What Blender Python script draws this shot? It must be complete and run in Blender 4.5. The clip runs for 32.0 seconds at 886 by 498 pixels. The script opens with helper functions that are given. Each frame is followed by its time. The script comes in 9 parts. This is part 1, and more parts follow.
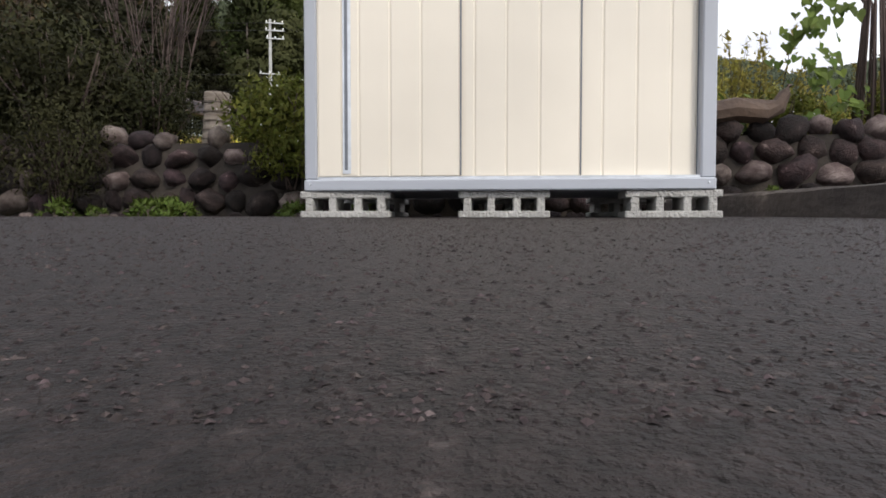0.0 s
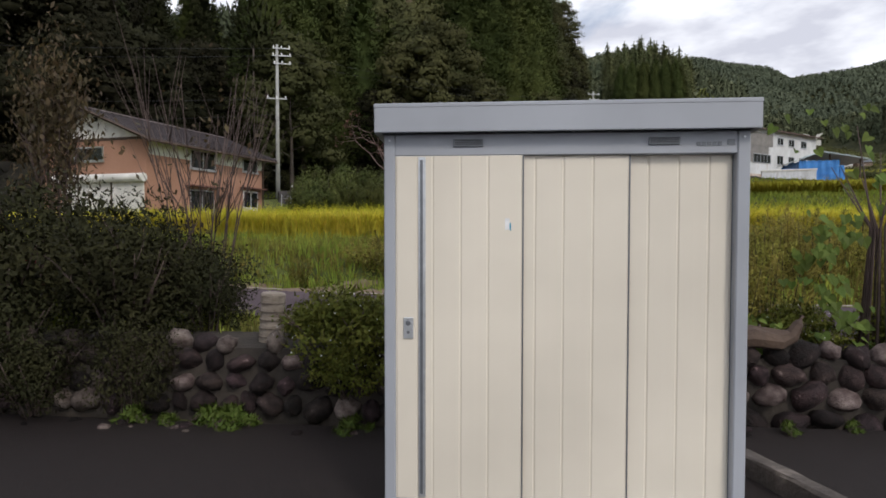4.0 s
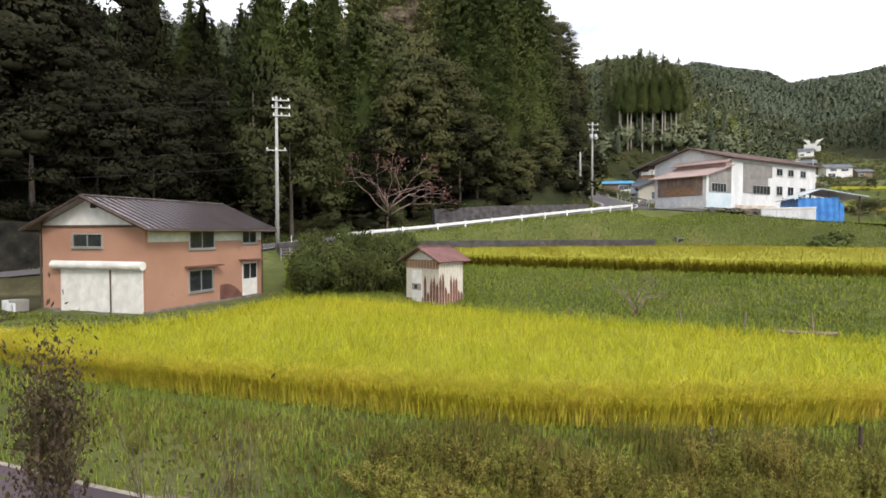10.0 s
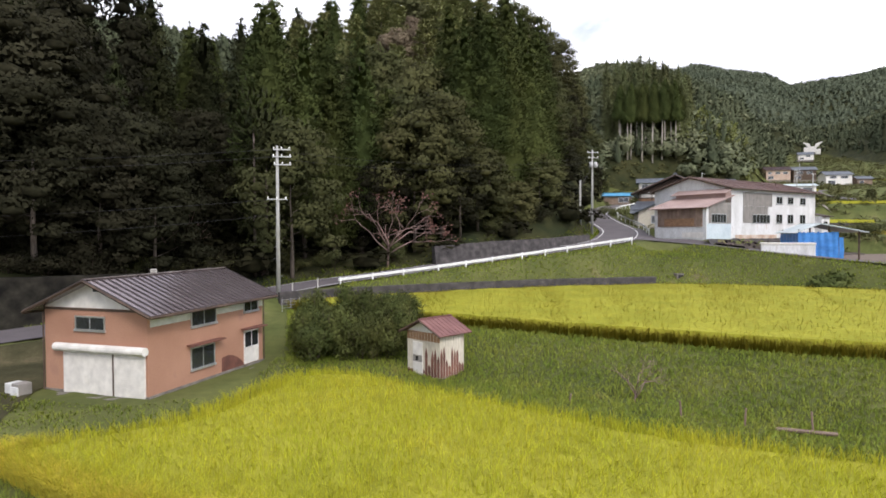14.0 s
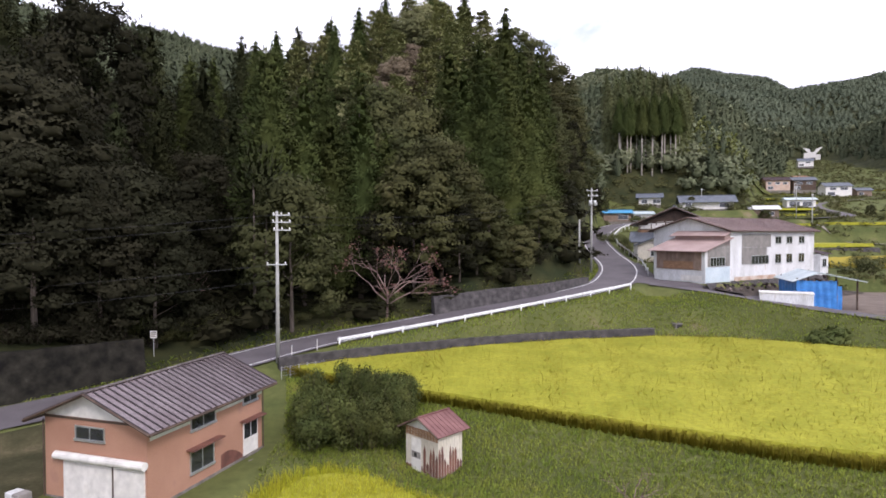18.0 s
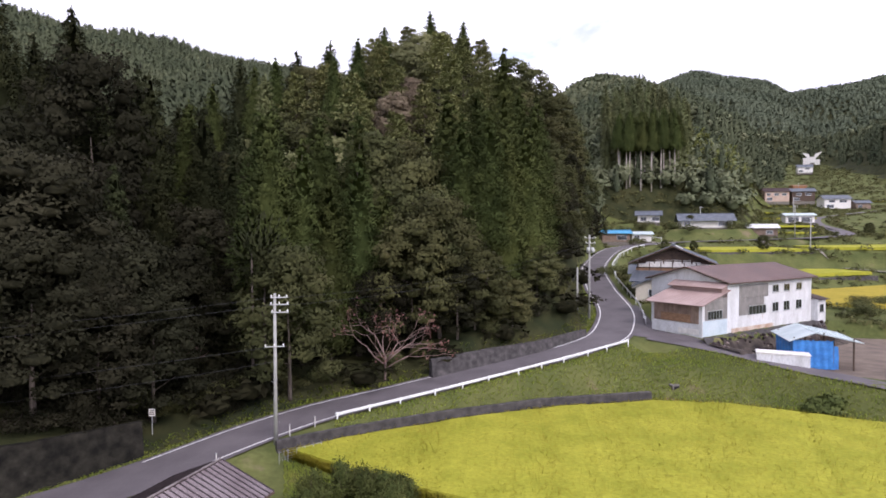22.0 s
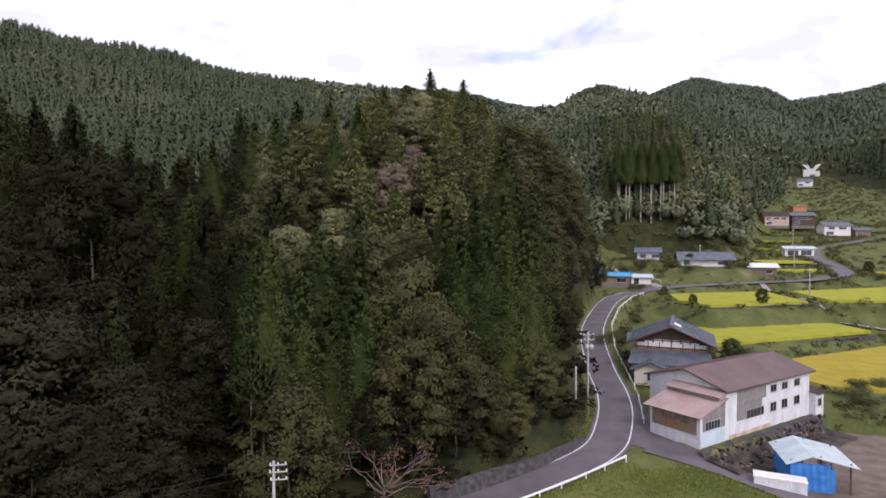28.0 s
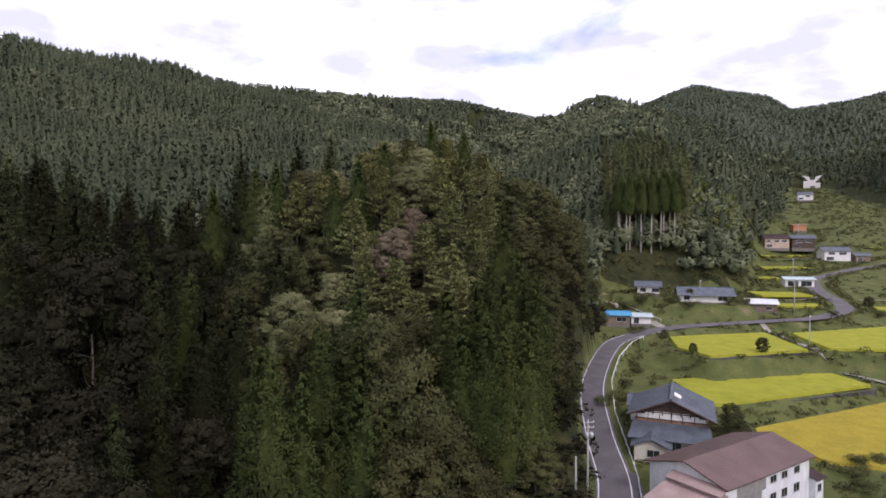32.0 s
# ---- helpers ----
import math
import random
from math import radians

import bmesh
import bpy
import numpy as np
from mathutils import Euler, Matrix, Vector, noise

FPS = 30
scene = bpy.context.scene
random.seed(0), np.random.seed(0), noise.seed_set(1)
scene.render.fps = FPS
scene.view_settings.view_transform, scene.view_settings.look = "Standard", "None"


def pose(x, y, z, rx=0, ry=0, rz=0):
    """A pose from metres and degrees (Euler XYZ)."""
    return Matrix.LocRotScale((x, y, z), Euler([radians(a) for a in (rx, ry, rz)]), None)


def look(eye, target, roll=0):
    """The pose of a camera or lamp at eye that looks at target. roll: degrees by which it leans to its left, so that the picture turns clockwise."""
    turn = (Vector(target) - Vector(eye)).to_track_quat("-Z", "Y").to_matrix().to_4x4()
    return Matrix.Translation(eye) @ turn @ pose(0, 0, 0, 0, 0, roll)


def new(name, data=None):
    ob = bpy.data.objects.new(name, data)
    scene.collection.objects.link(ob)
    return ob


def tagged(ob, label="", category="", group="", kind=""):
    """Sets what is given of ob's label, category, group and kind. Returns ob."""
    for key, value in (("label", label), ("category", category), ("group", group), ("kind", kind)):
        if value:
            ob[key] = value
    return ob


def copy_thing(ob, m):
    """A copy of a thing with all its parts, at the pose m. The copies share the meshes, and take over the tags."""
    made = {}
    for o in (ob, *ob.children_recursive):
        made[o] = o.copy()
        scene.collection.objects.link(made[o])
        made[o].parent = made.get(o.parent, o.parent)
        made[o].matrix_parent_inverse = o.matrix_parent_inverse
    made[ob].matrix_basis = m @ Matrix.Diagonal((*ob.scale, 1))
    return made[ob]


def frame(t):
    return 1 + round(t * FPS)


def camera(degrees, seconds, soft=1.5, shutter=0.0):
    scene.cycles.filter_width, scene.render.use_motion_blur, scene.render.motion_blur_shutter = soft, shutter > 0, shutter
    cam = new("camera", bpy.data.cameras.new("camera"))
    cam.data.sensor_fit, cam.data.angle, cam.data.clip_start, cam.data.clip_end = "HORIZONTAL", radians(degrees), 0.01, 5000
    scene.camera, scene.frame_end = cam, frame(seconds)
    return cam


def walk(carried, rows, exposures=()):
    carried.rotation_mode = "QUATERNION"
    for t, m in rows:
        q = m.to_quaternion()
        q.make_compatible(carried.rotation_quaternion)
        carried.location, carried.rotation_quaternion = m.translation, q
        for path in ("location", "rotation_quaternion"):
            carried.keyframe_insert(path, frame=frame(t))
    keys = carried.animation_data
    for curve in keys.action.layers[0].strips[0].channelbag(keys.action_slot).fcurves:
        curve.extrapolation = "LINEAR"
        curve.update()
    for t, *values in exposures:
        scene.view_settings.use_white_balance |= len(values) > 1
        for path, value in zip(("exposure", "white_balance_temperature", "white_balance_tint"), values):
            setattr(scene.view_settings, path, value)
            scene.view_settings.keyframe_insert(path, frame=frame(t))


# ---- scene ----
cam = camera(72.0, 32.0, soft=1.7)
METRES, EYE, TILT, LEAN, TURN = 45.0, 0.06, -2.2, 0.0, 0.0
ROWS = [
    (0.0, 0.0, 0.0, 0.0, 0.0, 0.0, -0.0),
    (0.5, -0.0015, -0.0012, 0.0045, 0.01, -0.04, -0.0),
    (1.0, -0.0021, -0.0019, 0.0144, 0.02, -0.1, -0.03),
    (1.5, -0.0027, -0.003, 0.0243, -0.0, -0.02, -0.04),
    (2.0, -0.0031, -0.0046, 0.0256, -0.0, 0.05, -0.05),
    (2.5, -0.0043, -0.0068, 0.0248, 0.05, 0.11, -0.04),
    (3.0, -0.0053, -0.008, 0.0269, 0.07, 0.16, -0.06),
    (3.5, -0.0063, -0.0086, 0.0303, 0.08, 0.23, -0.04),
    (4.0, -0.0068, -0.0088, 0.0341, 0.09, 0.28, -0.05),
    (4.5, -0.007, -0.0087, 0.0385, 0.08, 0.32, -0.04),
    (6.5, -0.0061, -0.009, 0.0603, 0.12, 0.46, 0.02),
    (7.0, -0.0056, -0.0091, 0.0666, 0.11, 0.49, 0.01),
    (7.5, -0.0052, -0.0093, 0.0734, 0.11, 0.52, 0.0),
    (8.0, -0.005, -0.0095, 0.0806, 0.11, 0.54, 0.01),
    (8.5, -0.0049, -0.0095, 0.0885, 0.12, 0.56, 0.01),
    (9.0, -0.0048, -0.0097, 0.097, 0.12, 0.56, 0.02),
    (9.5, -0.005, -0.01, 0.1058, 0.11, 0.58, 0.04),
    (10.0, -0.0052, -0.0097, 0.115, 0.12, 0.6, 0.07),
    (10.5, -0.0054, -0.01, 0.1245, 0.12, 0.61, 0.1),
    (11.0, -0.0055, -0.0104, 0.1341, 0.12, 0.62, 0.1),
    (11.5, -0.0057, -0.0107, 0.1436, 0.12, 0.62, 0.11),
    (12.0, -0.0057, -0.0113, 0.1531, 0.11, 0.65, 0.14),
    (12.5, -0.0057, -0.0116, 0.1627, 0.11, 0.65, 0.17),
    (13.0, -0.0057, -0.0122, 0.1727, 0.12, 0.66, 0.17),
    (13.5, -0.0058, -0.0126, 0.1836, 0.12, 0.67, 0.19),
    (14.0, -0.0059, -0.0131, 0.1958, 0.13, 0.68, 0.2),
    (14.5, -0.006, -0.0138, 0.2086, 0.13, 0.69, 0.2),
    (16.5, -0.0052, -0.0161, 0.2637, 0.13, 0.71, 0.08),
    (17.0, -0.005, -0.0165, 0.2775, 0.13, 0.73, 0.08),
    (17.5, -0.0046, -0.017, 0.2917, 0.13, 0.74, 0.08),
    (18.0, -0.0042, -0.0177, 0.3063, 0.12, 0.75, 0.07),
    (18.5, -0.0038, -0.0182, 0.3211, 0.13, 0.76, 0.09),
    (19.0, -0.0035, -0.019, 0.3367, 0.13, 0.75, 0.09),
    (19.5, -0.0031, -0.0198, 0.3534, 0.12, 0.74, 0.09),
    (20.0, -0.0026, -0.0202, 0.3711, 0.11, 0.73, 0.08),
    (20.5, -0.0021, -0.0214, 0.3896, 0.09, 0.72, 0.08),
    (21.0, -0.0014, -0.0219, 0.4082, 0.08, 0.72, 0.07),
    (21.5, -0.0003, -0.023, 0.4272, 0.09, 0.74, 0.07),
    (22.0, 0.0002, -0.0238, 0.4469, 0.09, 0.75, 0.06),
    (22.5, 0.001, -0.0245, 0.4673, 0.09, 0.74, 0.04),
    (23.0, 0.0015, -0.0255, 0.488, 0.09, 0.74, 0.02),
    (23.5, 0.0013, -0.0269, 0.5088, 0.09, 0.75, 0.0),
    (24.0, 0.0009, -0.0281, 0.5299, 0.09, 0.75, -0.02),
    (24.5, 0.0004, -0.0291, 0.5517, 0.1, 0.75, -0.04),
    (25.0, -0.0002, -0.0293, 0.5747, 0.11, 0.73, -0.04),
    (25.5, 0.0006, -0.0295, 0.5989, 0.11, 0.74, -0.07),
    (27.5, 0.0035, -0.0323, 0.7065, 0.11, 0.78, -0.07),
    (28.0, 0.0032, -0.0334, 0.7352, 0.1, 0.81, -0.07),
    (28.5, 0.0032, -0.0344, 0.7649, 0.09, 0.83, -0.07),
    (29.0, 0.0038, -0.0348, 0.796, 0.08, 0.84, -0.1),
    (29.5, 0.0036, -0.0354, 0.828, 0.08, 0.86, -0.12),
    (30.0, 0.003, -0.0362, 0.8605, 0.09, 0.88, -0.14),
    (30.5, 0.0026, -0.0369, 0.8936, 0.09, 0.91, -0.17),
    (31.0, 0.0022, -0.0374, 0.927, 0.09, 0.9, -0.21),
    (31.5, 0.0017, -0.0378, 0.9606, 0.1, 0.91, -0.24),
    (32.0, 0.0017, -0.0384, 0.9938, 0.11, 0.93, -0.25),
]
walk(cam, [(t, pose(0, 0, EYE, TILT, LEAN, TURN) @ pose(METRES * x, METRES * y, METRES * z, 90 + pitch, roll, yaw)) for t, x, y, z, yaw, pitch, roll in ROWS],
     exposures=((0.0, 0.5, 6450, 10), (1.0, 0.28, 6450, 10), (2.0, -0.16, 6400, 10), (3.0, -0.08, 6400, 10), (4.5, 0.06, 6400, 10), (6.5, 0.72, 6450, 10), (10.0, 0.78, 6550, 9), (14.0, 0.66, 6400, 13), (20.0, 0.7, 6120, 22), (26.0, 0.5, 6120, 23), (32.0, 0.3, 6150, 22)))

# ---- world, sun ----
world = bpy.data.worlds.new("sky")
scene.world = world
world.use_nodes = True
SUN_EL, SUN_AZ = 40.0, 152.0  # azimuth clockwise from +y


def world_nodes():
    nt = world.node_tree
    n, l = nt.nodes, nt.links
    n.clear()
    out = n.new("ShaderNodeOutputWorld")
    bg = n.new("ShaderNodeBackground")
    bg.inputs[1].default_value = 0.13
    sky = n.new("ShaderNodeTexSky")
    sky.sky_type, sky.sun_disc = "NISHITA", False
    sky.sun_elevation, sky.sun_rotation = radians(SUN_EL), radians(SUN_AZ)
    sky.air_density, sky.dust_density, sky.ozone_density = 1.0, 1.5, 1.0
    tc = n.new("ShaderNodeTexCoord")
    mp = n.new("ShaderNodeMapping")
    mp.inputs["Scale"].default_value = (1.0, 1.0, 2.6)
    nz = n.new("ShaderNodeTexNoise")
    nz.inputs["Scale"].default_value, nz.inputs["Detail"].default_value = 3.2, 7
    nz.inputs["Roughness"].default_value, nz.inputs["Distortion"].default_value = 0.55, 0.3
    ramp = n.new("ShaderNodeValToRGB")
    ramp.color_ramp.elements[0].position, ramp.color_ramp.elements[1].position = 0.26, 0.46
    nz2 = n.new("ShaderNodeTexNoise")
    nz2.inputs["Scale"].default_value, nz2.inputs["Detail"].default_value = 5.5, 5
    ramp2 = n.new("ShaderNodeValToRGB")
    ramp2.color_ramp.elements[0].position, ramp2.color_ramp.elements[1].position = 0.4, 0.66
    ramp2.color_ramp.elements[0].color = (5.4, 5.5, 6.2, 1)
    ramp2.color_ramp.elements[1].color = (10.4, 10.5, 10.8, 1)
    mix = n.new("ShaderNodeMix")
    mix.data_type = "RGBA"
    l.new(tc.outputs["Generated"], mp.inputs[0])
    l.new(mp.outputs[0], nz.inputs["Vector"])
    l.new(mp.outputs[0], nz2.inputs["Vector"])
    l.new(nz.outputs["Fac"], ramp.inputs[0])
    l.new(nz2.outputs["Fac"], ramp2.inputs[0])
    l.new(ramp.outputs[0], mix.inputs[0])
    l.new(sky.outputs[0], mix.inputs[6])
    l.new(ramp2.outputs[0], mix.inputs[7])
    l.new(mix.outputs[2], bg.inputs[0])
    l.new(bg.outputs[0], out.inputs[0])


world_nodes()
sun = new("sun", bpy.data.lights.new("sun", "SUN"))
sun.data.energy, sun.data.angle, sun.data.color = 1.4, radians(12), (1.0, 0.93, 0.84)
sa, se = radians(SUN_AZ), radians(SUN_EL)
sun.matrix_world = look((math.sin(sa) * math.cos(se) * 90, math.cos(sa) * math.cos(se) * 90, math.sin(se) * 90), (0, 0, 0))

# ---- materials ----
def paint(name, a, b, scale=3.0, rough=0.7, metal=0.0, bump=0.0, fine=40.0, detail=5, c=None, vary=0.0, island=0.0, stretch=(1, 1, 1), spec=0.5, thin=0.0, coords="Object"):
    """Two tones by a large noise, a finer noise over it, relief, and a change from piece to piece."""
    m = bpy.data.materials.new(name)
    m.use_nodes = True
    n, l = m.node_tree.nodes, m.node_tree.links
    p = n["Principled BSDF"]
    p.inputs["Roughness"].default_value, p.inputs["Metallic"].default_value = rough, metal
    p.inputs["Specular IOR Level"].default_value = spec
    tc = n.new("ShaderNodeTexCoord")
    mp = n.new("ShaderNodeMapping")
    mp.inputs["Scale"].default_value = stretch
    l.new(tc.outputs[coords], mp.inputs[0])
    big = n.new("ShaderNodeTexNoise")
    big.inputs["Scale"].default_value, big.inputs["Detail"].default_value = scale, detail
    l.new(mp.outputs[0], big.inputs["Vector"])
    r = n.new("ShaderNodeValToRGB")
    e = r.color_ramp.elements
    e[0].position, e[1].position = 0.34, 0.66
    e[0].color, e[1].color = (*a, 1), (*b, 1)
    if c:
        x = e.new(0.76)
        x.color = (*c, 1)
    l.new(big.outputs["Fac"], r.inputs[0])
    col = r.outputs[0]
    small = n.new("ShaderNodeTexNoise")
    small.inputs["Scale"].default_value, small.inputs["Detail"].default_value = fine, 4
    l.new(mp.outputs[0], small.inputs["Vector"])
    hs = n.new("ShaderNodeHueSaturation")
    l.new(col, hs.inputs["Color"])
    mr = n.new("ShaderNodeMapRange")
    mr.inputs[1].default_value, mr.inputs[2].default_value = 0.3, 0.7
    mr.inputs[3].default_value, mr.inputs[4].default_value = 0.86, 1.14
    l.new(small.outputs["Fac"], mr.inputs[0])
    val = mr.outputs[0]
    for amount, node, socket in ((vary, "ShaderNodeObjectInfo", "Random"), (island, "ShaderNodeNewGeometry", "Random Per Island")):
        if amount:
            o = n.new(node)
            q = n.new("ShaderNodeMapRange")
            q.inputs[3].default_value, q.inputs[4].default_value = 1 - amount, 1 + amount
            l.new(o.outputs[socket], q.inputs[0])
            k = n.new("ShaderNodeMath")
            k.operation = "MULTIPLY"
            l.new(val, k.inputs[0])
            l.new(q.outputs[0], k.inputs[1])
            val = k.outputs[0]
            if amount > 0.15 and not hs.inputs["Hue"].is_linked:
                q2 = n.new("ShaderNodeMapRange")
                q2.inputs[3].default_value, q2.inputs[4].default_value = 0.5 - amount * 0.08, 0.5 + amount * 0.02
                w = n.new("ShaderNodeMath")
                w.operation = "FRACT"
                w2 = n.new("ShaderNodeMath")
                w2.operation = "MULTIPLY"
                w2.inputs[1].default_value = 7.3
                l.new(o.outputs[socket], w2.inputs[0])
                l.new(w2.outputs[0], w.inputs[0])
                l.new(w.outputs[0], q2.inputs[0])
                l.new(q2.outputs[0], hs.inputs["Hue"])
    l.new(val, hs.inputs["Value"])
    l.new(hs.outputs[0], p.inputs["Base Color"])
    if bump:
        bp = n.new("ShaderNodeBump")
        bp.inputs["Strength"].default_value, bp.inputs["Distance"].default_value = min(1.0, bump), 0.02
        l.new(small.outputs["Fac"], bp.inputs["Height"])
        l.new(bp.outputs[0], p.inputs["Normal"])
    if thin:
        out = n["Material Output"]
        tr = n.new("ShaderNodeBsdfTranslucent")
        l.new(hs.outputs[0], tr.inputs[0])
        mx = n.new("ShaderNodeMixShader")
        mx.inputs[0].default_value = thin
        l.new(p.outputs[0], mx.inputs[1])
        l.new(tr.outputs[0], mx.inputs[2])
        l.new(mx.outputs[0], out.inputs[0])
    return m


def plain(name, a, rough=0.5, metal=0.0, spec=0.5):
    return paint(name, tuple(v * 0.93 for v in a), tuple(min(1, v * 1.06) for v in a), 2.0, rough, metal, 0.0, 25.0, spec=spec)


M = {}
M["asphalt"] = paint("asphalt", (0.011, 0.0077, 0.0074), (0.033, 0.0236, 0.0224), 80, 0.6, 0, 0.9, 260, c=(0.09, 0.07, 0.065), spec=0.32)
M["lane"] = paint("lane_asphalt", (0.06, 0.044, 0.052), (0.095, 0.07, 0.08), 0.7, 0.85, 0, 0.4, 40, spec=0.2)
M["road"] = paint("road_asphalt", (0.086, 0.075, 0.081), (0.122, 0.107, 0.114), 0.35, 0.85, 0, 0.3, 18, c=(0.128, 0.112, 0.115))
M["line"] = paint("road_paint", (0.55, 0.55, 0.54), (0.8, 0.8, 0.79), 2.0, 0.6, 0, 0, 20)
M["ground"] = paint("grassy_soil", (0.07, 0.085, 0.027), (0.115, 0.124, 0.042), 0.22, 0.95, 0, 0.9, 2.2, c=(0.19, 0.15, 0.095), detail=9, spec=0.1)
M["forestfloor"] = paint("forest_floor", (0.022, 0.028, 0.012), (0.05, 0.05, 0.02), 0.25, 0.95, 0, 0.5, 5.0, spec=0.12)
M["soil"] = paint("dry_soil", (0.13, 0.088, 0.06), (0.21, 0.155, 0.11), 0.8, 0.95, 0, 0.5, 14)
M["concrete"] = paint("old_concrete", (0.11, 0.1, 0.088), (0.22, 0.2, 0.18), 2.2, 0.9, 0, 0.4, 30, c=(0.3, 0.28, 0.25))
M["darkwall"] = paint("dark_masonry", (0.03, 0.028, 0.028), (0.08, 0.072, 0.072), 1.6, 0.9, 0, 0.9, 4.5, c=(0.12, 0.11, 0.105))
M["rice"] = paint("ripe_rice", (0.4, 0.43, 0.024), (0.5, 0.495, 0.034), 0.25, 0.75, 0, 0.0, 1.4, c=(0.5, 0.4, 0.055), island=0.22, thin=0.38, spec=0.12)
M["rice_gold"] = paint("golden_rice_ears", (0.6, 0.57, 0.065), (0.7, 0.64, 0.09), 0.6, 0.75, 0, 0.0, 3, c=(0.62, 0.52, 0.11), island=0.3, thin=0.55, spec=0.12)
M["rice_ripe"] = paint("riper_rice", (0.235, 0.207, 0.02), (0.28, 0.238, 0.026), 0.2, 0.75, 0, 0.0, 1.0, c=(0.3, 0.225, 0.036), island=0.1, thin=0.38, spec=0.12)
M["ricebed"] = paint("rice_depth", (0.245, 0.252, 0.026), (0.32, 0.31, 0.036), 0.3, 0.9, 0, 1.0, 3.5, detail=8, spec=0.1)
M["ricebed_gold"] = paint("golden_rice", (0.27, 0.22, 0.028), (0.345, 0.27, 0.036), 0.3, 0.9, 0, 1.0, 3.5, detail=8, spec=0.1)
M["grass"] = paint("grass_blades", (0.19, 0.27, 0.04), (0.28, 0.335, 0.06), 0.5, 0.8, 0, 0, 3.0, c=(0.31, 0.255, 0.1), island=0.35, thin=0.38, spec=0.12)
M["cedar"] = paint("cedar_foliage", (0.046, 0.063, 0.021), (0.073, 0.091, 0.029), 0.35, 0.85, 0, 0, 3.0, vary=0.28, island=0.05, thin=0.12, spec=0.04)
# Darker cedar foliage for the western woods: hillside shade put into the colour.
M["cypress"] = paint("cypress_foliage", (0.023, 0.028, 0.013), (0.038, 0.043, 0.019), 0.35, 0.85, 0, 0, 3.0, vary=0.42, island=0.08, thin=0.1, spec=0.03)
M["broad"] = paint("broadleaf_foliage", (0.049, 0.055, 0.022), (0.083, 0.086, 0.034), 0.3, 0.8, 0, 0, 3.0, c=(0.095, 0.088, 0.04), vary=0.28, island=0.08, thin=0.15, spec=0.1)
M["pine"] = paint("pine_foliage", (0.15, 0.167, 0.066), (0.215, 0.225, 0.09), 0.4, 0.85, 0, 0, 3.0, vary=0.22, island=0.14, thin=0.15, spec=0.1)
# Far foliage is lightened: aerial haze put into the next three colours.
M["farwood"] = paint("hazy_far_foliage", (0.118, 0.136, 0.078), (0.168, 0.182, 0.105), 9, 0.9, 0, 0, 60, island=0.22, spec=0.1, coords="Generated")
M["farcedar"] = paint("hazy_far_cedar_foliage", (0.058, 0.071, 0.041), (0.088, 0.1, 0.057), 9, 0.9, 0, 0, 60, island=0.14, spec=0.1, coords="Generated")
M["hazywood"] = paint("hazy_distant_foliage", (0.082, 0.1, 0.066), (0.104, 0.122, 0.08), 9, 0.9, 0, 0, 60, island=0.06, spec=0.1, coords="Generated")
# Lit copy of the cedar foliage: upper-slope brightness put into the colour.
M["cedar_lit"] = paint("lit_cedar_foliage", (0.085, 0.1, 0.045), (0.13, 0.145, 0.064), 0.35, 0.85, 0, 0, 3.0, vary=0.28, island=0.08, thin=0.12, spec=0.1)
# Pale olive leaves, with the upper spur's sunlit brightness put into them.
M["pale_leaf"] = paint("pale_olive_foliage", (0.13, 0.143, 0.066), (0.195, 0.2, 0.095), 0.3, 0.8, 0, 0, 3.0, c=(0.2, 0.185, 0.1), vary=0.25, island=0.1, thin=0.15, spec=0.1)
M["rust_leaf"] = paint("rusty_foliage", (0.14, 0.115, 0.075), (0.2, 0.165, 0.11), 0.3, 0.8, 0, 0, 3.0, vary=0.2, island=0.15, thin=0.15, spec=0.1)
M["bark"] = paint("bark", (0.07, 0.055, 0.045), (0.14, 0.115, 0.095), 3, 0.9, 0, 0.6, 16, stretch=(3, 3, 0.5))
M["twig"] = paint("bare_twigs", (0.06, 0.04, 0.036), (0.11, 0.078, 0.068), 3, 0.9, 0, 0.2, 16)
M["cream"] = paint("cream_steel", (0.755, 0.695, 0.59), (0.78, 0.72, 0.61), 0.5, 0.42, 0, 0, 0.7)
M["grey_steel"] = paint("grey_painted_steel", (0.37, 0.39, 0.43), (0.4, 0.42, 0.46), 0.6, 0.45, 0, 0, 0.8)
M["block"] = paint("concrete_block", (0.36, 0.35, 0.33), (0.5, 0.49, 0.46), 7, 0.95, 0, 0.9, 90)
M["dark"] = paint("dark_void", (0.012, 0.012, 0.012), (0.02, 0.019, 0.018), 2, 0.9)
M["stone"] = paint("river_stone", (0.012, 0.0082, 0.0076), (0.042, 0.029, 0.026), 1.4, 0.8, 0, 1.0, 9, c=(0.22, 0.175, 0.155), vary=0.8, spec=0.3)
M["salmon"] = paint("salmon_render", (0.34, 0.18, 0.12), (0.4, 0.222, 0.15), 0.5, 0.9, 0, 0.3, 22, c=(0.31, 0.17, 0.13))
M["roof_brown"] = paint("brown_steel_roof", (0.04, 0.025, 0.026), (0.065, 0.042, 0.043), 0.6, 0.62, 0, 0, 12, c=(0.1, 0.07, 0.068), spec=0.12)
M["roof_seam"] = paint("worn_roof_seams", (0.09, 0.07, 0.068), (0.22, 0.19, 0.185), 1.6, 0.45, 0, 0, 8, c=(0.4, 0.37, 0.36), spec=0.3)
M["roof_red"] = paint("red_rusty_roof", (0.14, 0.062, 0.058), (0.21, 0.102, 0.094), 1.2, 0.55, 0, 0, 12, c=(0.18, 0.105, 0.08), spec=0.3)
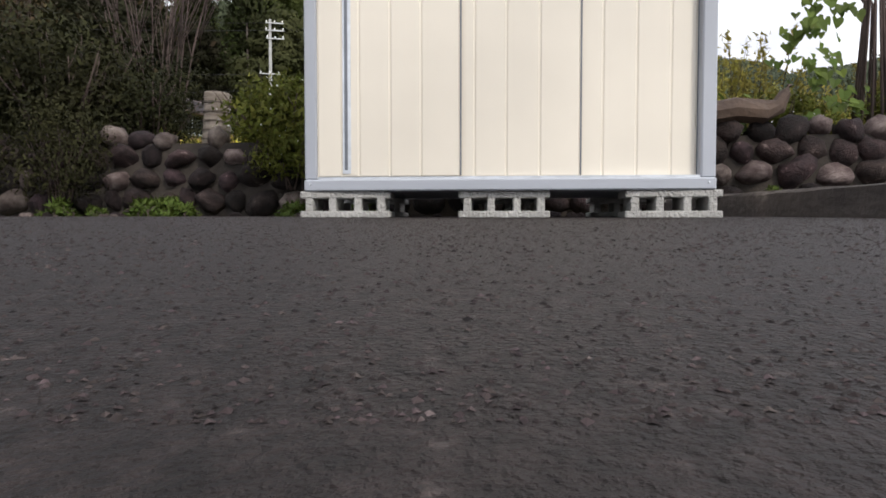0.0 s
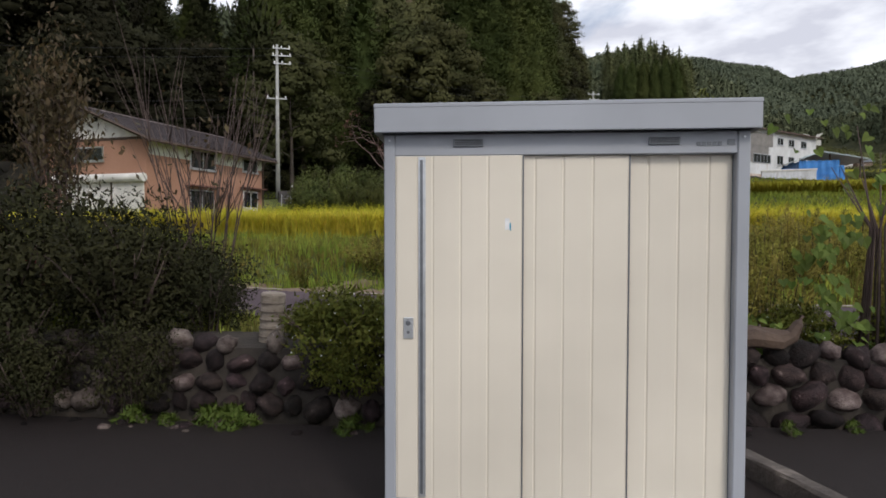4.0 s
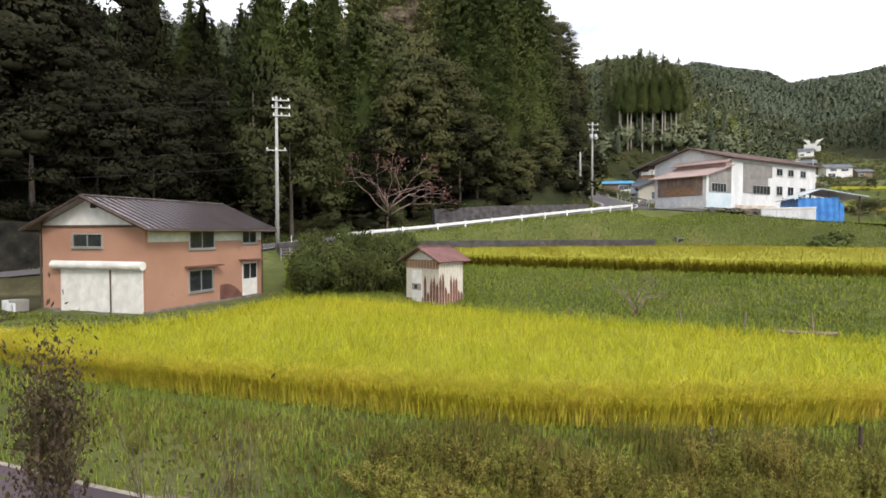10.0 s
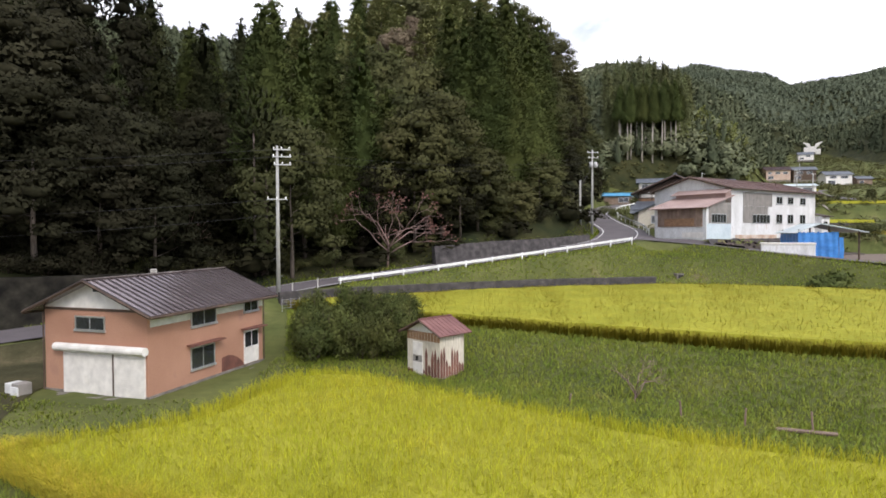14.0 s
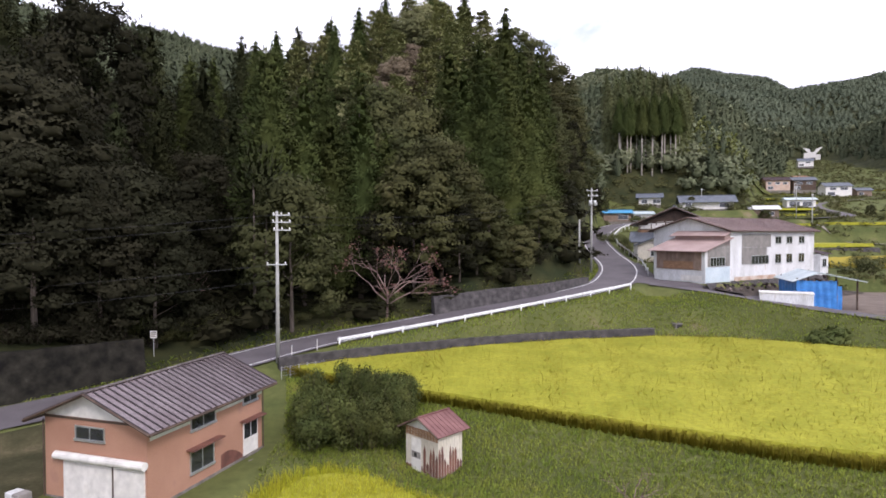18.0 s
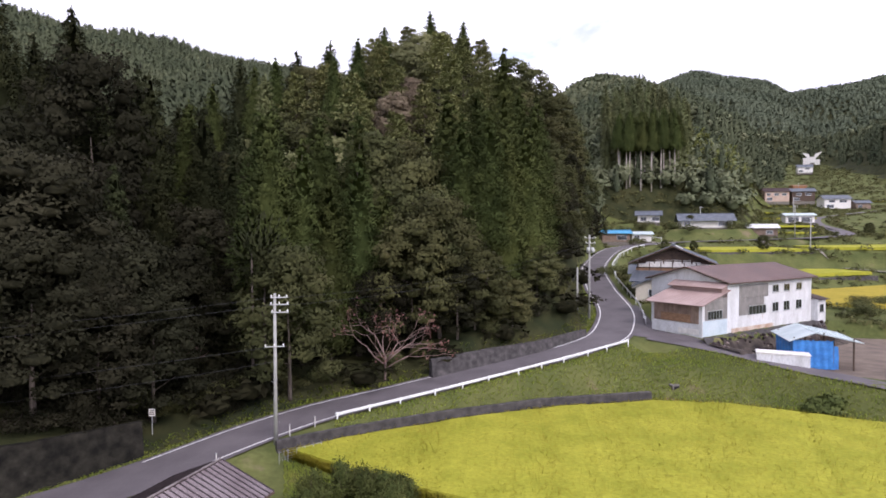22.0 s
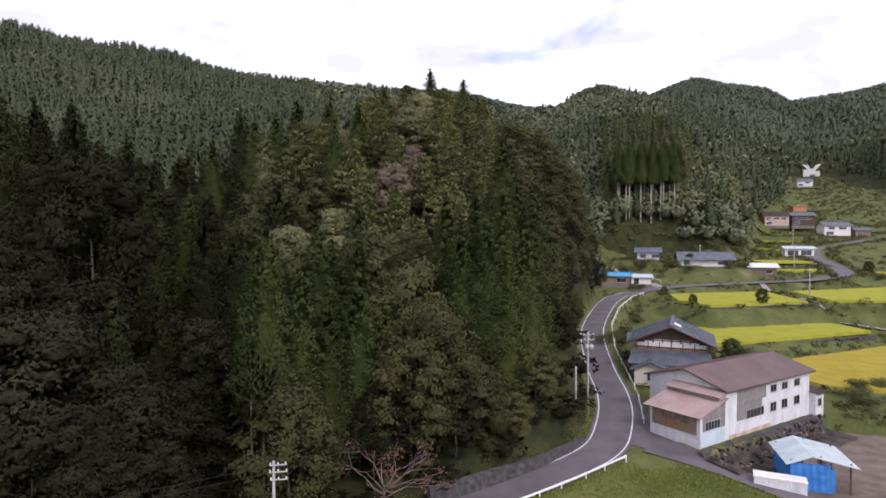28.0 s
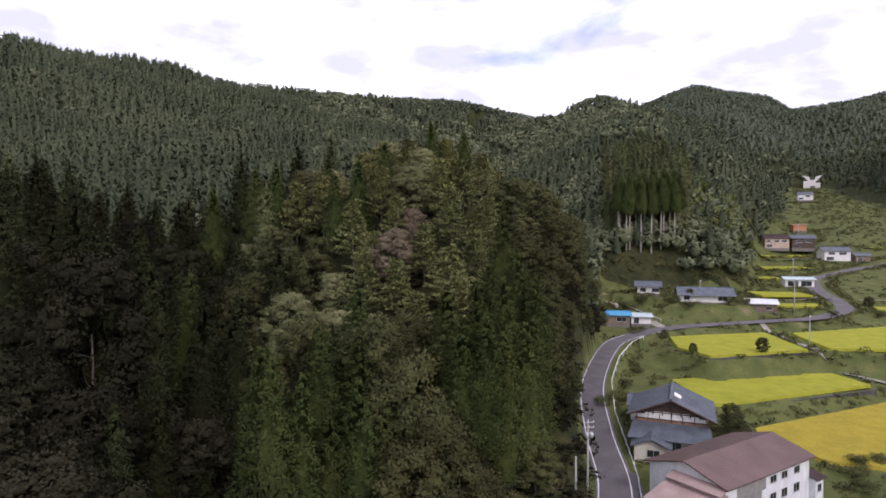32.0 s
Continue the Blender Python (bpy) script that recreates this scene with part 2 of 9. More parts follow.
M["white"] = paint("white_paint", (0.66, 0.64, 0.61), (0.74, 0.72, 0.69), 0.8, 0.6, 0, 0, 2.5, c=(0.6, 0.57, 0.52))
M["dirty_white"] = paint("weathered_white", (0.54, 0.545, 0.54), (0.7, 0.71, 0.72), 0.9, 0.75, 0, 0.1, 9, c=(0.44, 0.38, 0.33), stretch=(1, 1, 0.35))
M["wood_dark"] = paint("dark_wood", (0.05, 0.032, 0.024), (0.1, 0.065, 0.045), 2, 0.8, 0, 0.3, 24)
M["wood"] = paint("brown_wood", (0.2, 0.11, 0.06), (0.32, 0.19, 0.11), 2, 0.8, 0, 0.3, 24, stretch=(1, 1, 4))
M["grey_sheet"] = paint("grey_corrugated_sheet", (0.2, 0.19, 0.18), (0.3, 0.28, 0.26), 1.2, 0.6, 0, 0.1, 20)
M["rust_sheet"] = paint("rusty_brown_sheet", (0.1, 0.04, 0.032), (0.2, 0.085, 0.06), 1.4, 0.75, 0, 0.2, 16)
M["blue_sheet"] = paint("blue_tarpaulin", (0.03, 0.16, 0.47), (0.05, 0.24, 0.62), 1.1, 0.5, 0, 0.5, 3.5)
M["roof_pale"] = paint("pale_blue_roof", (0.38, 0.45, 0.47), (0.5, 0.57, 0.58), 0.8, 0.4, 0, 0, 12)
M["tile_grey"] = paint("grey_roof_tiles", (0.075, 0.086, 0.105), (0.12, 0.135, 0.16), 0.7, 0.5, 0, 0.2, 8, spec=0.3)
M["glass"] = paint("window_glass", (0.02, 0.022, 0.025), (0.035, 0.038, 0.042), 0.7, 0.08, 0, 0, 3, spec=0.9)
M["galv"] = paint("galvanised_steel", (0.42, 0.43, 0.44), (0.55, 0.56, 0.57), 1.5, 0.45, 0.3, 0, 20)
M["pole"] = paint("concrete_pole", (0.3, 0.3, 0.29), (0.4, 0.4, 0.385), 1.2, 0.85, 0, 0.1, 20)
M["black"] = plain("black_rubber", (0.02, 0.02, 0.02), 0.6)
M["alu"] = plain("aluminium", (0.62, 0.64, 0.66), 0.32, 0.7)
M["rail_white"] = paint("guardrail_white", (0.68, 0.69, 0.69), (0.8, 0.81, 0.81), 1.0, 0.5, 0, 0, 10, c=(0.6, 0.58, 0.54))
M["roof_blue"] = paint("blue_steel_roof", (0.03, 0.22, 0.42), (0.06, 0.32, 0.52), 0.6, 0.4, 0, 0, 8)
M["salmon_pale"] = paint("beige_render", (0.42, 0.3, 0.25), (0.52, 0.4, 0.34), 0.5, 0.85, 0, 0, 10)
M["orange"] = paint("orange_boards", (0.42, 0.18, 0.08), (0.52, 0.25, 0.12), 0.7, 0.8, 0, 0, 10)
M["shrub_dark"] = paint("dark_shrub_leaves", (0.019, 0.021, 0.009), (0.04, 0.04, 0.016), 1.2, 0.75, 0, 0, 8, c=(0.06, 0.044, 0.026), vary=0.2, island=0.4, thin=0.15, spec=0.1)
M["weed"] = paint("weed_leaves", (0.24, 0.245, 0.05), (0.36, 0.335, 0.08), 0.8, 0.75, 0, 0, 6, c=(0.34, 0.2, 0.11), vary=0.4, island=0.35, thin=0.42, spec=0.12)
M["fresh"] = paint("fresh_leaves", (0.07, 0.11, 0.02), (0.125, 0.185, 0.036), 1.5, 0.6, 0, 0, 10, island=0.25, thin=0.3, spec=0.2)
M["bamboo"] = paint("bamboo_grass", (0.055, 0.072, 0.02), (0.1, 0.115, 0.034), 0.8, 0.7, 0, 0, 5, island=0.3, vary=0.25, thin=0.2, spec=0.12)
M["cherry"] = paint("red_brown_leaves", (0.14, 0.07, 0.06), (0.21, 0.125, 0.1), 0.8, 0.8, 0, 0, 5, island=0.3, thin=0.2, spec=0.12)
M["petal"] = plain("white_petals", (0.7, 0.7, 0.68), 0.6)
M["red_leaf"] = paint("red_leaves", (0.3, 0.05, 0.03), (0.42, 0.09, 0.05), 3, 0.7, 0, 0, 9, island=0.3, thin=0.25)
M["concrete_pale"] = paint("pale_concrete", (0.2, 0.17, 0.14), (0.34, 0.3, 0.25), 2.5, 0.9, 0, 0.3, 18)
M["path"] = paint("pale_path", (0.22, 0.2, 0.17), (0.32, 0.29, 0.25), 0.4, 0.9, 0, 0.2, 9)
M["gravel"] = paint("brown_gravel", (0.1, 0.075, 0.058), (0.17, 0.13, 0.1), 0.5, 0.95, 0, 0.6, 9, c=(0.22, 0.17, 0.13))
# Broadleaf foliage made dark: the shade of the western trees is in this colour.
M["shaded_broadleaf"] = paint("shaded_broadleaf_foliage", (0.0175, 0.018, 0.0105), (0.03, 0.03, 0.017), 0.3, 0.85, 0, 0, 3.0, c=(0.036, 0.029, 0.0185), vary=0.35, island=0.1, thin=0.1, spec=0.03)
# Wall colour darkened to hold the shade of the overhanging trees.
M["shadewall"] = paint("tree_shaded_wall", (0.01, 0.0095, 0.0085), (0.03, 0.028, 0.022), 1.2, 0.95, 0, 0.9, 4.5, c=(0.05, 0.047, 0.04), spec=0.1)
# Near-black leaves: shade of the gaps between trees is put into this colour.
M["undergrowth"] = paint("shaded_undergrowth_leaves", (0.011, 0.0115, 0.006), (0.02, 0.0195, 0.01), 0.3, 0.85, 0, 0, 5, island=0.25, spec=0.03)
M["pale_bark"] = paint("pale_cedar_bark", (0.32, 0.28, 0.25), (0.46, 0.42, 0.38), 3, 0.9, 0, 0.4, 16, stretch=(3, 3, 0.5))
M["stone_pale"] = paint("pale_river_stone", (0.07, 0.05, 0.044), (0.2, 0.165, 0.145), 1.3, 0.8, 0, 0.9, 9, c=(0.32, 0.28, 0.25), vary=0.4, spec=0.3)

# ---- helpers of this scene ----
def link_mesh(name, V, F, mat, parent=None, smooth=False, label=""):
    me = bpy.data.meshes.new(name)
    me.from_pydata(V.tolist() if hasattr(V, "tolist") else V, [], F.tolist() if hasattr(F, "tolist") else F)
    me.materials.append(mat)
    if smooth:
        me.shade_smooth()
    ob = new(name, me)
    if parent:
        ob.parent = parent
    if label:
        ob["label"] = label
    return ob


def part(name, bm, mat, parent=None, label="", smooth=False):
    me = bpy.data.meshes.new(name)
    bm.to_mesh(me)
    bm.free()
    me.materials.append(mat)
    if smooth:
        me.shade_smooth()
    ob = new(name, me)
    if parent:
        ob.parent = parent
    if label:
        ob["label"] = label
    return ob


def box(bm, x0, x1, y0, y1, z0, z1, bevel=0.0):
    r = bmesh.ops.create_cube(bm, size=1.0)
    for v in r["verts"]:
        v.co = Vector((x0 + (v.co.x + 0.5) * (x1 - x0), y0 + (v.co.y + 0.5) * (y1 - y0), z0 + (v.co.z + 0.5) * (z1 - z0)))
    if bevel:
        es = list({e for v in r["verts"] for e in v.link_edges})
        bmesh.ops.bevel(bm, geom=es, offset=bevel, segments=1, affect="EDGES")
    return bm


def bx(name, mat, parent, x0, x1, y0, y1, z0, z1, bevel=0.0, label=""):
    return part(name, box(bmesh.new(), x0, x1, y0, y1, z0, z1, bevel), mat, parent, label)


def tube(points, radii, sides=6):
    """Vertices and faces of a tapering tube along points."""
    V, F = [], []
    P = [Vector(p) for p in points]
    for i, p in enumerate(P):
        d = (P[min(i + 1, len(P) - 1)] - P[max(i - 1, 0)]).normalized()
        u = d.cross(Vector((0.3, 0.1, 1.0) if abs(d.z) < 0.9 else (1, 0, 0))).normalized()
        w = d.cross(u)
        for k in range(sides):
            a = 2 * math.pi * k / sides
            V.append(tuple(p + (u * math.cos(a) + w * math.sin(a)) * radii[i]))
    for i in range(len(P) - 1):
        for k in range(sides):
            F.append((i * sides + k, i * sides + (k + 1) % sides, (i + 1) * sides + (k + 1) % sides, (i + 1) * sides + k))
    F.append(tuple(range(sides))[::-1])
    F.append(tuple((len(P) - 1) * sides + k for k in range(sides)))
    return V, F


def tubes(name, runs, mat, parent=None, label=""):
    V, F = [], []
    for pts, rad, sides in runs:
        v, f = tube(pts, rad, sides)
        F += [tuple(i + len(V) for i in q) for q in f]
        V += v
    return link_mesh(name, V, F, mat, parent, True, label)


def empty(name, m=None, label="", category="", group="", kind=""):
    ob = new(name)
    if m is not None:
        ob.matrix_basis = m
    return tagged(ob, label, category, group, kind)


# ---- the lie of the land ----
def poly_dist(x, y, poly):
    """Distance outside a polygon, 0 inside."""
    P = np.array(poly, float)
    d = np.full(x.shape, 1e9)
    inside = np.zeros(x.shape, bool)
    for i in range(len(P)):
        a, b = P[i], P[(i + 1) % len(P)]
        ex, ey = b - a
        t = np.clip(((x - a[0]) * ex + (y - a[1]) * ey) / (ex * ex + ey * ey), 0, 1)
        d = np.minimum(d, np.hypot(x - a[0] - t * ex, y - a[1] - t * ey))
        if ey:
            c = ((a[1] > y) != (b[1] > y)) & (x < ex * (y - a[1]) / ey + a[0])
            inside ^= c
    return np.where(inside, 0.0, d)


def line_dist(x, y, pts):
    """Distance to a polyline and the height of its nearest point (pts: x, y, z)."""
    best, z = np.full(x.shape, 1e9), np.zeros(x.shape)
    for a, b in zip(pts[:-1], pts[1:]):
        ex, ey = b[0] - a[0], b[1] - a[1]
        t = np.clip(((x - a[0]) * ex + (y - a[1]) * ey) / (ex * ex + ey * ey), 0, 1)
        d = np.hypot(x - a[0] - t * ex, y - a[1] - t * ey)
        near = d < best
        best = np.where(near, d, best)
        z = np.where(near, a[2] + t * (b[2] - a[2]), z)
    return best, z


def step(d, near, far):
    t = np.clip((far - d) / (far - near), 0, 1)
    return t * t * (3 - 2 * t)


# main road: centre line and height
ROAD = [(-60, 15, 0.9), (-38, 28, 1.9), (-26, 37.5, 2.8), (-20.5, 42.8, 3.35), (-15.6, 48.8, 4.0), (-10.6, 53.0, 4.65), (-3.4, 57.0, 5.4), (5.0, 61.7, 6.35), (12.5, 66.0, 7.1), (18.6, 71.0, 7.8), (22.0, 77.8, 8.4), (25.0, 88.5, 9.3), (27.2, 106, 10.9), (32.3, 131, 13.0), (43.5, 159.5, 15.6), (52.6, 171.5, 16.6), (68.5, 182.5, 17.5), (97, 190.5, 18.2), (120, 196, 18.8), (139, 211, 19.9), (146, 228, 21.6), (150, 246, 24), (167, 272, 27.1), (205, 296, 30.5), (250, 330, 34)]
ROAD_W = 2.75
LANE = [(-30, 20.2, 0.55), (-9.9, 10.9, 0.62), (-5.4, 8.9, 0.66), (-1.2, 6.8, 0.7), (2.4, 5.75, 0.72), (6, 5.0, 0.74), (20, 2.4, 0.8), (40, -2, 0.8)]
LANE_W = 1.12
FIELD1 = [(-12, 22.2), (-10.4, 23.6), (-9.5, 26.7), (-8.4, 30.2), (-6.5, 31.2), (-4.6, 30.6), (-2.2, 28.3), (0.4, 26.4), (4.7, 23.4), (8.2, 21.3), (11.1, 19.5), (13.4, 18.3), (22, 14.2), (28, 9.5), (20, 11.6), (14, 12.5), (9, 12.5), (6.8, 12.0), (3.5, 11.9), (0.2, 12.4), (-2.3, 13.4), (-3.6, 13.7), (-5.1, 14.2), (-6.7, 14.7), (-8.6, 15.4), (-10.1, 16.0), (-12.8, 17.7), (-15.6, 19.6)]
FIELD2 = [(-12, 45.6), (-6.6, 41.3), (-1.1, 37.9), (7.9, 32.4), (15.5, 28.1), (20, 26.4), (34, 20), (48, 46), (38.4, 52.6), (28, 58.6), (20.9, 59.9), (10, 57.6), (0.5, 53.6), (-8.7, 48.5)]
TRACK = [(24.3, 71.5, 7.9), (31, 66.5, 7.2), (38, 59.5, 6.2), (48, 53, 5.4), (70, 44, 4.8)]
YARD = [(23.5, 72.5), (30.5, 70.1), (52.2, 84.6), (54, 90), (48, 99), (31, 90)]
LOWYARD = [(33.9, 68.9), (34.5, 67.0), (40, 60.6), (52, 55), (66, 66), (60, 82), (54.0, 83.8)]
JYARD = [(28.9, 92), (40, 90), (49, 104), (46, 118), (34, 116), (30.5, 104)]
PADDY = [  # level, outline
    (10.9, [(52.8, 142), (55, 142.5), (95.4, 151.5), (97.2, 137.6), (56.3, 121.1), (52.6, 120.4)]),
    (8.4, [(56.6, 110), (58.2, 113.9), (99.7, 134.2), (140, 120), (112, 86), (73.6, 91), (69.8, 93.7), (61.2, 97)]),
    (15.6, [(64.4, 174.5), (78, 178.6), (96.5, 182.6), (93.2, 154.6), (64, 146), (60.2, 157)]),
    (16.0, [(101.8, 179), (142, 194), (180, 199), (160, 160), (113, 153), (97.8, 154.6)]),
    (22.5, [(118, 226), (138, 227), (140, 240), (120, 245)]),
    (20.0, [(112, 212), (134, 214), (136, 223), (115, 222)]),
    (29.5, [(150, 285), (176, 290), (180, 308), (150, 306)]),
    (34.0, [(160, 318), (200, 330), (210, 350), (165, 345)]),
    (19.2, [(150, 205), (185, 208), (190, 222), (152, 220)]),
    (26.2, [(152, 262), (158, 258), (140, 262), (134, 272), (148, 280)]),
    (31.0, [(215, 285), (250, 300), (250, 318), (218, 306)]),
    (40.5, [(190, 375), (235, 385), (245, 405), (200, 398)]),
    (38.0, [(245, 345), (290, 365), (290, 385), (248, 370)]),
    (48.5, [(240, 445), (285, 455), (295, 480), (250, 470)]),
]
FLOOR = [(38, 150), (47, 172), (46, 196), (54, 218), (66, 243), (92, 247), (108, 240), (128, 254), (152, 288), (174, 335), (240, 440), (338, 602), (452, 802), (508, 800), (440, 600), (400, 420), (420, 80), (60, 50), (24, 72), (29, 100), (33, 125)]
RIDGES = [  # crest lines with heights, side slope, roundness
    ([(4, 70, 9), (5, 80, 15), (3, 100, 29), (0, 136, 55), (-18, 200, 60), (-60, 300, 78), (-150, 480, 138)], 0.72, 10),
    ([(-46, 48, 9), (-62, 70, 20), (-95, 130, 42), (-130, 210, 52), (-210, 360, 110), (-330, 560, 190)], 0.5, 20),
    ([(-700, 300, 194), (-400, 550, 203), (-342, 634, 210), (-211, 750, 210), (-40, 980, 254), (96, 980, 234), (147, 900, 208)], 0.42, 60),
    ([(-30, 160, 49), (-70, 200, 58), (-130, 300, 84)], 0.95, 10),
    ([(76, 256, 40), (92, 300, 62), (130, 420, 112), (175, 620, 172), (210, 840, 222), (255, 830, 216), (301, 800, 201), (311, 720, 158), (306, 645, 116), (314, 610, 96), (330, 588, 72)], 0.6, 18),
    ([(470, 1500, 345), (585, 1420, 384), (690, 1400, 358), (780, 1400, 308), (900, 1420, 340)], 0.45, 50),
    ([(600, 1180, 254), (672, 1180, 282), (735, 1190, 296), (800, 1200, 304), (872, 1200, 324), (1500, 1150, 400)], 0.42, 70),
    ([(520, 860, 140), (600, 1000, 205), (672, 1180, 272)], 0.5, 40),
    # Unseen hill, added beyond the left edge to cut sky light.
    ([(-52, 26, 16), (-56, -10, 34), (-50, -70, 44)], 0.9, 8),
    ([(620, 700, 170), (800, 600, 210), (1200, 500, 260)], 0.38, 60),
]


def valley(x, y):
    return np.interp(y, [-60, 4, 5, 9, 12, 30, 45, 66, 82, 110, 140, 200, 300, 350, 500, 800, 1400], [0, 0.1, 0.7, 0.95, 1.25, 1.5, 3.3, 6.6, 7.6, 8.6, 11, 17.5, 31, 38, 57, 108, 190])


def hills(x, y):
    h = np.full(x.shape, -50.0)
    for pts, slope, rnd in RIDGES:
        d, z = line_dist(x, y, pts)
        h = np.maximum(h, z - slope * (np.sqrt(d * d + rnd * rnd) - rnd))
    wob = 3.2 * np.sin(x * 0.031 + 1.7 * np.sin(y * 0.017)) + 2.6 * np.sin(y * 0.043 + x * 0.021) + 1.2 * np.sin(x * 0.11 + y * 0.09)
    far = np.clip((np.hypot(x, y) - 120) / 300, 0, 3)
    return h + wob * np.minimum(far, 1.0) * 0.9


def road_side(x, y):
    """Distance from the road, its height there, and the side (negative: the hill's side)."""
    best, z, side = np.full(x.shape, 1e9), np.zeros(x.shape), np.ones(x.shape)
    for a, b in zip(ROAD[:-1], ROAD[1:]):
        ex, ey = b[0] - a[0], b[1] - a[1]
        t = np.clip(((x - a[0]) * ex + (y - a[1]) * ey) / (ex * ex + ey * ey), 0, 1)
        d = np.hypot(x - a[0] - t * ex, y - a[1] - t * ey)
        near = d < best
        best = np.where(near, d, best)
        z = np.where(near, a[2] + t * (b[2] - a[2]), z)
        side = np.where(near, -np.sign(ex * (y - a[1]) - ey * (x - a[0])), side)
    return best, z, side


def land(x, y):
    """Height of the ground, and how much of it is hill."""
    x, y = np.asarray(x, float), np.asarray(y, float)
    v = valley(x, y)
    h = hills(x, y)
    dl, zl, side = road_side(x, y)
    foot = np.where((side < 0) & (y > 30) & (dl < 60), zl + 0.16 * np.clip(dl - 5, 0, 40), -50.0)
    h = np.maximum(h, foot)
    k = np.clip((h - v) / 2.0, 0, 1)
    k = np.where((side < 0) & (y > 22) & (y < 175) & (x < 60), 1.0, k)
    z = np.maximum(v, h)
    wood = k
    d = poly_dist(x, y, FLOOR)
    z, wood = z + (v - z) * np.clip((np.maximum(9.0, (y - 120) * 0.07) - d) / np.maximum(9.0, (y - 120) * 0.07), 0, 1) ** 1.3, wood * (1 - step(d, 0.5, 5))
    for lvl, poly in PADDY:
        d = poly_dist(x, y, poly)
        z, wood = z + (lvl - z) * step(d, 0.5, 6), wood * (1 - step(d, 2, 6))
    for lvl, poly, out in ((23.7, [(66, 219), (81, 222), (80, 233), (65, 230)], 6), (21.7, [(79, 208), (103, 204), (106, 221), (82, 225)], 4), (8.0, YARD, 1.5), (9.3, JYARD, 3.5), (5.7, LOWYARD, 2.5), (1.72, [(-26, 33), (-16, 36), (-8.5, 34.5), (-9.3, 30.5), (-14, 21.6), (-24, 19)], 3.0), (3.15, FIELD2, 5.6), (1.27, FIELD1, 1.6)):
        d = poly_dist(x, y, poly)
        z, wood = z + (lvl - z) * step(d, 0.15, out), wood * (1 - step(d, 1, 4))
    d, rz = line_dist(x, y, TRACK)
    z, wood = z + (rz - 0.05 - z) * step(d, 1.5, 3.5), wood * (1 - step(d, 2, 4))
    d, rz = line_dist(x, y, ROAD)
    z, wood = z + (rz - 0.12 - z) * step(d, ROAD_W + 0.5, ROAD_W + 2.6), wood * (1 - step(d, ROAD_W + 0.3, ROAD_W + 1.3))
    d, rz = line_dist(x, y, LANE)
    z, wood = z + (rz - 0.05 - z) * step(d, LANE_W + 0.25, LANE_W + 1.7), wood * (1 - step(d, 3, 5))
    w = y - (4.05 - 0.1 * x)  # stone wall line
    yard = 0.125 * (1 - (1 - np.clip(y, -2, 5) / 5.2) ** 2)
    low = step(w, 0.45, 0.8)
    z = z + (yard - 0.05 - z) * low
    bank = (w > 0.1) & (w < 3.0)
    z = np.where(bank & (line_dist(x, y, LANE)[0] > LANE_W), np.minimum(z, 0.72), z)
    return z, wood


def lz(x, y):
    return float(land(np.array([float(x)]), np.array([float(y)]))[0][0])


def axis(lo, hi, a, b, fine, grow, cap):
    """Grid lines, fine from a to b and wider outside."""
    s = list(np.arange(a, b + 1e-6, fine))
    w, p = fine, b
    while p < hi:
        w = min(w * grow, cap)
        p += w
        s.append(p)
    w, p = fine, a
    while p > lo:
        w = min(w * grow, cap)
        p -= w
        s.insert(0, p)
    return np.array(s)


def build_ground():
    xs, ys = axis(-2300, 2600, -44, 44, 0.5, 1.06, 60), axis(-400, 3300, 3.0, 70, 0.45, 1.035, 60)
    X, Y = np.meshgrid(xs, ys)
    Z, W = land(X.ravel(), Y.ravel())
    rng = np.random.default_rng(3)
    rough = rng.normal(0, 0.03, Z.shape) * np.clip((Y.ravel() - 5) / 3, 0, 1)
    V = np.stack([X.ravel(), Y.ravel(), Z + rough], 1)
    nx, ny = len(xs), len(ys)
    i = np.arange(nx * (ny - 1)).reshape(ny - 1, nx)[:, :-1].ravel()
    F = np.stack([i, i + 1, i + nx + 1, i + nx], 1)
    ob = link_mesh("ground", V, F, M["ground"], smooth=True)
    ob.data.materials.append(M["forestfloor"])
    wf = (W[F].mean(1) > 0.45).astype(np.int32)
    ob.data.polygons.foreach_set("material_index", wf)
    tagged(ob, "grassy valley ground rising to wooded hills", "ground", "", "structure")


build_ground()


def line_at_plain(pts, n):
    P = np.array(pts, float)
    s = np.concatenate([[0], np.cumsum(np.linalg.norm(np.diff(P, axis=0), axis=1))])
    t = np.linspace(0, s[-1], n)
    return [tuple(float(np.interp(u, s, P[:, k])) for k in range(3)) for u in t]


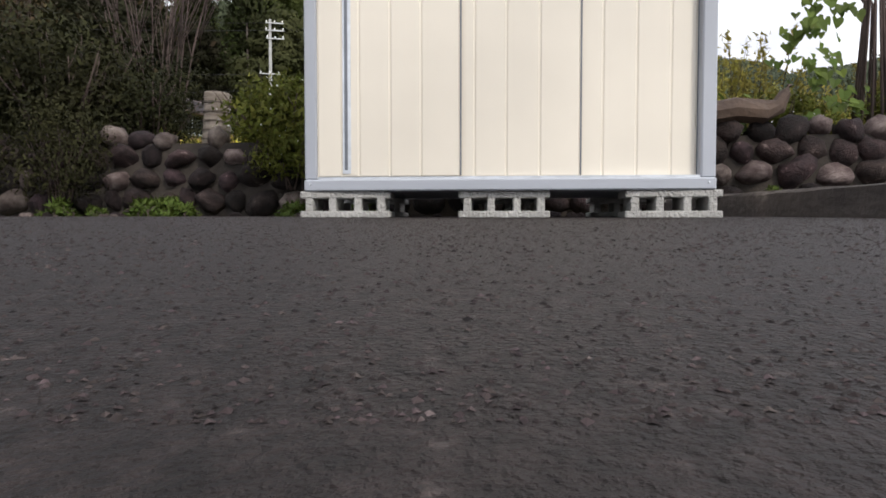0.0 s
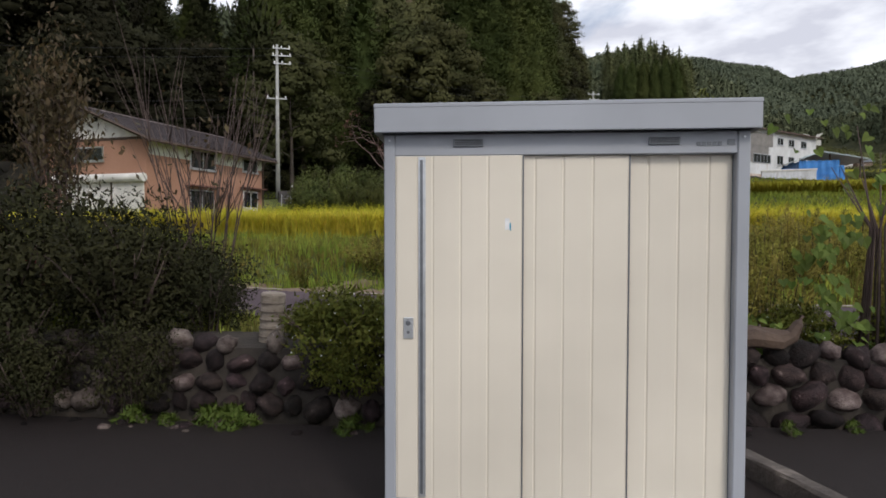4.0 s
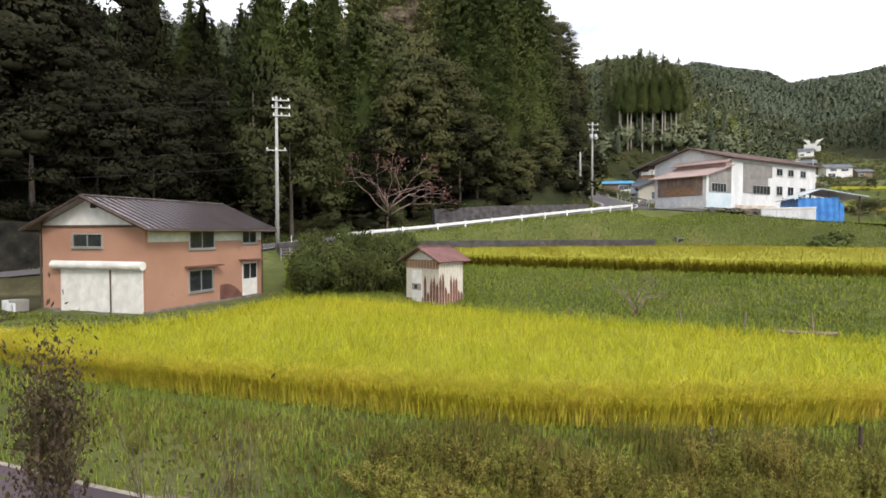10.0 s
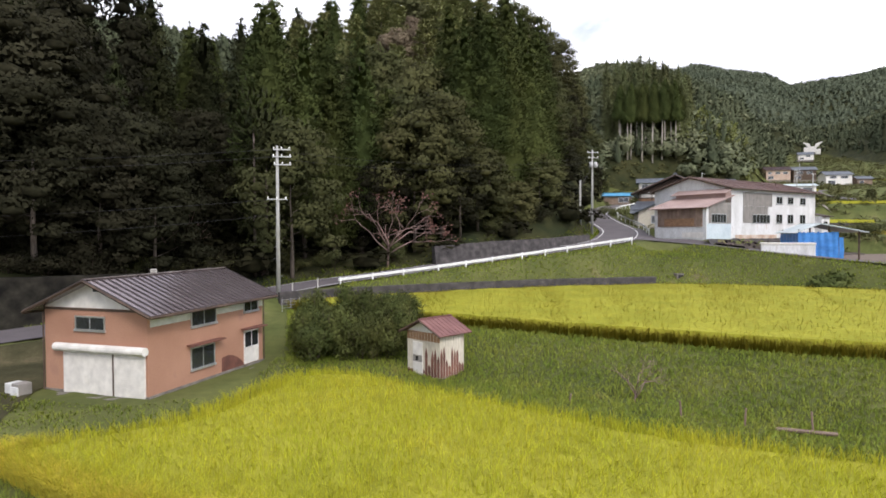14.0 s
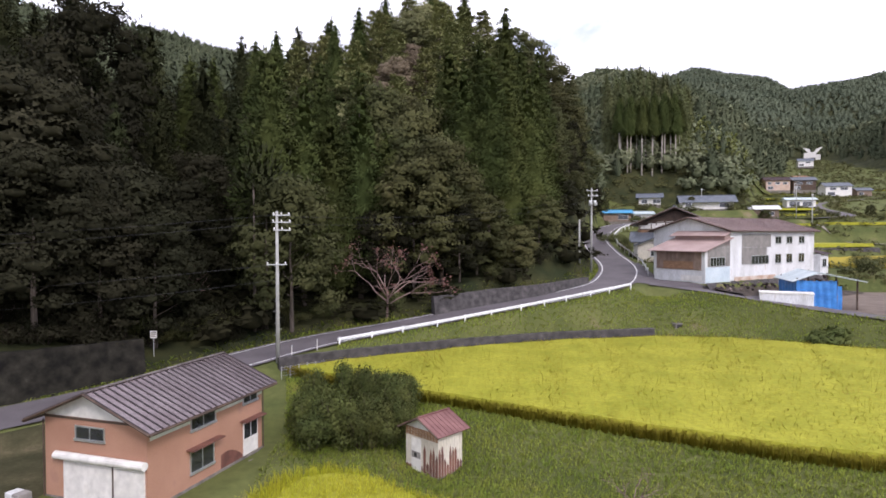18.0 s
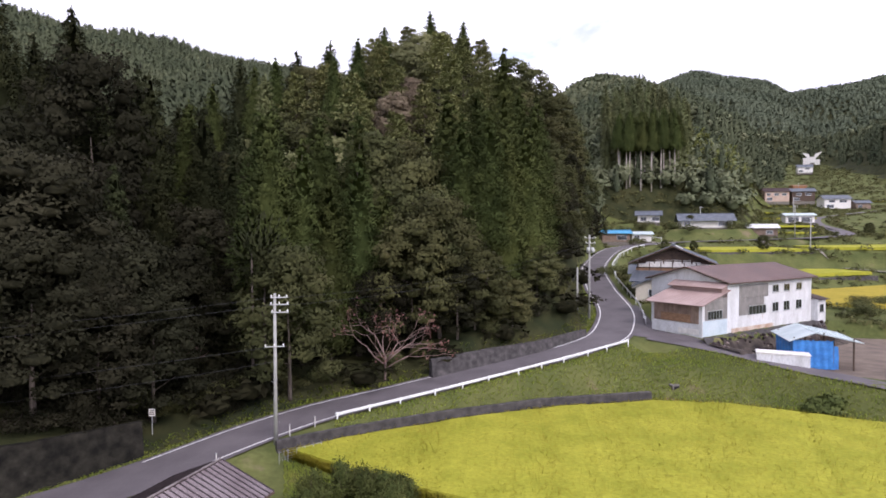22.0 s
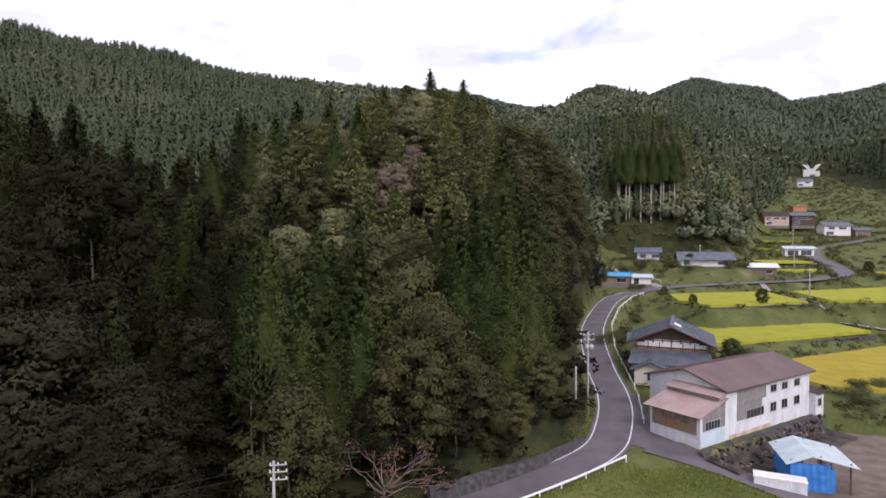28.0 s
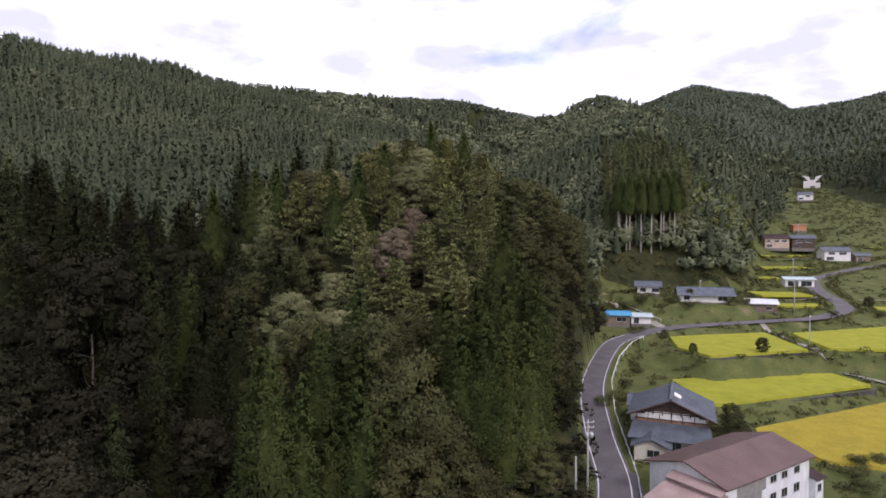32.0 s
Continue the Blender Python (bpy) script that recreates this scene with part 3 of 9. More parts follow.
def ribbon(name, pts, half, mat, lift=0.0, off=0.0, label="", category="", parent=None, steps=6, thick=0.0):
    """A strip along a smoothed line of (x, y, z), off metres to its right."""
    P = np.array(pts, float)
    n = (len(P) - 1) * steps + 1
    t = np.linspace(0, len(P) - 1, n)
    i = np.clip(t.astype(int), 0, len(P) - 2)
    f = (t - i)[:, None]
    Q = [P[np.clip(i + k, 0, len(P) - 1)] for k in (-1, 0, 1, 2)]
    C = 0.5 * (2 * Q[1] + (Q[2] - Q[0]) * f + (2 * Q[0] - 5 * Q[1] + 4 * Q[2] - Q[3]) * f ** 2 + (3 * Q[1] - Q[0] - 3 * Q[2] + Q[3]) * f ** 3)
    T = np.gradient(C, axis=0)
    N = np.stack([T[:, 1], -T[:, 0]], 1)
    N /= np.linalg.norm(N, axis=1)[:, None]
    cols = [off - half, off, off + half]
    V = np.concatenate([np.stack([C[:, 0] + N[:, 0] * c, C[:, 1] + N[:, 1] * c, C[:, 2] + lift], 1) for c in cols])
    k = np.arange(n - 1)
    F = np.concatenate([np.stack([k + j * n, k + 1 + j * n, k + 1 + (j + 1) * n, k + (j + 1) * n], 1) for j in range(2)])[:, ::-1]
    ob = link_mesh(name, V, F, mat, parent, True)
    if category:
        tagged(ob, label, category, "", "structure")
    return ob, C, N


road, RC, RN = ribbon("road", ROAD, ROAD_W, M["road"], 0.0, 0, "grey asphalt valley road climbing round a bend", "road")
ribbon("line_left", ROAD[3:17], 0.075, M["line"], 0.006, -2.25, parent=road)
ribbon("line_right", ROAD[3:17], 0.075, M["line"], 0.006, 2.25, parent=road)
ribbon("lane", LANE, LANE_W, M["lane"], 0.0, 0, "narrow dark asphalt farm lane below the paddy bank", "road")
ribbon("farm_track", TRACK, 1.6, M["road"], 0.04, 0, "narrow asphalt track past the factory", "road")
ribbon("lane_edge", LANE[:7], 0.06, M["concrete_pale"], 0.012, -LANE_W - 0.05, "pale concrete edging along the farm lane", "kerb")
PATHS = (
    ("field_path", [(98.6, 189, 18.2), (98.6, 178, 16.3), (95.6, 155, 15.6), (99.5, 146, 12.4), (104, 138, 10.6), (122, 128, 9.4)], 0.9),
    ("side_road", [(69, 184, 17.4), (66.6, 200, 18.8), (60, 224, 21.4)], 1.8),
    ("field_path", [(112, 224, 20.6), (145, 228, 21.4), (185, 226, 21.6)], 0.9),
    ("field_path", [(146, 312, 32.6), (190, 314, 32.8), (235, 322, 33.6)], 1.3),
    ("field_path", [(170, 355, 38.2), (215, 362, 38.8), (260, 368, 39.4)], 1.3),
    ("field_path", [(225, 425, 46.2), (262, 430, 46.8), (300, 432, 47.2)], 1.4),
)
for nm, pts, hw in PATHS:
    ribbon(nm, [(a, b, lz(a, b) + 0.12) for a, b, c in line_at_plain(pts, 14)], hw, M["path"], 0.05, 0, "pale concrete path between terraced fields" if nm == "field_path" else "grey side road climbing past the houses", "path")
gv = [(a, b, 5.78 + 0.02 * ((i * 7) % 3)) for i, (a, b) in enumerate(LOWYARD)]
tagged(link_mesh("gravel_yard", gv, [tuple(range(len(gv)))], M["gravel"]), "brown gravel yard beside the blue shed", "yard", "", "structure")

# ---- the parking place: asphalt, storage shed, kerb, stone wall ----
def yard_z(y):
    return 0.125 * (1 - (1 - np.clip(y, -2, 5) / 5.2) ** 2)


def build_yard():
    xs = np.concatenate([np.linspace(-30, -6, 20)[:-1], np.linspace(-6, 6, 61), np.linspace(6, 30, 20)[1:]])
    n = len(xs)
    rows = np.concatenate([np.linspace(-30, -2, 15)[:-1], np.linspace(-2, 1, 40)[:-1], np.linspace(1, 4.0, 22)])
    V = []
    for j, y in enumerate(rows):
        for x in xs:
            t = (y + 30) / 34.0
            yy = y + (0.1 - 0.1 * x) * max(0, (y - 0) / 4.0) if abs(x) < 12 else y
            V.append((x, yy, float(yard_z(np.array(yy)))))
    F = [(j * n + i, j * n + i + 1, (j + 1) * n + i + 1, (j + 1) * n + i) for j in range(len(rows) - 1) for i in range(n - 1)]
    ob = link_mesh("parking_pavement", V, F, M["asphalt"], smooth=True)
    tagged(ob, "dark coarse asphalt of the parking place", "pavement", "", "structure")


def asphalt_grit():
    """Loose and proud aggregate in the asphalt near the start."""
    rng = np.random.default_rng(8)
    tet = np.array([(-1, -0.6, -0.3), (1, -0.5, -0.3), (0.1, 0.9, -0.3), (0.05, 0.1, 0.55), (-0.6, 0.5, 0.1)], float)
    tf = [(0, 1, 3), (1, 2, 3), (2, 4, 3), (4, 0, 3)]
    n = 15000
    y = 0.16 + 3.5 * rng.uniform(0, 1, n) ** 1.5
    x = rng.uniform(-1, 1, n) * (0.12 + y * 0.8)
    s = rng.uniform(0.0009, 0.0036, n) * rng.uniform(0.6, 1.4, n) * np.clip(0.4 + y, 0.5, 1.3)
    a = rng.uniform(0, 6.28, n)
    c, q = np.cos(a)[:, None], np.sin(a)[:, None]
    X = (tet[:, 0] * c - tet[:, 1] * q) * s[:, None] + x[:, None]
    Y = (tet[:, 0] * q + tet[:, 1] * c) * s[:, None] + y[:, None]
    Z = tet[:, 2] * s[:, None] * rng.uniform(0.4, 0.9, (n, 1)) + yard_z(y)[:, None] + 0.0004
    V = np.stack([X, Y, Z], 2).reshape(-1, 3)
    F = (np.array(tf)[None] + (np.arange(n) * 5)[:, None, None]).reshape(-1, 3)
    ob = link_mesh("asphalt_grit", V, F, M["grit"])
    tagged(ob, "small pale and dark chips in the asphalt", "grit", "", "stuff")


M["grit"] = paint("asphalt_chips", (0.02, 0.0155, 0.0145), (0.055, 0.043, 0.04), 60, 0.8, 0, 0, 200, island=0.7, c=(0.11, 0.09, 0.085), spec=0.2)
build_yard()
asphalt_grit()


M["dark_steel"] = plain("dark_steel", (0.16, 0.17, 0.185), 0.4, 0.4)


def build_shed():
    W, D, H = 1.725, 0.76, 1.878
    m = pose(-0.6, 2.655, 0.208, 0, 0, -4.9)
    shed = empty("storage_shed", m, "cream steel storage shed with grey frame on concrete blocks", "shed")
    g, c = M["grey_steel"], M["cream"]
    bx("base_rail", g, shed, 0, W, -0.012, D, 0, 0.05, 0.006)
    bx("corner_post", g, shed, 0, 0.055, 0, 0.06, 0.05, H - 0.02, 0.006)
    bx("corner_post", g, shed, W - 0.06, W, 0, 0.06, 0.05, H - 0.02, 0.006)
    bx("side_panel", c, shed, 0.004, 0.03, 0.06, D - 0.01, 0.05, H - 0.02)
    bx("side_panel", c, shed, W - 0.03, W - 0.004, 0.06, D - 0.01, 0.05, H - 0.02)
    bx("back_panel", c, shed, 0.03, W - 0.03, D - 0.03, D - 0.005, 0.05, H - 0.02)
    lin = bx("header", g, shed, 0.055, W - 0.06, 0.004, 0.06, H - 0.125, H - 0.02, 0.004)
    for x in (0.34, 1.26):
        v = bx("vent", M["dark_steel"], shed, x, x + 0.145, -0.006, 0.006, H - 0.082, H - 0.046, 0.002)
        for k in range(3):
            bx("slot", M["black"], v, x + 0.008, x + 0.137, -0.008, 0.004, H - 0.073 + 0.009 * k, H - 0.069 + 0.009 * k)
    # maker's plate: plain bars
    plate = bx("maker_plate", M["dark_steel"], shed, W - 0.105, W - 0.072, -0.001, 0.005, H - 0.085, H - 0.06)
    for k in range(5):
        bx("bar", M["dark_steel"], shed, W - 0.245 + 0.024 * k, W - 0.227 + 0.024 * k, -0.0005, 0.005, H - 0.088, H - 0.071, label="dark bar of the maker's mark")
    # bottom and top runners
    bx("runner", M["alu"], shed, 0.055, W - 0.06, 0.008, 0.055, 0.05, 0.062)

    def leaf(name, x0, x1, y, joints):
        bm = box(bmesh.new(), x0, x1, y, y + 0.014, 0.062, H - 0.125, 0.0015)
        ob = part(name, bm, c, shed)
        xs = [x0 + 0.002] + list(joints) + [x1 - 0.002]
        for a, b in zip(xs[:-1], xs[1:]):
            # each rib panel stands a little proud between the joints
            w = b - a
            bm2 = bmesh.new()
            prof = [(a + 0.002, 0.0), (a + 0.007, -0.004), (a + w * 0.5, -0.0046), (b - 0.007, -0.004), (b - 0.002, 0.0)]
            lo = [bm2.verts.new((px, y + py, 0.066)) for px, py in prof]
            hi = [bm2.verts.new((px, y + py, H - 0.129)) for px, py in prof]
            for k in range(len(prof) - 1):
                bm2.faces.new((lo[k], lo[k + 1], hi[k + 1], hi[k]))
            part("panel", bm2, c, ob)
        # Dark strip put in for the shadow line where the doors overlap.
        bx("edge_seal", M["dark_steel"], ob, x1 - 0.0015, x1 + 0.005, y - 0.004, y + 0.012, 0.066, H - 0.127)
        return ob

    left = leaf("sliding_door", 0.056, 0.675, 0.006, (0.165, 0.24, 0.375, 0.508))
    leaf("sliding_door", 0.66, 1.18, 0.03, (0.735, 0.87, 1.01))
    leaf("sliding_door", 1.165, W - 0.062, 0.054, (1.275, 1.415, 1.555))
    # recessed pull along the left leaf
    pull = bx("pull_channel", M["alu"], left, 0.17, 0.205, -0.003, 0.01, 0.075, H - 0.13)
    bx("groove", M["dark_steel"], left, 0.178, 0.192, -0.0045, 0.0, 0.09, H - 0.145)
    lock = bx("lock_plate", M["alu"], left, 0.096, 0.145, -0.007, 0.004, 0.86, 0.965, 0.003)
    for z, r in ((0.938, 0.014), (0.893, 0.008)):
        bm = bmesh.new()
        bmesh.ops.create_cone(bm, cap_ends=True, segments=18, radius1=r, radius2=r * 0.85, depth=0.01, matrix=pose(0.12, -0.009, z, 90, 0, 0))
        part("knob", bm, M["dark_steel"], lock)
    bx("sticker", M["white_gloss"], left, 0.59, 0.612, -0.0006, 0.004, 1.395, 1.45)
    bx("sticker_bar", M["sticker_blue"], left, 0.612, 0.619, -0.0012, 0.004, 1.392, 1.428)
    for x in (0.028, W - 0.03):
        for z in (0.03, H - 0.05):
            bm = bmesh.new()
            bmesh.ops.create_cone(bm, cap_ends=True, segments=8, radius1=0.006, radius2=0.004, depth=0.006, matrix=pose(x, -0.014 if z < 1 else -0.002, z, 90, 0, 0))
            part("screw", bm, M["alu"], shed)
    # roof tray: front fascia, sides, ribbed deck falling to the back
    roof = part("roof", box(bmesh.new(), -0.036, W + 0.026, -0.062, -0.045, H - 0.02, H + 0.112, 0.004), g, shed, "grey steel roof tray")
    bx("front_lip", g, roof, -0.038, W + 0.028, -0.064, -0.03, H + 0.098, H + 0.118, 0.003)
    for x0 in (-0.036, W - 0.004):
        bm = bmesh.new()
        a = [(x0, -0.045, H - 0.02), (x0 + 0.03, -0.045, H - 0.02), (x0 + 0.03, D + 0.07, H - 0.07), (x0, D + 0.07, H - 0.07)]
        b = [(x0, -0.045, H + 0.112), (x0 + 0.03, -0.045, H + 0.112), (x0 + 0.03, D + 0.07, H + 0.1), (x0, D + 0.07, H + 0.1)]
        lo, hi = [bm.verts.new(p) for p in a], [bm.verts.new(p) for p in b]
        bm.faces.new(lo[::-1]), bm.faces.new(hi)
        for k in range(4):
            bm.faces.new((lo[k], lo[(k + 1) % 4], hi[(k + 1) % 4], hi[k]))
        part("side_lip", bm, g, roof)
    bm = bmesh.new()
    n = 9
    prof = []
    for k in range(n):
        x = -0.02 + (W + 0.04) * k / n
        w = (W + 0.04) / n
        prof += [(x, 0), (x + w * 0.72, 0), (x + w * 0.78, 0.022), (x + w * 0.94, 0.022)]
    prof.append((W + 0.02, 0))
    f = [bm.verts.new((px, -0.046, H + 0.062 + pz)) for px, pz in prof]
    bk = [bm.verts.new((px, D + 0.03, H + 0.02 + pz)) for px, pz in prof]
    for k in range(len(prof) - 1):
        bm.faces.new((f[k], f[k + 1], bk[k + 1], bk[k]))
    part("roof_deck", bm, g, roof)
    bx("back_lip", g, roof, -0.02, W + 0.02, D + 0.055, D + 0.075, H - 0.03, H + 0.066, 0.003)
    for k in range(9):
        x = 0.1 + k * 0.19
        bx("clip", g, roof, x, x + 0.018, D - 0.05, D + 0.057, H + 0.05, H + 0.063)


def concrete_block():
    """A hollow block laid on its side: three cells and a half cell at either end."""
    bm = bmesh.new()
    L, Hh, T = 0.39, 0.1, 0.19
    cells = [(0.0, 0.022), (0.05, 0.118), (0.146, 0.244), (0.272, 0.34), (0.368, 0.39)]
    webs = [(0.022, 0.056), (0.124, 0.156), (0.234, 0.266), (0.334, 0.368)]
    box(bm, 0, L, 0, T, 0, 0.026, 0.004)
    box(bm, 0, L, 0, T, Hh - 0.026, Hh, 0.004)
    for a, b in webs:
        box(bm, a, b, 0.003, T - 0.003, 0.022, Hh - 0.022, 0.003)
    me = bpy.data.meshes.new("concrete_block")
    bm.to_mesh(me)
    bm.free()
    me.materials.append(M["block"])
    return me


M["white_gloss"] = plain("sticker_white", (0.8, 0.8, 0.8), 0.3)
M["sticker_blue"] = plain("sticker_blue", (0.02, 0.28, 0.42), 0.4)
build_shed()
BLOCK = concrete_block()
for x, y, r in ((-0.62, 2.652, -2), (0.065, 2.618, -5), (0.76, 2.545, -6.5), (-0.6, 3.35, -4), (0.1, 3.3, -5), (0.78, 3.24, -6)):
    b = new("concrete_block", BLOCK)
    b.matrix_basis = pose(x, y, float(yard_z(np.array(y))) - 0.002, 0, 0, r) @ Matrix.Diagonal((1, 1, (0.21 - float(yard_z(np.array(y)))) / 0.1, 1))
    tagged(b, "grey hollow concrete block carrying the shed", "concrete block", "blocks under the shed")


M["kerb_dark"] = paint("stained_kerb", (0.03, 0.025, 0.023), (0.09, 0.076, 0.068), 3.5, 0.9, 0, 0.5, 30, c=(0.2, 0.17, 0.15))


def build_kerb():
    rng = np.random.default_rng(4)
    bm = bmesh.new()
    box(bm, 0, 0.11, -3.3, 0, -0.25, 0.13, 0.012)
    bmesh.ops.subdivide_edges(bm, edges=[e for e in bm.edges if abs((e.verts[0].co - e.verts[1].co).y) > 1], cuts=24)
    for v in bm.verts:
        v.co += Vector((rng.normal(0, 0.003), 0, rng.normal(0, 0.003)))
    kerb = part("concrete_kerb", bm, M["kerb_dark"])
    kerb.matrix_basis = pose(1.36, 3.98, 0.1, 0, 0, 14)
    tagged(kerb, "stained low concrete kerb beside the shed", "kerb", "", "structure")
    # strip of paving behind the kerb
    V = [(1.5, 3.93, 0.22), (5.6, 3.5, 0.24), (5.6, 0.4, 0.14), (2.3, 0.6, 0.14), (1.5, 3.9, 0.05), (5.6, 3.5, 0.05), (5.6, 0.4, 0.0), (2.3, 0.6, 0.0)]
    F = [(3, 2, 1, 0), (0, 1, 5, 4), (1, 2, 6, 5), (2, 3, 7, 6), (3, 0, 4, 7)]
    ob = link_mesh("side_pavement", V, F, M["asphalt"])
    tagged(ob, "dark asphalt strip behind the kerb", "pavement", "", "structure")


build_kerb()


def stone_meshes():
    out = []
    for i in range(9):
        rng = np.random.default_rng(100 + i)
        bm = bmesh.new()
        bmesh.ops.create_icosphere(bm, subdivisions=2, radius=1)
        o = Vector(rng.uniform(-9, 9, 3))
        for v in bm.verts:
            k = noise.noise(v.co * 1.1 + o) * 0.42 + noise.noise(v.co * 2.6 + o) * 0.13 + noise.noise(v.co * 8 + o) * 0.025
            v.co *= 1 + k
        me = bpy.data.meshes.new("stone")
        bm.to_mesh(me)
        bm.free()
        me.materials.append(M["stone_pale"] if i in (2, 6) else M["stone"])
        me.shade_smooth()
        out.append(me)
    return out


STONES = stone_meshes()


def build_stone_wall():
    rng = np.random.default_rng(21)
    V, F = [], []
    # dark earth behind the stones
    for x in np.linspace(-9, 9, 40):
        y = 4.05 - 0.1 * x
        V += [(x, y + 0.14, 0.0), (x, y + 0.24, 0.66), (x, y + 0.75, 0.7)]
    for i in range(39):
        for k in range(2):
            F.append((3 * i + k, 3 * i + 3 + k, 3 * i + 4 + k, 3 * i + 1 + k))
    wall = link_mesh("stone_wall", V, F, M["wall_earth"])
    tagged(wall, "low retaining wall of rounded river stones in dark mortar", "stone wall", "", "structure")
    for row, z in enumerate((0.2, 0.36, 0.53, 0.67)):
        x = -7.0 + 0.11 * row
        while x < 6.5:
            w = rng.uniform(0.07, 0.135) * (1.1 if x > 1 else 1.0)
            h = rng.uniform(0.065, 0.1)
            x += w
            if row == 3 and -1.9 < x < -0.2 and rng.uniform() < 0.7:
                x += w
                continue
            s = new("stone", STONES[int(rng.integers(0, 9))])
            s.matrix_basis = pose(x, 4.05 - 0.1 * x + 0.165 + 0.05 * row * 0.7, z + rng.uniform(-0.02, 0.02) + 0.03, rng.uniform(-20, 20), rng.uniform(-35, 35), rng.uniform(0, 360)) @ Matrix.Diagonal((w, w * 0.85, h, 1))
            s.parent = wall
            x += w * 0.92
    # a few small loose stones along the foot
    for i in range(34):
        x = rng.uniform(-6, 6)
        if 1.3 < x < 1.7:
            continue
        s = new("pebble", STONES[int(rng.integers(0, 9))])
        k = rng.uniform(0.02, 0.06)
        s.matrix_basis = pose(x, 4.05 - 0.1 * x - rng.uniform(0.02, 0.2), 0.12 + (0.1 if x > 1.6 else 0), 0, 0, rng.uniform(0, 360)) @ Matrix.Diagonal((k, k * 0.8, k * 0.6, 1))
        s.parent = wall


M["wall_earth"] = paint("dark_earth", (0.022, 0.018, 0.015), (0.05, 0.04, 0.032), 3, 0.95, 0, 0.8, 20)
build_stone_wall()

# ---- trees ----
def sprays(C, D, size, rng, droop=0.0, flat=0.0, n=1):
    """Leaf sprays: at each place C a folded pair of quads that faces roughly along D."""
    C, D = np.repeat(C, n, 0), np.repeat(D, n, 0)
    size = np.repeat(np.broadcast_to(size, (len(C) // n,)), n)
    k = len(C)
    N = D + rng.normal(0, 0.55, (k, 3))
    N[:, 2] += flat
    N /= np.linalg.norm(N, axis=1)[:, None] + 1e-9
    A = np.cross(N, rng.normal(0, 1, (k, 3)))
    A /= np.linalg.norm(A, axis=1)[:, None] + 1e-9
    B = np.cross(N, A)
    B[:, 2] -= droop
    s = (size * rng.uniform(0.6, 1.35, k))[:, None]
    e = rng.uniform(0.55, 1.0, (k, 1))
    v0, v1 = C - A * s * e * 0.5, C + B * s * 0.62 + N * s * 0.1
    v2, v3 = C + A * s * e * 0.5 + N * s * 0.12, C - B * s * 0.55
    V = np.stack([v0, v1, v2, v3], 1).reshape(-1, 3)
    F = np.arange(4 * k).reshape(-1, 4)
    return V, F


def join(parts):
    V, F, o = [], [], 0
    for v, f in parts:
        V.append(np.asarray(v, float))
        F += [tuple(int(i) + o for i in q) for q in f]
        o += len(v)
    return np.concatenate(V), F


def unit(a):
    return a / (np.linalg.norm(a, axis=1)[:, None] + 1e-9)


def fronds(P, D, N, length, width):
    """Pointed leaf sprays: one triangle each, based at P, along D, facing N."""
    S = unit(np.cross(D, N)) * (np.broadcast_to(width, len(P)) * 0.5)[:, None]
    V = np.stack([P - S, P + S, P + unit(D) * np.broadcast_to(length, len(P))[:, None]], 1).reshape(-1, 3)
    return V, np.arange(3 * len(P)).reshape(-1, 3)


def crown_mesh(name, pieces, mat, parent=None):
    """Joins (vertices, faces, normals); the normals follow the boughs, as many fine leaves would."""
    V, F, N, o = [], [], [], 0
    for v, f, n in pieces:
        V.append(np.asarray(v, float))
        N.append(np.asarray(n, float))
        F += [tuple(int(i) + o for i in q) for q in f]
        o += len(v)
    ob = link_mesh(name, np.concatenate(V), F, mat, parent, True)
    ob.data.normals_split_custom_set_from_vertices(unit(np.concatenate(N)).tolist())
    return ob


def ball(c, radius, squash, rng):
    bm = bmesh.new()
    bmesh.ops.create_icosphere(bm, subdivisions=1, radius=1.0)
    q = np.array([v.co[:] for v in bm.verts])
    f = [tuple(v.index for v in g.verts) for g in bm.faces]
    bm.free()
    return q * np.array([1, 1, squash]) * radius + c + rng.normal(0, radius * 0.06, q.shape), f, q + np.array([0, 0, 0.2])


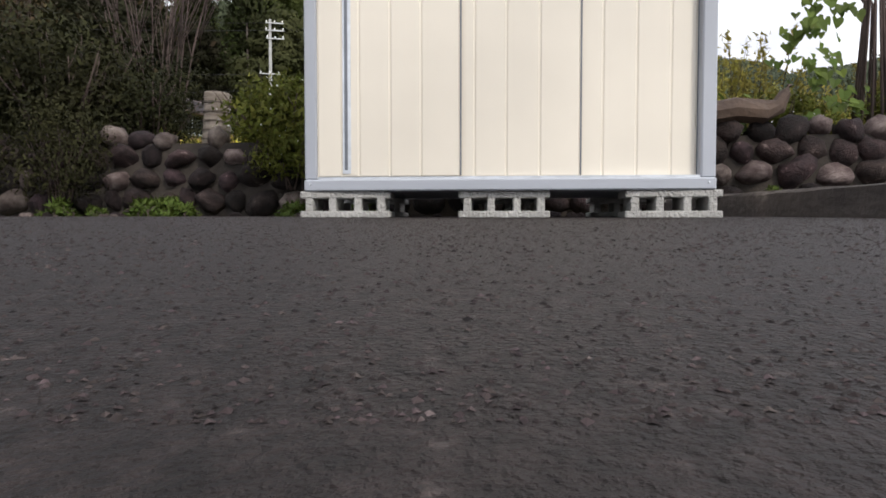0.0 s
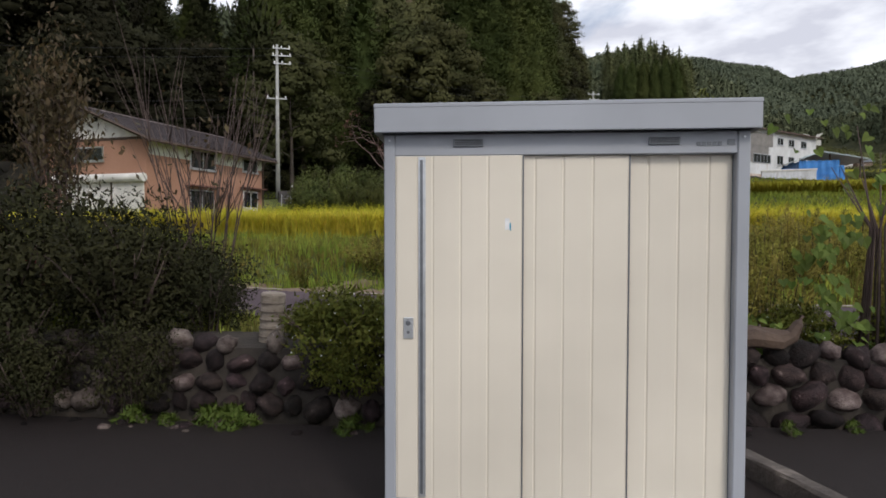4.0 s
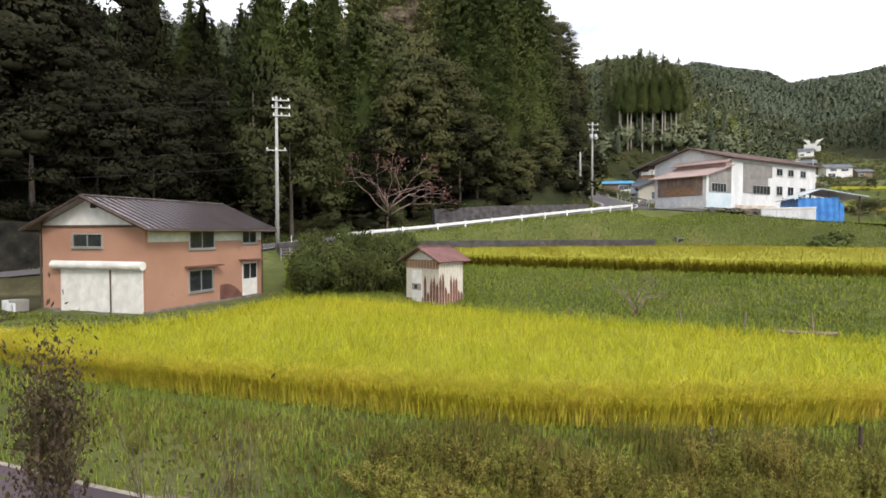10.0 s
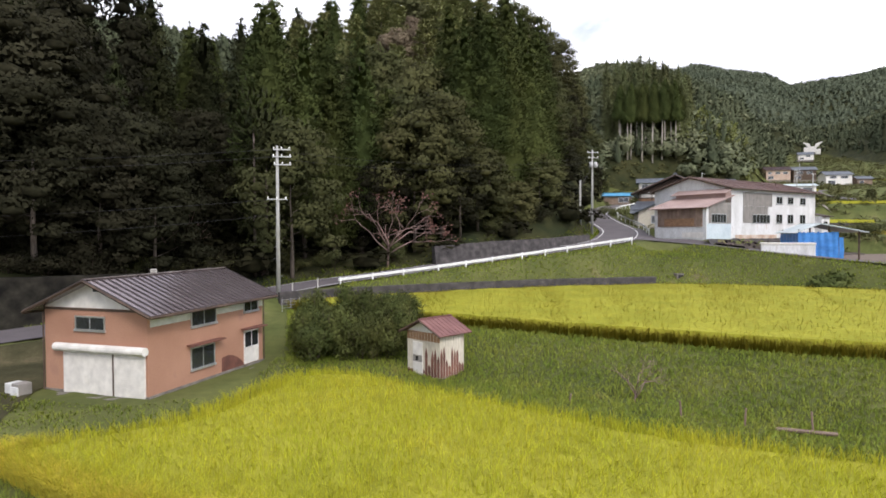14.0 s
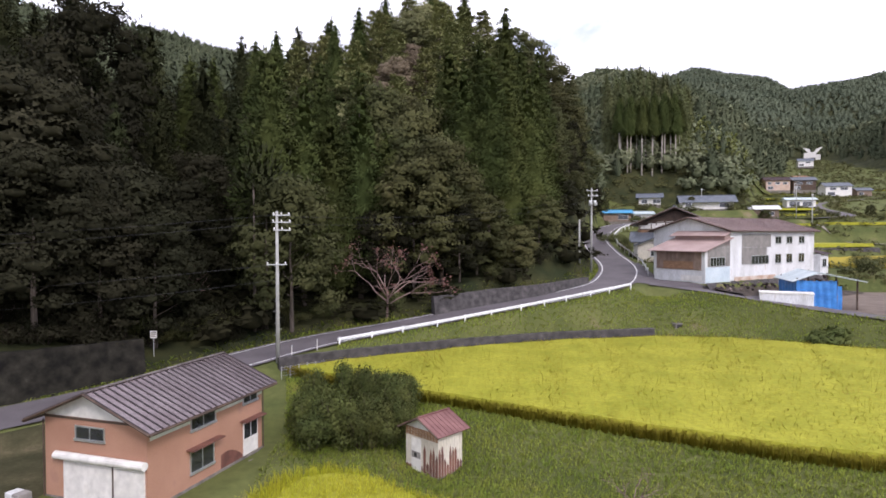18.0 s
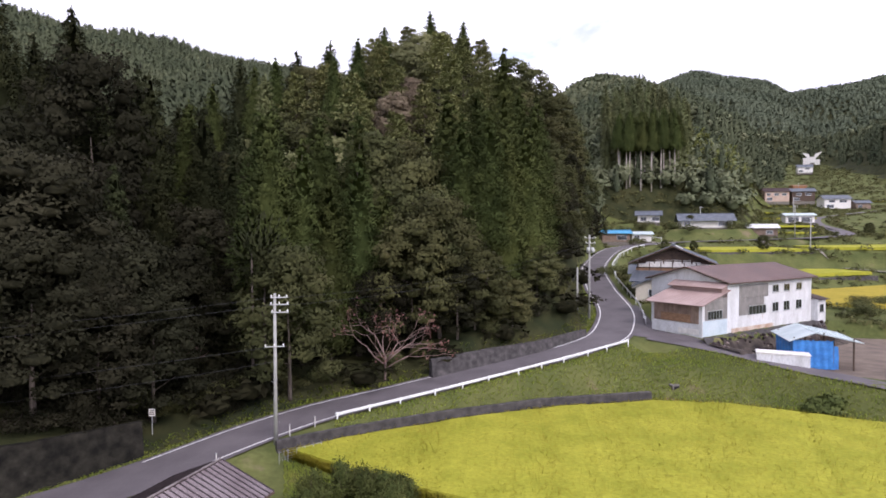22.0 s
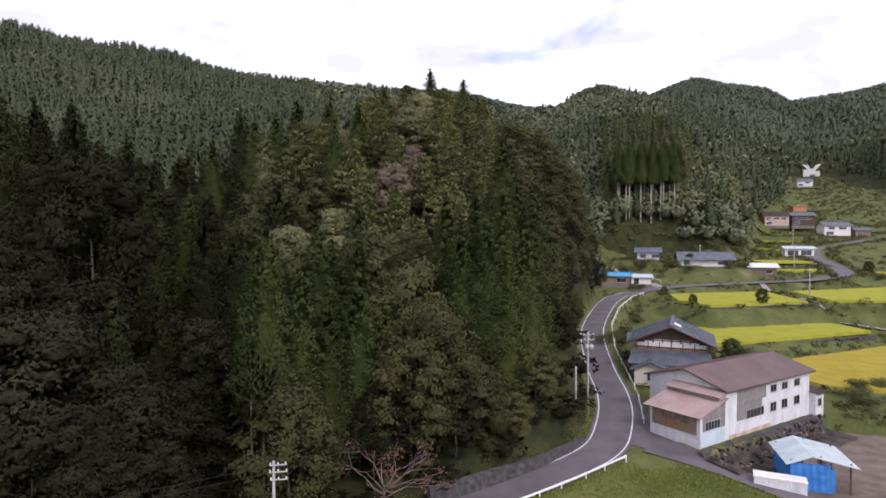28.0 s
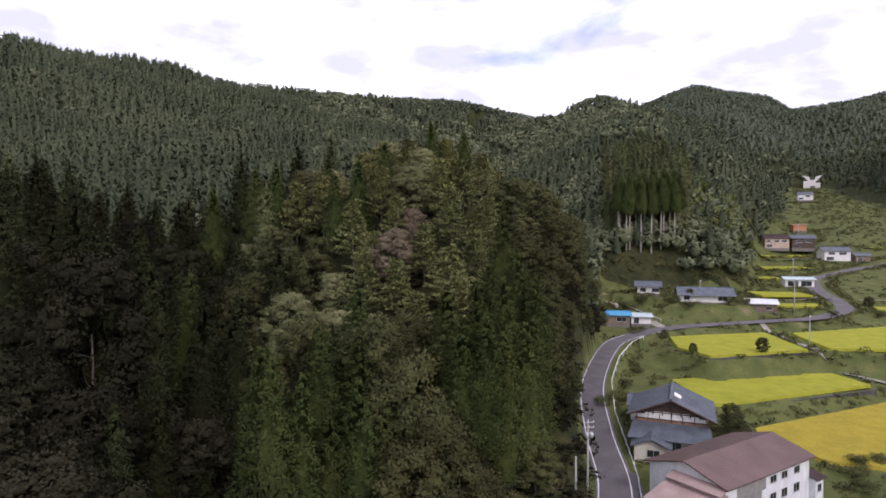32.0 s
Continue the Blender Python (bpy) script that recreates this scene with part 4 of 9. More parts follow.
def cedar_crown(rng, h, r, low, tufts=190, per=84, fine=0.76):
    """Drooping tufts, each a small dome of leaf sprays, wound up a cone; the gaps between them stay open and dark."""
    P, D, N = [], [], []
    lean = rng.uniform(0, 6.28)
    for i in range(tufts):
        u = (i + rng.uniform(0, 1)) / tufts
        t = 1 - (1 - u) ** 0.6
        a = i * 2.39996 + rng.uniform(-0.45, 0.45)
        out = np.array([math.cos(a), math.sin(a), 0.0])
        side = np.array([-math.sin(a), math.cos(a), 0.0])
        prof = (1 - t) ** 0.72 * (0.55 + 0.45 * min(1, t / 0.16)) * (1 + 0.13 * math.sin(t * 17 + a * 2 + lean))
        L = (r * prof + 0.2) * rng.uniform(0.66, 1.1)
        w = (0.3 + L * 0.17) * rng.uniform(0.8, 1.25)
        c = out * L * 0.82 + np.array([0, 0, low + (h - low) * t - L * 0.2])
        q = unit(rng.normal(0, 1, (per, 3)))
        q[:, 2] = np.where(q[:, 2] < -0.35, -q[:, 2], q[:, 2])
        k = rng.uniform(0.55, 1.08, (per, 1))
        o = (q @ out)[:, None]
        p = c + (out * o * w * 1.35 + side * (q @ side)[:, None] * w + np.array([0, 0, 1.0]) * q[:, 2:3] * w * 0.95) * k
        p[:, 2] -= 0.35 * np.clip(o[:, 0], 0, 1) * w
        P.append(p)
        n = q * 0.7 + out * 0.65 + np.array([0, 0, 0.12])
        N.append(n + rng.normal(0, 0.09, (per, 3)))
        D.append(np.cross(q, rng.normal(0, 1, (per, 3))) * 0.6 + out * 0.5 + q * 0.35 + np.array([0, 0, 0.1]))
    P, D, N = np.concatenate(P), np.concatenate(D), np.concatenate(N)
    tip = np.stack([np.zeros(16), np.zeros(16), np.linspace(h - 1.2, h + 0.1, 16)], 1) + rng.normal(0, 0.06, (16, 3))
    P, D, N = np.concatenate([P, tip]), np.concatenate([D, np.tile([0, 0, 1.0], (16, 1)) + rng.normal(0, 0.3, (16, 3))]), np.concatenate([N, rng.normal(0, 1, (16, 3)) + np.array([0, 0, 0.4])])
    V, F = fronds(P, D, N + rng.normal(0, 0.28, N.shape), fine * rng.uniform(0.26, 0.6, len(P)), fine * rng.uniform(0.15, 0.27, len(P)))
    cv, cf = tube([(0, 0, low + 0.3), (0, 0, low + (h - low) * 0.15), (0, 0, low + (h - low) * 0.55), (0, 0, h - 0.9)], [r * 0.34, r * 0.58, r * 0.35, 0.05], 9)
    cv = np.array(cv)
    cn = cv * np.array([1, 1, 0]) + np.array([0, 0, -0.4])
    return [(V, F, np.repeat(N, 3, 0)), (cv + rng.normal(0, 0.15, cv.shape), cf, cn)]


def broad_crown(rng, h, r, low, lobes=46, per=220, fine=1.0):
    """Rounded boughs set in layers, with dark hollows between them."""
    P, N, extra = [], [], []
    for i in range(lobes):
        a, t = i * 2.39996 + rng.uniform(-0.5, 0.5), ((i + rng.uniform(0, 1)) / lobes) ** 0.85
        z = low + (h - low) * (0.06 + 0.84 * t)
        prof = math.sin(math.pi * min(1, 0.25 + 0.7 * t)) ** 0.6
        rad = r * prof * rng.uniform(0.55, 0.98)
        c = np.array([math.cos(a) * rad, math.sin(a) * rad, z])
        lr = r * rng.uniform(0.2, 0.36)
        q = unit(rng.normal(0, 1, (per, 3)))
        q[:, 2] = np.where(q[:, 2] < -0.25, -q[:, 2] * 0.8, q[:, 2])
        lump = 1 + 0.3 * np.sin(q[:, 0:1] * 5 + i) * np.sin(q[:, 1:2] * 5 + 2 * i) + 0.12 * np.sin(q[:, 2:3] * 11 + i)
        rr = lr * rng.uniform(0.72, 1.12, (per, 1)) * lump
        P.append(c + q * rr * np.array([1.1, 1.1, 0.72]))
        N.append(q + np.array([math.cos(a) * 0.35, math.sin(a) * 0.35, 0.1]) + rng.normal(0, 0.1, (per, 3)))
        extra.append(ball(c - np.array([0, 0, lr * 0.15]), lr * 0.5, 0.55, rng))
    P, N = np.concatenate(P), np.concatenate(N)
    D = np.cross(N, rng.normal(0, 1, N.shape)) + N * 0.3
    V, F = fronds(P, D, N + rng.normal(0, 0.45, N.shape), fine * rng.uniform(0.2, 0.44, len(P)), fine * rng.uniform(0.18, 0.32, len(P)))
    return [(V, F, np.repeat(N, 3, 0))] + extra


def pine_crown(rng, h, r, low, plates=34, per=120):
    P, D, N = [], [], []
    for i in range(plates):
        t = (i + 0.5) / plates
        z = low + (h - low) * t
        a = i * 2.39996 + rng.uniform(-0.3, 0.3)
        rad = r * (1.05 - t * 0.85) * rng.uniform(0.55, 1.0)
        out = np.array([math.cos(a), math.sin(a), 0.0])
        u = rng.uniform(0.25, 1.05, (per, 1))
        side = np.array([-math.sin(a), math.cos(a), 0.0])
        q = out * u * rad + side * rng.normal(0, 1, (per, 1)) * (0.2 + rad * 0.2 * np.sin(u * 2.6))
        q[:, 2] = z + 0.16 * u[:, 0] * rad + rng.normal(0, 0.14, per)
        P.append(q)
        D.append(out * 0.8 + rng.normal(0, 0.5, (per, 3)) + np.array([0, 0, 0.45]))
        N.append(np.array([0, 0, 1.0]) + out * 0.45 + rng.normal(0, 0.25, (per, 3)))
    P, D, N = np.concatenate(P), np.concatenate(D), np.concatenate(N)
    V, F = fronds(P, D, N + rng.normal(0, 0.3, N.shape), rng.uniform(0.28, 0.55, len(P)), rng.uniform(0.2, 0.34, len(P)))
    return [(V, F, np.repeat(N, 3, 0))]


def trunk_mesh(rng, h, r0, bend=0.15, limbs=0, spread=2.0, low=0.3, sides=7):
    pts = [(rng.normal(0, bend) * k / 4, rng.normal(0, bend) * k / 4, h * k / 5) for k in range(6)]
    pts[0] = (0, 0, -0.6)
    runs = [tube(pts, [r0 * (1 - 0.17 * k) for k in range(6)], sides)]
    for i in range(limbs):
        t = low + (0.95 - low) * (i + 0.5) / limbs
        z, a = h * t, i * 2.39996 + rng.uniform(-0.3, 0.3)
        L = spread * (1.05 - t * 0.6) * rng.uniform(0.7, 1.1)
        e = (math.cos(a) * L, math.sin(a) * L, z + L * rng.uniform(0.2, 0.7))
        mid = (math.cos(a + 0.1) * L * 0.5, math.sin(a + 0.1) * L * 0.5, z + L * 0.18)
        runs.append(tube([(0, 0, z), mid, e], [r0 * 0.4 * (1.1 - t), r0 * 0.26 * (1.1 - t), r0 * 0.06], 5))
    return join(runs)


def tree_kind(kind, seed, h, r, low, mat, label, category="tree", **kw):
    rng = np.random.default_rng(seed)
    ob = empty(kind, None, label, category, "trees on the hillside")
    v, f = trunk_mesh(rng, h * (0.93 if category_of(kind) == "c" else 0.6), 0.012 * h + 0.06, 0.1, *((8, r * 0.8, 0.35) if category_of(kind) != "c" else (0, 1.0, 0.3)))
    link_mesh("trunk", v, f, M["bark"], ob, True)
    crown_mesh("crown", {"c": cedar_crown, "b": broad_crown, "p": pine_crown}[category_of(kind)](rng, h, r, low, **kw), mat, ob)
    return ob


def category_of(kind):
    return "c" if "cedar" in kind or "cypress" in kind else ("p" if "pine" in kind else "b")


CEDAR_LABEL = "tall green cedar with a pointed tufted crown"
SHADED_CEDAR_LABEL = "very dark green cypress with a narrow pointed crown"
BROAD_LABEL = "olive green broadleaf tree with a layered full crown"
SHADED_BROAD_LABEL = "broadleaf tree with a heavy crown, shade in its brown-green colour"
PINE_LABEL = "yellow-green pine with flat layered branches"
KINDS = {
    "c": [tree_kind("cedar_tree", 11 + i, h, r, low, M["cedar"], CEDAR_LABEL) for i, (h, r, low) in enumerate([(24, 4.0, 3), (21, 3.7, 2), (26, 3.7, 8), (18, 3.4, 1.0), (24, 3.0, 13)])],
    "f": [tree_kind("cypress_tree", 21 + i, h, r, low, M["cypress"], SHADED_CEDAR_LABEL) for i, (h, r, low) in enumerate([(21, 3.6, 2), (18, 3.3, 1.5), (23, 3.8, 3)])],
    "b": [tree_kind("broadleaf_tree", 31 + i, h, r, low, M["broad"], BROAD_LABEL) for i, (h, r, low) in enumerate([(15, 4.8, 2.0), (12, 4.2, 1.2), (18, 5.4, 3.0), (14, 5.2, 1.5)])],
    "d": [tree_kind("chestnut_tree", 41 + i, h, r, low, M["shaded_broadleaf"], SHADED_BROAD_LABEL) for i, (h, r, low) in enumerate([(16, 4.9, 1.0), (19, 5.4, 1.5), (14, 5.0, 0.8)])],
    "p": [tree_kind("pine_tree", 51 + i, h, r, low, M["pine"], PINE_LABEL) for i, (h, r, low) in enumerate([(11.5, 5.4, 2.5), (13.5, 5.6, 3.5)])],
}
[k for k in KINDS["c"][4].children if k.name.startswith("trunk")][0].data.materials[0] = M["pale_bark"]
KINDS["g"] = [tree_kind("oak_tree", 71 + i, h, r, low, M["pale_leaf"], "pale olive broadleaf tree with a full rounded crown") for i, (h, r, low) in enumerate([(13, 4.8, 1.5), (11, 4.4, 1.2)])]
KINDS["r"] = [tree_kind("maple_tree", 75, 11, 4.4, 1.5, M["rust_leaf"], "broadleaf tree turning rusty pink among the pines")]
KINDS["C"] = [tree_kind("cedar_tree", 61 + i, h, r, low, M["cedar_lit"], CEDAR_LABEL, tufts=120, per=26, fine=1.45) for i, (h, r, low) in enumerate([(22, 3.8, 3), (19, 3.5, 2)])]
KINDS["F"] = [tree_kind("cypress_tree", 64 + i, h, r, low, M["cypress"], SHADED_CEDAR_LABEL, tufts=120, per=26, fine=1.45) for i, (h, r, low) in enumerate([(20, 3.6, 2), (17, 3.3, 1.5)])]
KINDS["B"] = [tree_kind("broadleaf_tree", 67 + i, h, r, low, M["broad"], BROAD_LABEL, lobes=34, per=100, fine=1.5) for i, (h, r, low) in enumerate([(15, 4.8, 2.0), (13, 4.6, 1.5)])]
USED = {}


def plant(kind, i, x, y, scale=1.0, turn=0.0, z=None, sz=None):
    src = KINDS[kind][i % len(KINDS[kind])]
    m = pose(x, y, lz(x, y) if z is None else z, 0, 0, turn) @ Matrix.Diagonal((scale, scale, sz or scale, 1))
    if src not in USED:
        USED[src] = src
        src.matrix_basis = m
        return src
    ob = copy_thing(src, Matrix())
    ob.matrix_basis = m
    return ob


HERO = [  # kind, form, x, y, scale, height scale: trees that stand out at the foot of the hill
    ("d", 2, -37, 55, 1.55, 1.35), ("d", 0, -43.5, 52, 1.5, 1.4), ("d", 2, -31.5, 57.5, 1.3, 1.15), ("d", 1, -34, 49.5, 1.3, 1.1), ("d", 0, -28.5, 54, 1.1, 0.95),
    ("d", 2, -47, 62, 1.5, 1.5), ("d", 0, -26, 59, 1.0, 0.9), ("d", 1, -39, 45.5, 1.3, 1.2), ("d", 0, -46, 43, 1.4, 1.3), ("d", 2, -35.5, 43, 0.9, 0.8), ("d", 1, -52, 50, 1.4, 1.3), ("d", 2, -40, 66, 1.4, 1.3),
    ("c", 2, -17.6, 62, 0.95, 1.05), ("c", 2, -19.2, 64.5, 1.0, 1.05), ("c", 0, -15.0, 64, 0.95, 1.0), ("c", 1, -12.2, 64.5, 0.95, 0.95), ("c", 0, -9.4, 67, 1.0, 0.93), ("c", 1, -6.8, 69, 0.9, 0.9), ("c", 0, -10.5, 75, 1.05, 1.05), ("c", 2, -14.5, 71, 1.0, 1.05),
    ("b", 0, -3.5, 66.5, 1.05, 1.05), ("b", 2, -0.5, 69, 1.0, 0.95), ("b", 1, 3.6, 70, 0.9, 0.85), ("b", 3, -2.5, 72.5, 1.2, 1.25), ("d", 2, -6.8, 65.0, 0.7, 0.75), ("d", 1, 1.5, 67.0, 0.55, 0.5), ("b", 1, 8.0, 70.8, 0.6, 0.5), ("b", 0, -7, 76, 1.2, 1.3), ("b", 3, -3.5, 79, 1.2, 1.35), ("b", 2, -9, 83, 1.1, 1.2), ("b", 1, 11.8, 77.0, 0.7, 0.6),
    ("c", 0, 2.2, 74.5, 1.0, 0.98), ("c", 2, 5.2, 74.5, 1.0, 0.93), ("c", 1, 7.6, 76, 1.0, 1.05), ("c", 0, 10.4, 78.5, 0.95, 0.85), ("c", 0, 0.6, 79.5, 1.05, 1.02), ("c", 1, 4.4, 80, 1.05, 1.15), ("c", 0, 8.2, 82, 1.0, 0.98), ("c", 1, 12.4, 84, 0.95, 0.88), ("c", 3, 13.5, 90, 1.1, 1.2),
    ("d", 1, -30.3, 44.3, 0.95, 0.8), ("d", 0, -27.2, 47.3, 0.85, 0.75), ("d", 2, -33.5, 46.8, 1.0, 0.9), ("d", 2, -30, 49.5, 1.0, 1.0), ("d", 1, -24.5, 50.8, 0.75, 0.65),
    ("p", 0, -14, 114, 1.0, 1.0), ("p", 1, -9, 117, 1.0, 1.0), ("p", 0, -3.5, 110, 1.0, 1.0), ("p", 1, 1.5, 115, 1.05, 1.0), ("p", 0, 5.5, 108, 1.0, 1.0), ("p", 1, -1, 123, 1.1, 1.1), ("p", 0, 7.5, 116, 1.0, 1.0), ("p", 1, -18, 121, 1.0, 1.1), ("p", 0, -8, 104, 1.0, 1.0), ("p", 1, 1, 102, 1.0, 0.95), ("p", 0, 6.5, 100, 0.95, 0.95), ("p", 1, -13, 127, 1.0, 1.1), ("p", 0, 4, 127, 1.1, 1.1), ("p", 0, -4.5, 97, 0.95, 0.9),
    ("c", 1, 11.5, 93, 0.95, 1.0), ("c", 0, 9.5, 98, 1.0, 1.0), ("b", 2, 14.6, 92, 0.75, 0.6), ("b", 0, 16.6, 99, 0.8, 0.65), ("b", 1, 17.5, 108, 0.85, 0.8), ("b", 0, 20.5, 118, 0.8, 0.7), ("b", 2, 24.0, 130, 0.8, 0.65), ("b", 1, 30, 145, 0.85, 0.8), ("b", 0, 36, 158, 0.85, 0.75),
    ("b", 1, 20.3, 97, 0.5, 0.5), ("d", 0, 21.0, 104, 0.42, 0.42), ("b", 0, 22.6, 112, 0.5, 0.45), ("d", 2, 24.8, 121, 0.5, 0.5), ("b", 3, 27.2, 131, 0.5, 0.5), ("d", 0, 30.6, 141, 0.5, 0.5), ("b", 1, 34.6, 150, 0.55, 0.6), ("d", 1, 39.0, 160, 0.5, 0.5), ("b", 0, 43.5, 170, 0.5, 0.5), ("d", 2, 18.2, 91.5, 0.4, 0.4),
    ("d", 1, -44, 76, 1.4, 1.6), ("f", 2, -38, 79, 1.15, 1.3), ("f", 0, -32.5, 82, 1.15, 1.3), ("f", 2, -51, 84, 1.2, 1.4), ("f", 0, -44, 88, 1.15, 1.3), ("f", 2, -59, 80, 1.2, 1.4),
    ("g", 0, -24.5, 102, 1.0, 1.0), ("g", 1, -20.5, 104, 0.9, 0.9), ("r", 0, -9, 112.5, 1.0, 1.0), ("r", 0, -6.2, 118, 0.8, 0.9), ("g", 0, -16, 98, 1.0, 1.0), ("g", 1, -11, 95, 1.0, 1.1),
    ("c", 0, -56, 148, 1.0, 1.0), ("c", 1, -47, 152, 1.0, 1.05), ("c", 0, -40, 146, 1.0, 0.95), ("b", 2, -33, 148, 1.1, 1.0), ("c", 1, -27, 142, 1.0, 0.9), ("c", 1, -13, 134, 0.8, 0.72), ("c", 0, -18, 128, 0.8, 0.78), ("c", 1, -23, 129, 0.8, 0.85), ("p", 1, -8, 139, 1.1, 0.95), ("p", 0, -16, 141, 1.1, 1.25), ("p", 1, 0, 143, 1.1, 0.85), ("c", 0, -3, 141, 0.8, 0.66), ("p", 0, -27, 137, 1.1, 1.3), ("p", 1, -34, 141, 1.1, 1.3), ("p", 0, -20, 147, 1.1, 1.3), ("c", 1, 4.5, 141, 0.7, 0.7),
]


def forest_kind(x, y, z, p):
    """Which tree grows where: shade-toned cedars to the west, cedars at the foot, pines on the upper spur."""
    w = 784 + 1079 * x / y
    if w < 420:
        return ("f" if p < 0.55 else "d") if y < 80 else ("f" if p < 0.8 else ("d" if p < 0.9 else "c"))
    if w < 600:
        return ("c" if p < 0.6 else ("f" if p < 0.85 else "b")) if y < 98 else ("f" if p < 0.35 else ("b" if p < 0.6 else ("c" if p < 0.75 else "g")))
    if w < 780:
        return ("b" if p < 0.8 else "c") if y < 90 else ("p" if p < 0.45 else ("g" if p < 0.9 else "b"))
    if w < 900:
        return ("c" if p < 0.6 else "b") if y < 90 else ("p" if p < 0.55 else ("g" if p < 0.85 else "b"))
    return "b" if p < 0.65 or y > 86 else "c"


def plant_forest():
    rng = np.random.default_rng(77)
    cand = []
    for kind, i, x, y, s, sz in HERO:
        plant(kind, i, x, y, s, rng.uniform(0, 360), lz(x, y) - 0.2, sz)
        cand.append((x, y))
    # cedar plantation up the slope: bare pale trunks along its lower edge, full crowns behind
    for k in range(19):
        x = 72.5 + 1.5 * k
        y = 254 + 3 * math.sin(k * 1.9) + k * 0.25
        plant("c", 4, x, y, 1.05, k * 50, None, 1.2 + 0.06 * math.sin(k * 2.3))
    for row in range(7):
        y = 263 + 10 * row
        for k in range(11):
            x = (0.268 + 0.0122 * (k + 0.5 * (row % 2)) + rng.uniform(-0.003, 0.003)) * y
            plant("C", k + row, x, y + rng.uniform(-3, 3), 1.05, rng.uniform(0, 360), None, rng.uniform(1.1, 1.35))
    # Unseen trees added on the left hill to block light from the sky.
    for k in range(46):
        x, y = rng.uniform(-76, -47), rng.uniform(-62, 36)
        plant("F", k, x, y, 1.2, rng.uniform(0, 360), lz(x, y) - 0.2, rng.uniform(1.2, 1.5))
    n = 30000
    Y = 46 + 120 * rng.uniform(0, 1, n) ** 0.9
    X = rng.uniform(-0.74, 0.27, n) * Y
    Z, Wd = land(X, Y)
    for x, y, z, w in zip(X, Y, Z, Wd):
        if w < 0.85 or len(cand) > 360:
            continue
        gap = 4.7 + (y - 45) * 0.02
        if any((x - a) ** 2 + (y - b) ** 2 < gap * gap for a, b in cand):
            continue
        if 56 < y < 67.5 and -17 < x < 10:
            continue
        if -24 < x + (y - 60) * 0.35 < -19 and y < 84:
            continue
        if x > 0.165 * y and y < 130:
            continue
        cand.append((x, y))
        kind = forest_kind(x, y, z, rng.uniform())
        kind = kind.upper() if y > 100 and kind in "cfb" else kind
        s = rng.uniform(0.75, 1.1)
        plant(kind, int(rng.integers(0, 4 if kind == "c" else 12)), x, y, s, rng.uniform(0, 360), float(z) - 0.2, s * rng.uniform(0.88, 1.1))


plant_forest()


def seen_from_above(S):
    """Which spots the nearer ground does not hide from the top of the climb."""
    az = np.linspace(-0.85, 0.85, 300)
    r = np.concatenate([np.arange(60, 400, 8), np.arange(400, 2700, 25)])
    A, Rr = np.meshgrid(az, r)
    z = land((A * Rr).ravel(), Rr.ravel())[0].reshape(A.shape)
    el = np.maximum.accumulate((z + 6 - 45) / Rr, axis=0)
    i = np.clip(np.searchsorted(r, S[:, 1]) - 2, 0, len(r) - 1)
    j = np.clip(((S[:, 0] / S[:, 1] + 0.85) / 1.7 * 299).round().astype(int), 0, 299)
    return (S[:, 2] + 18 - 45) / S[:, 1] > el[i, j]


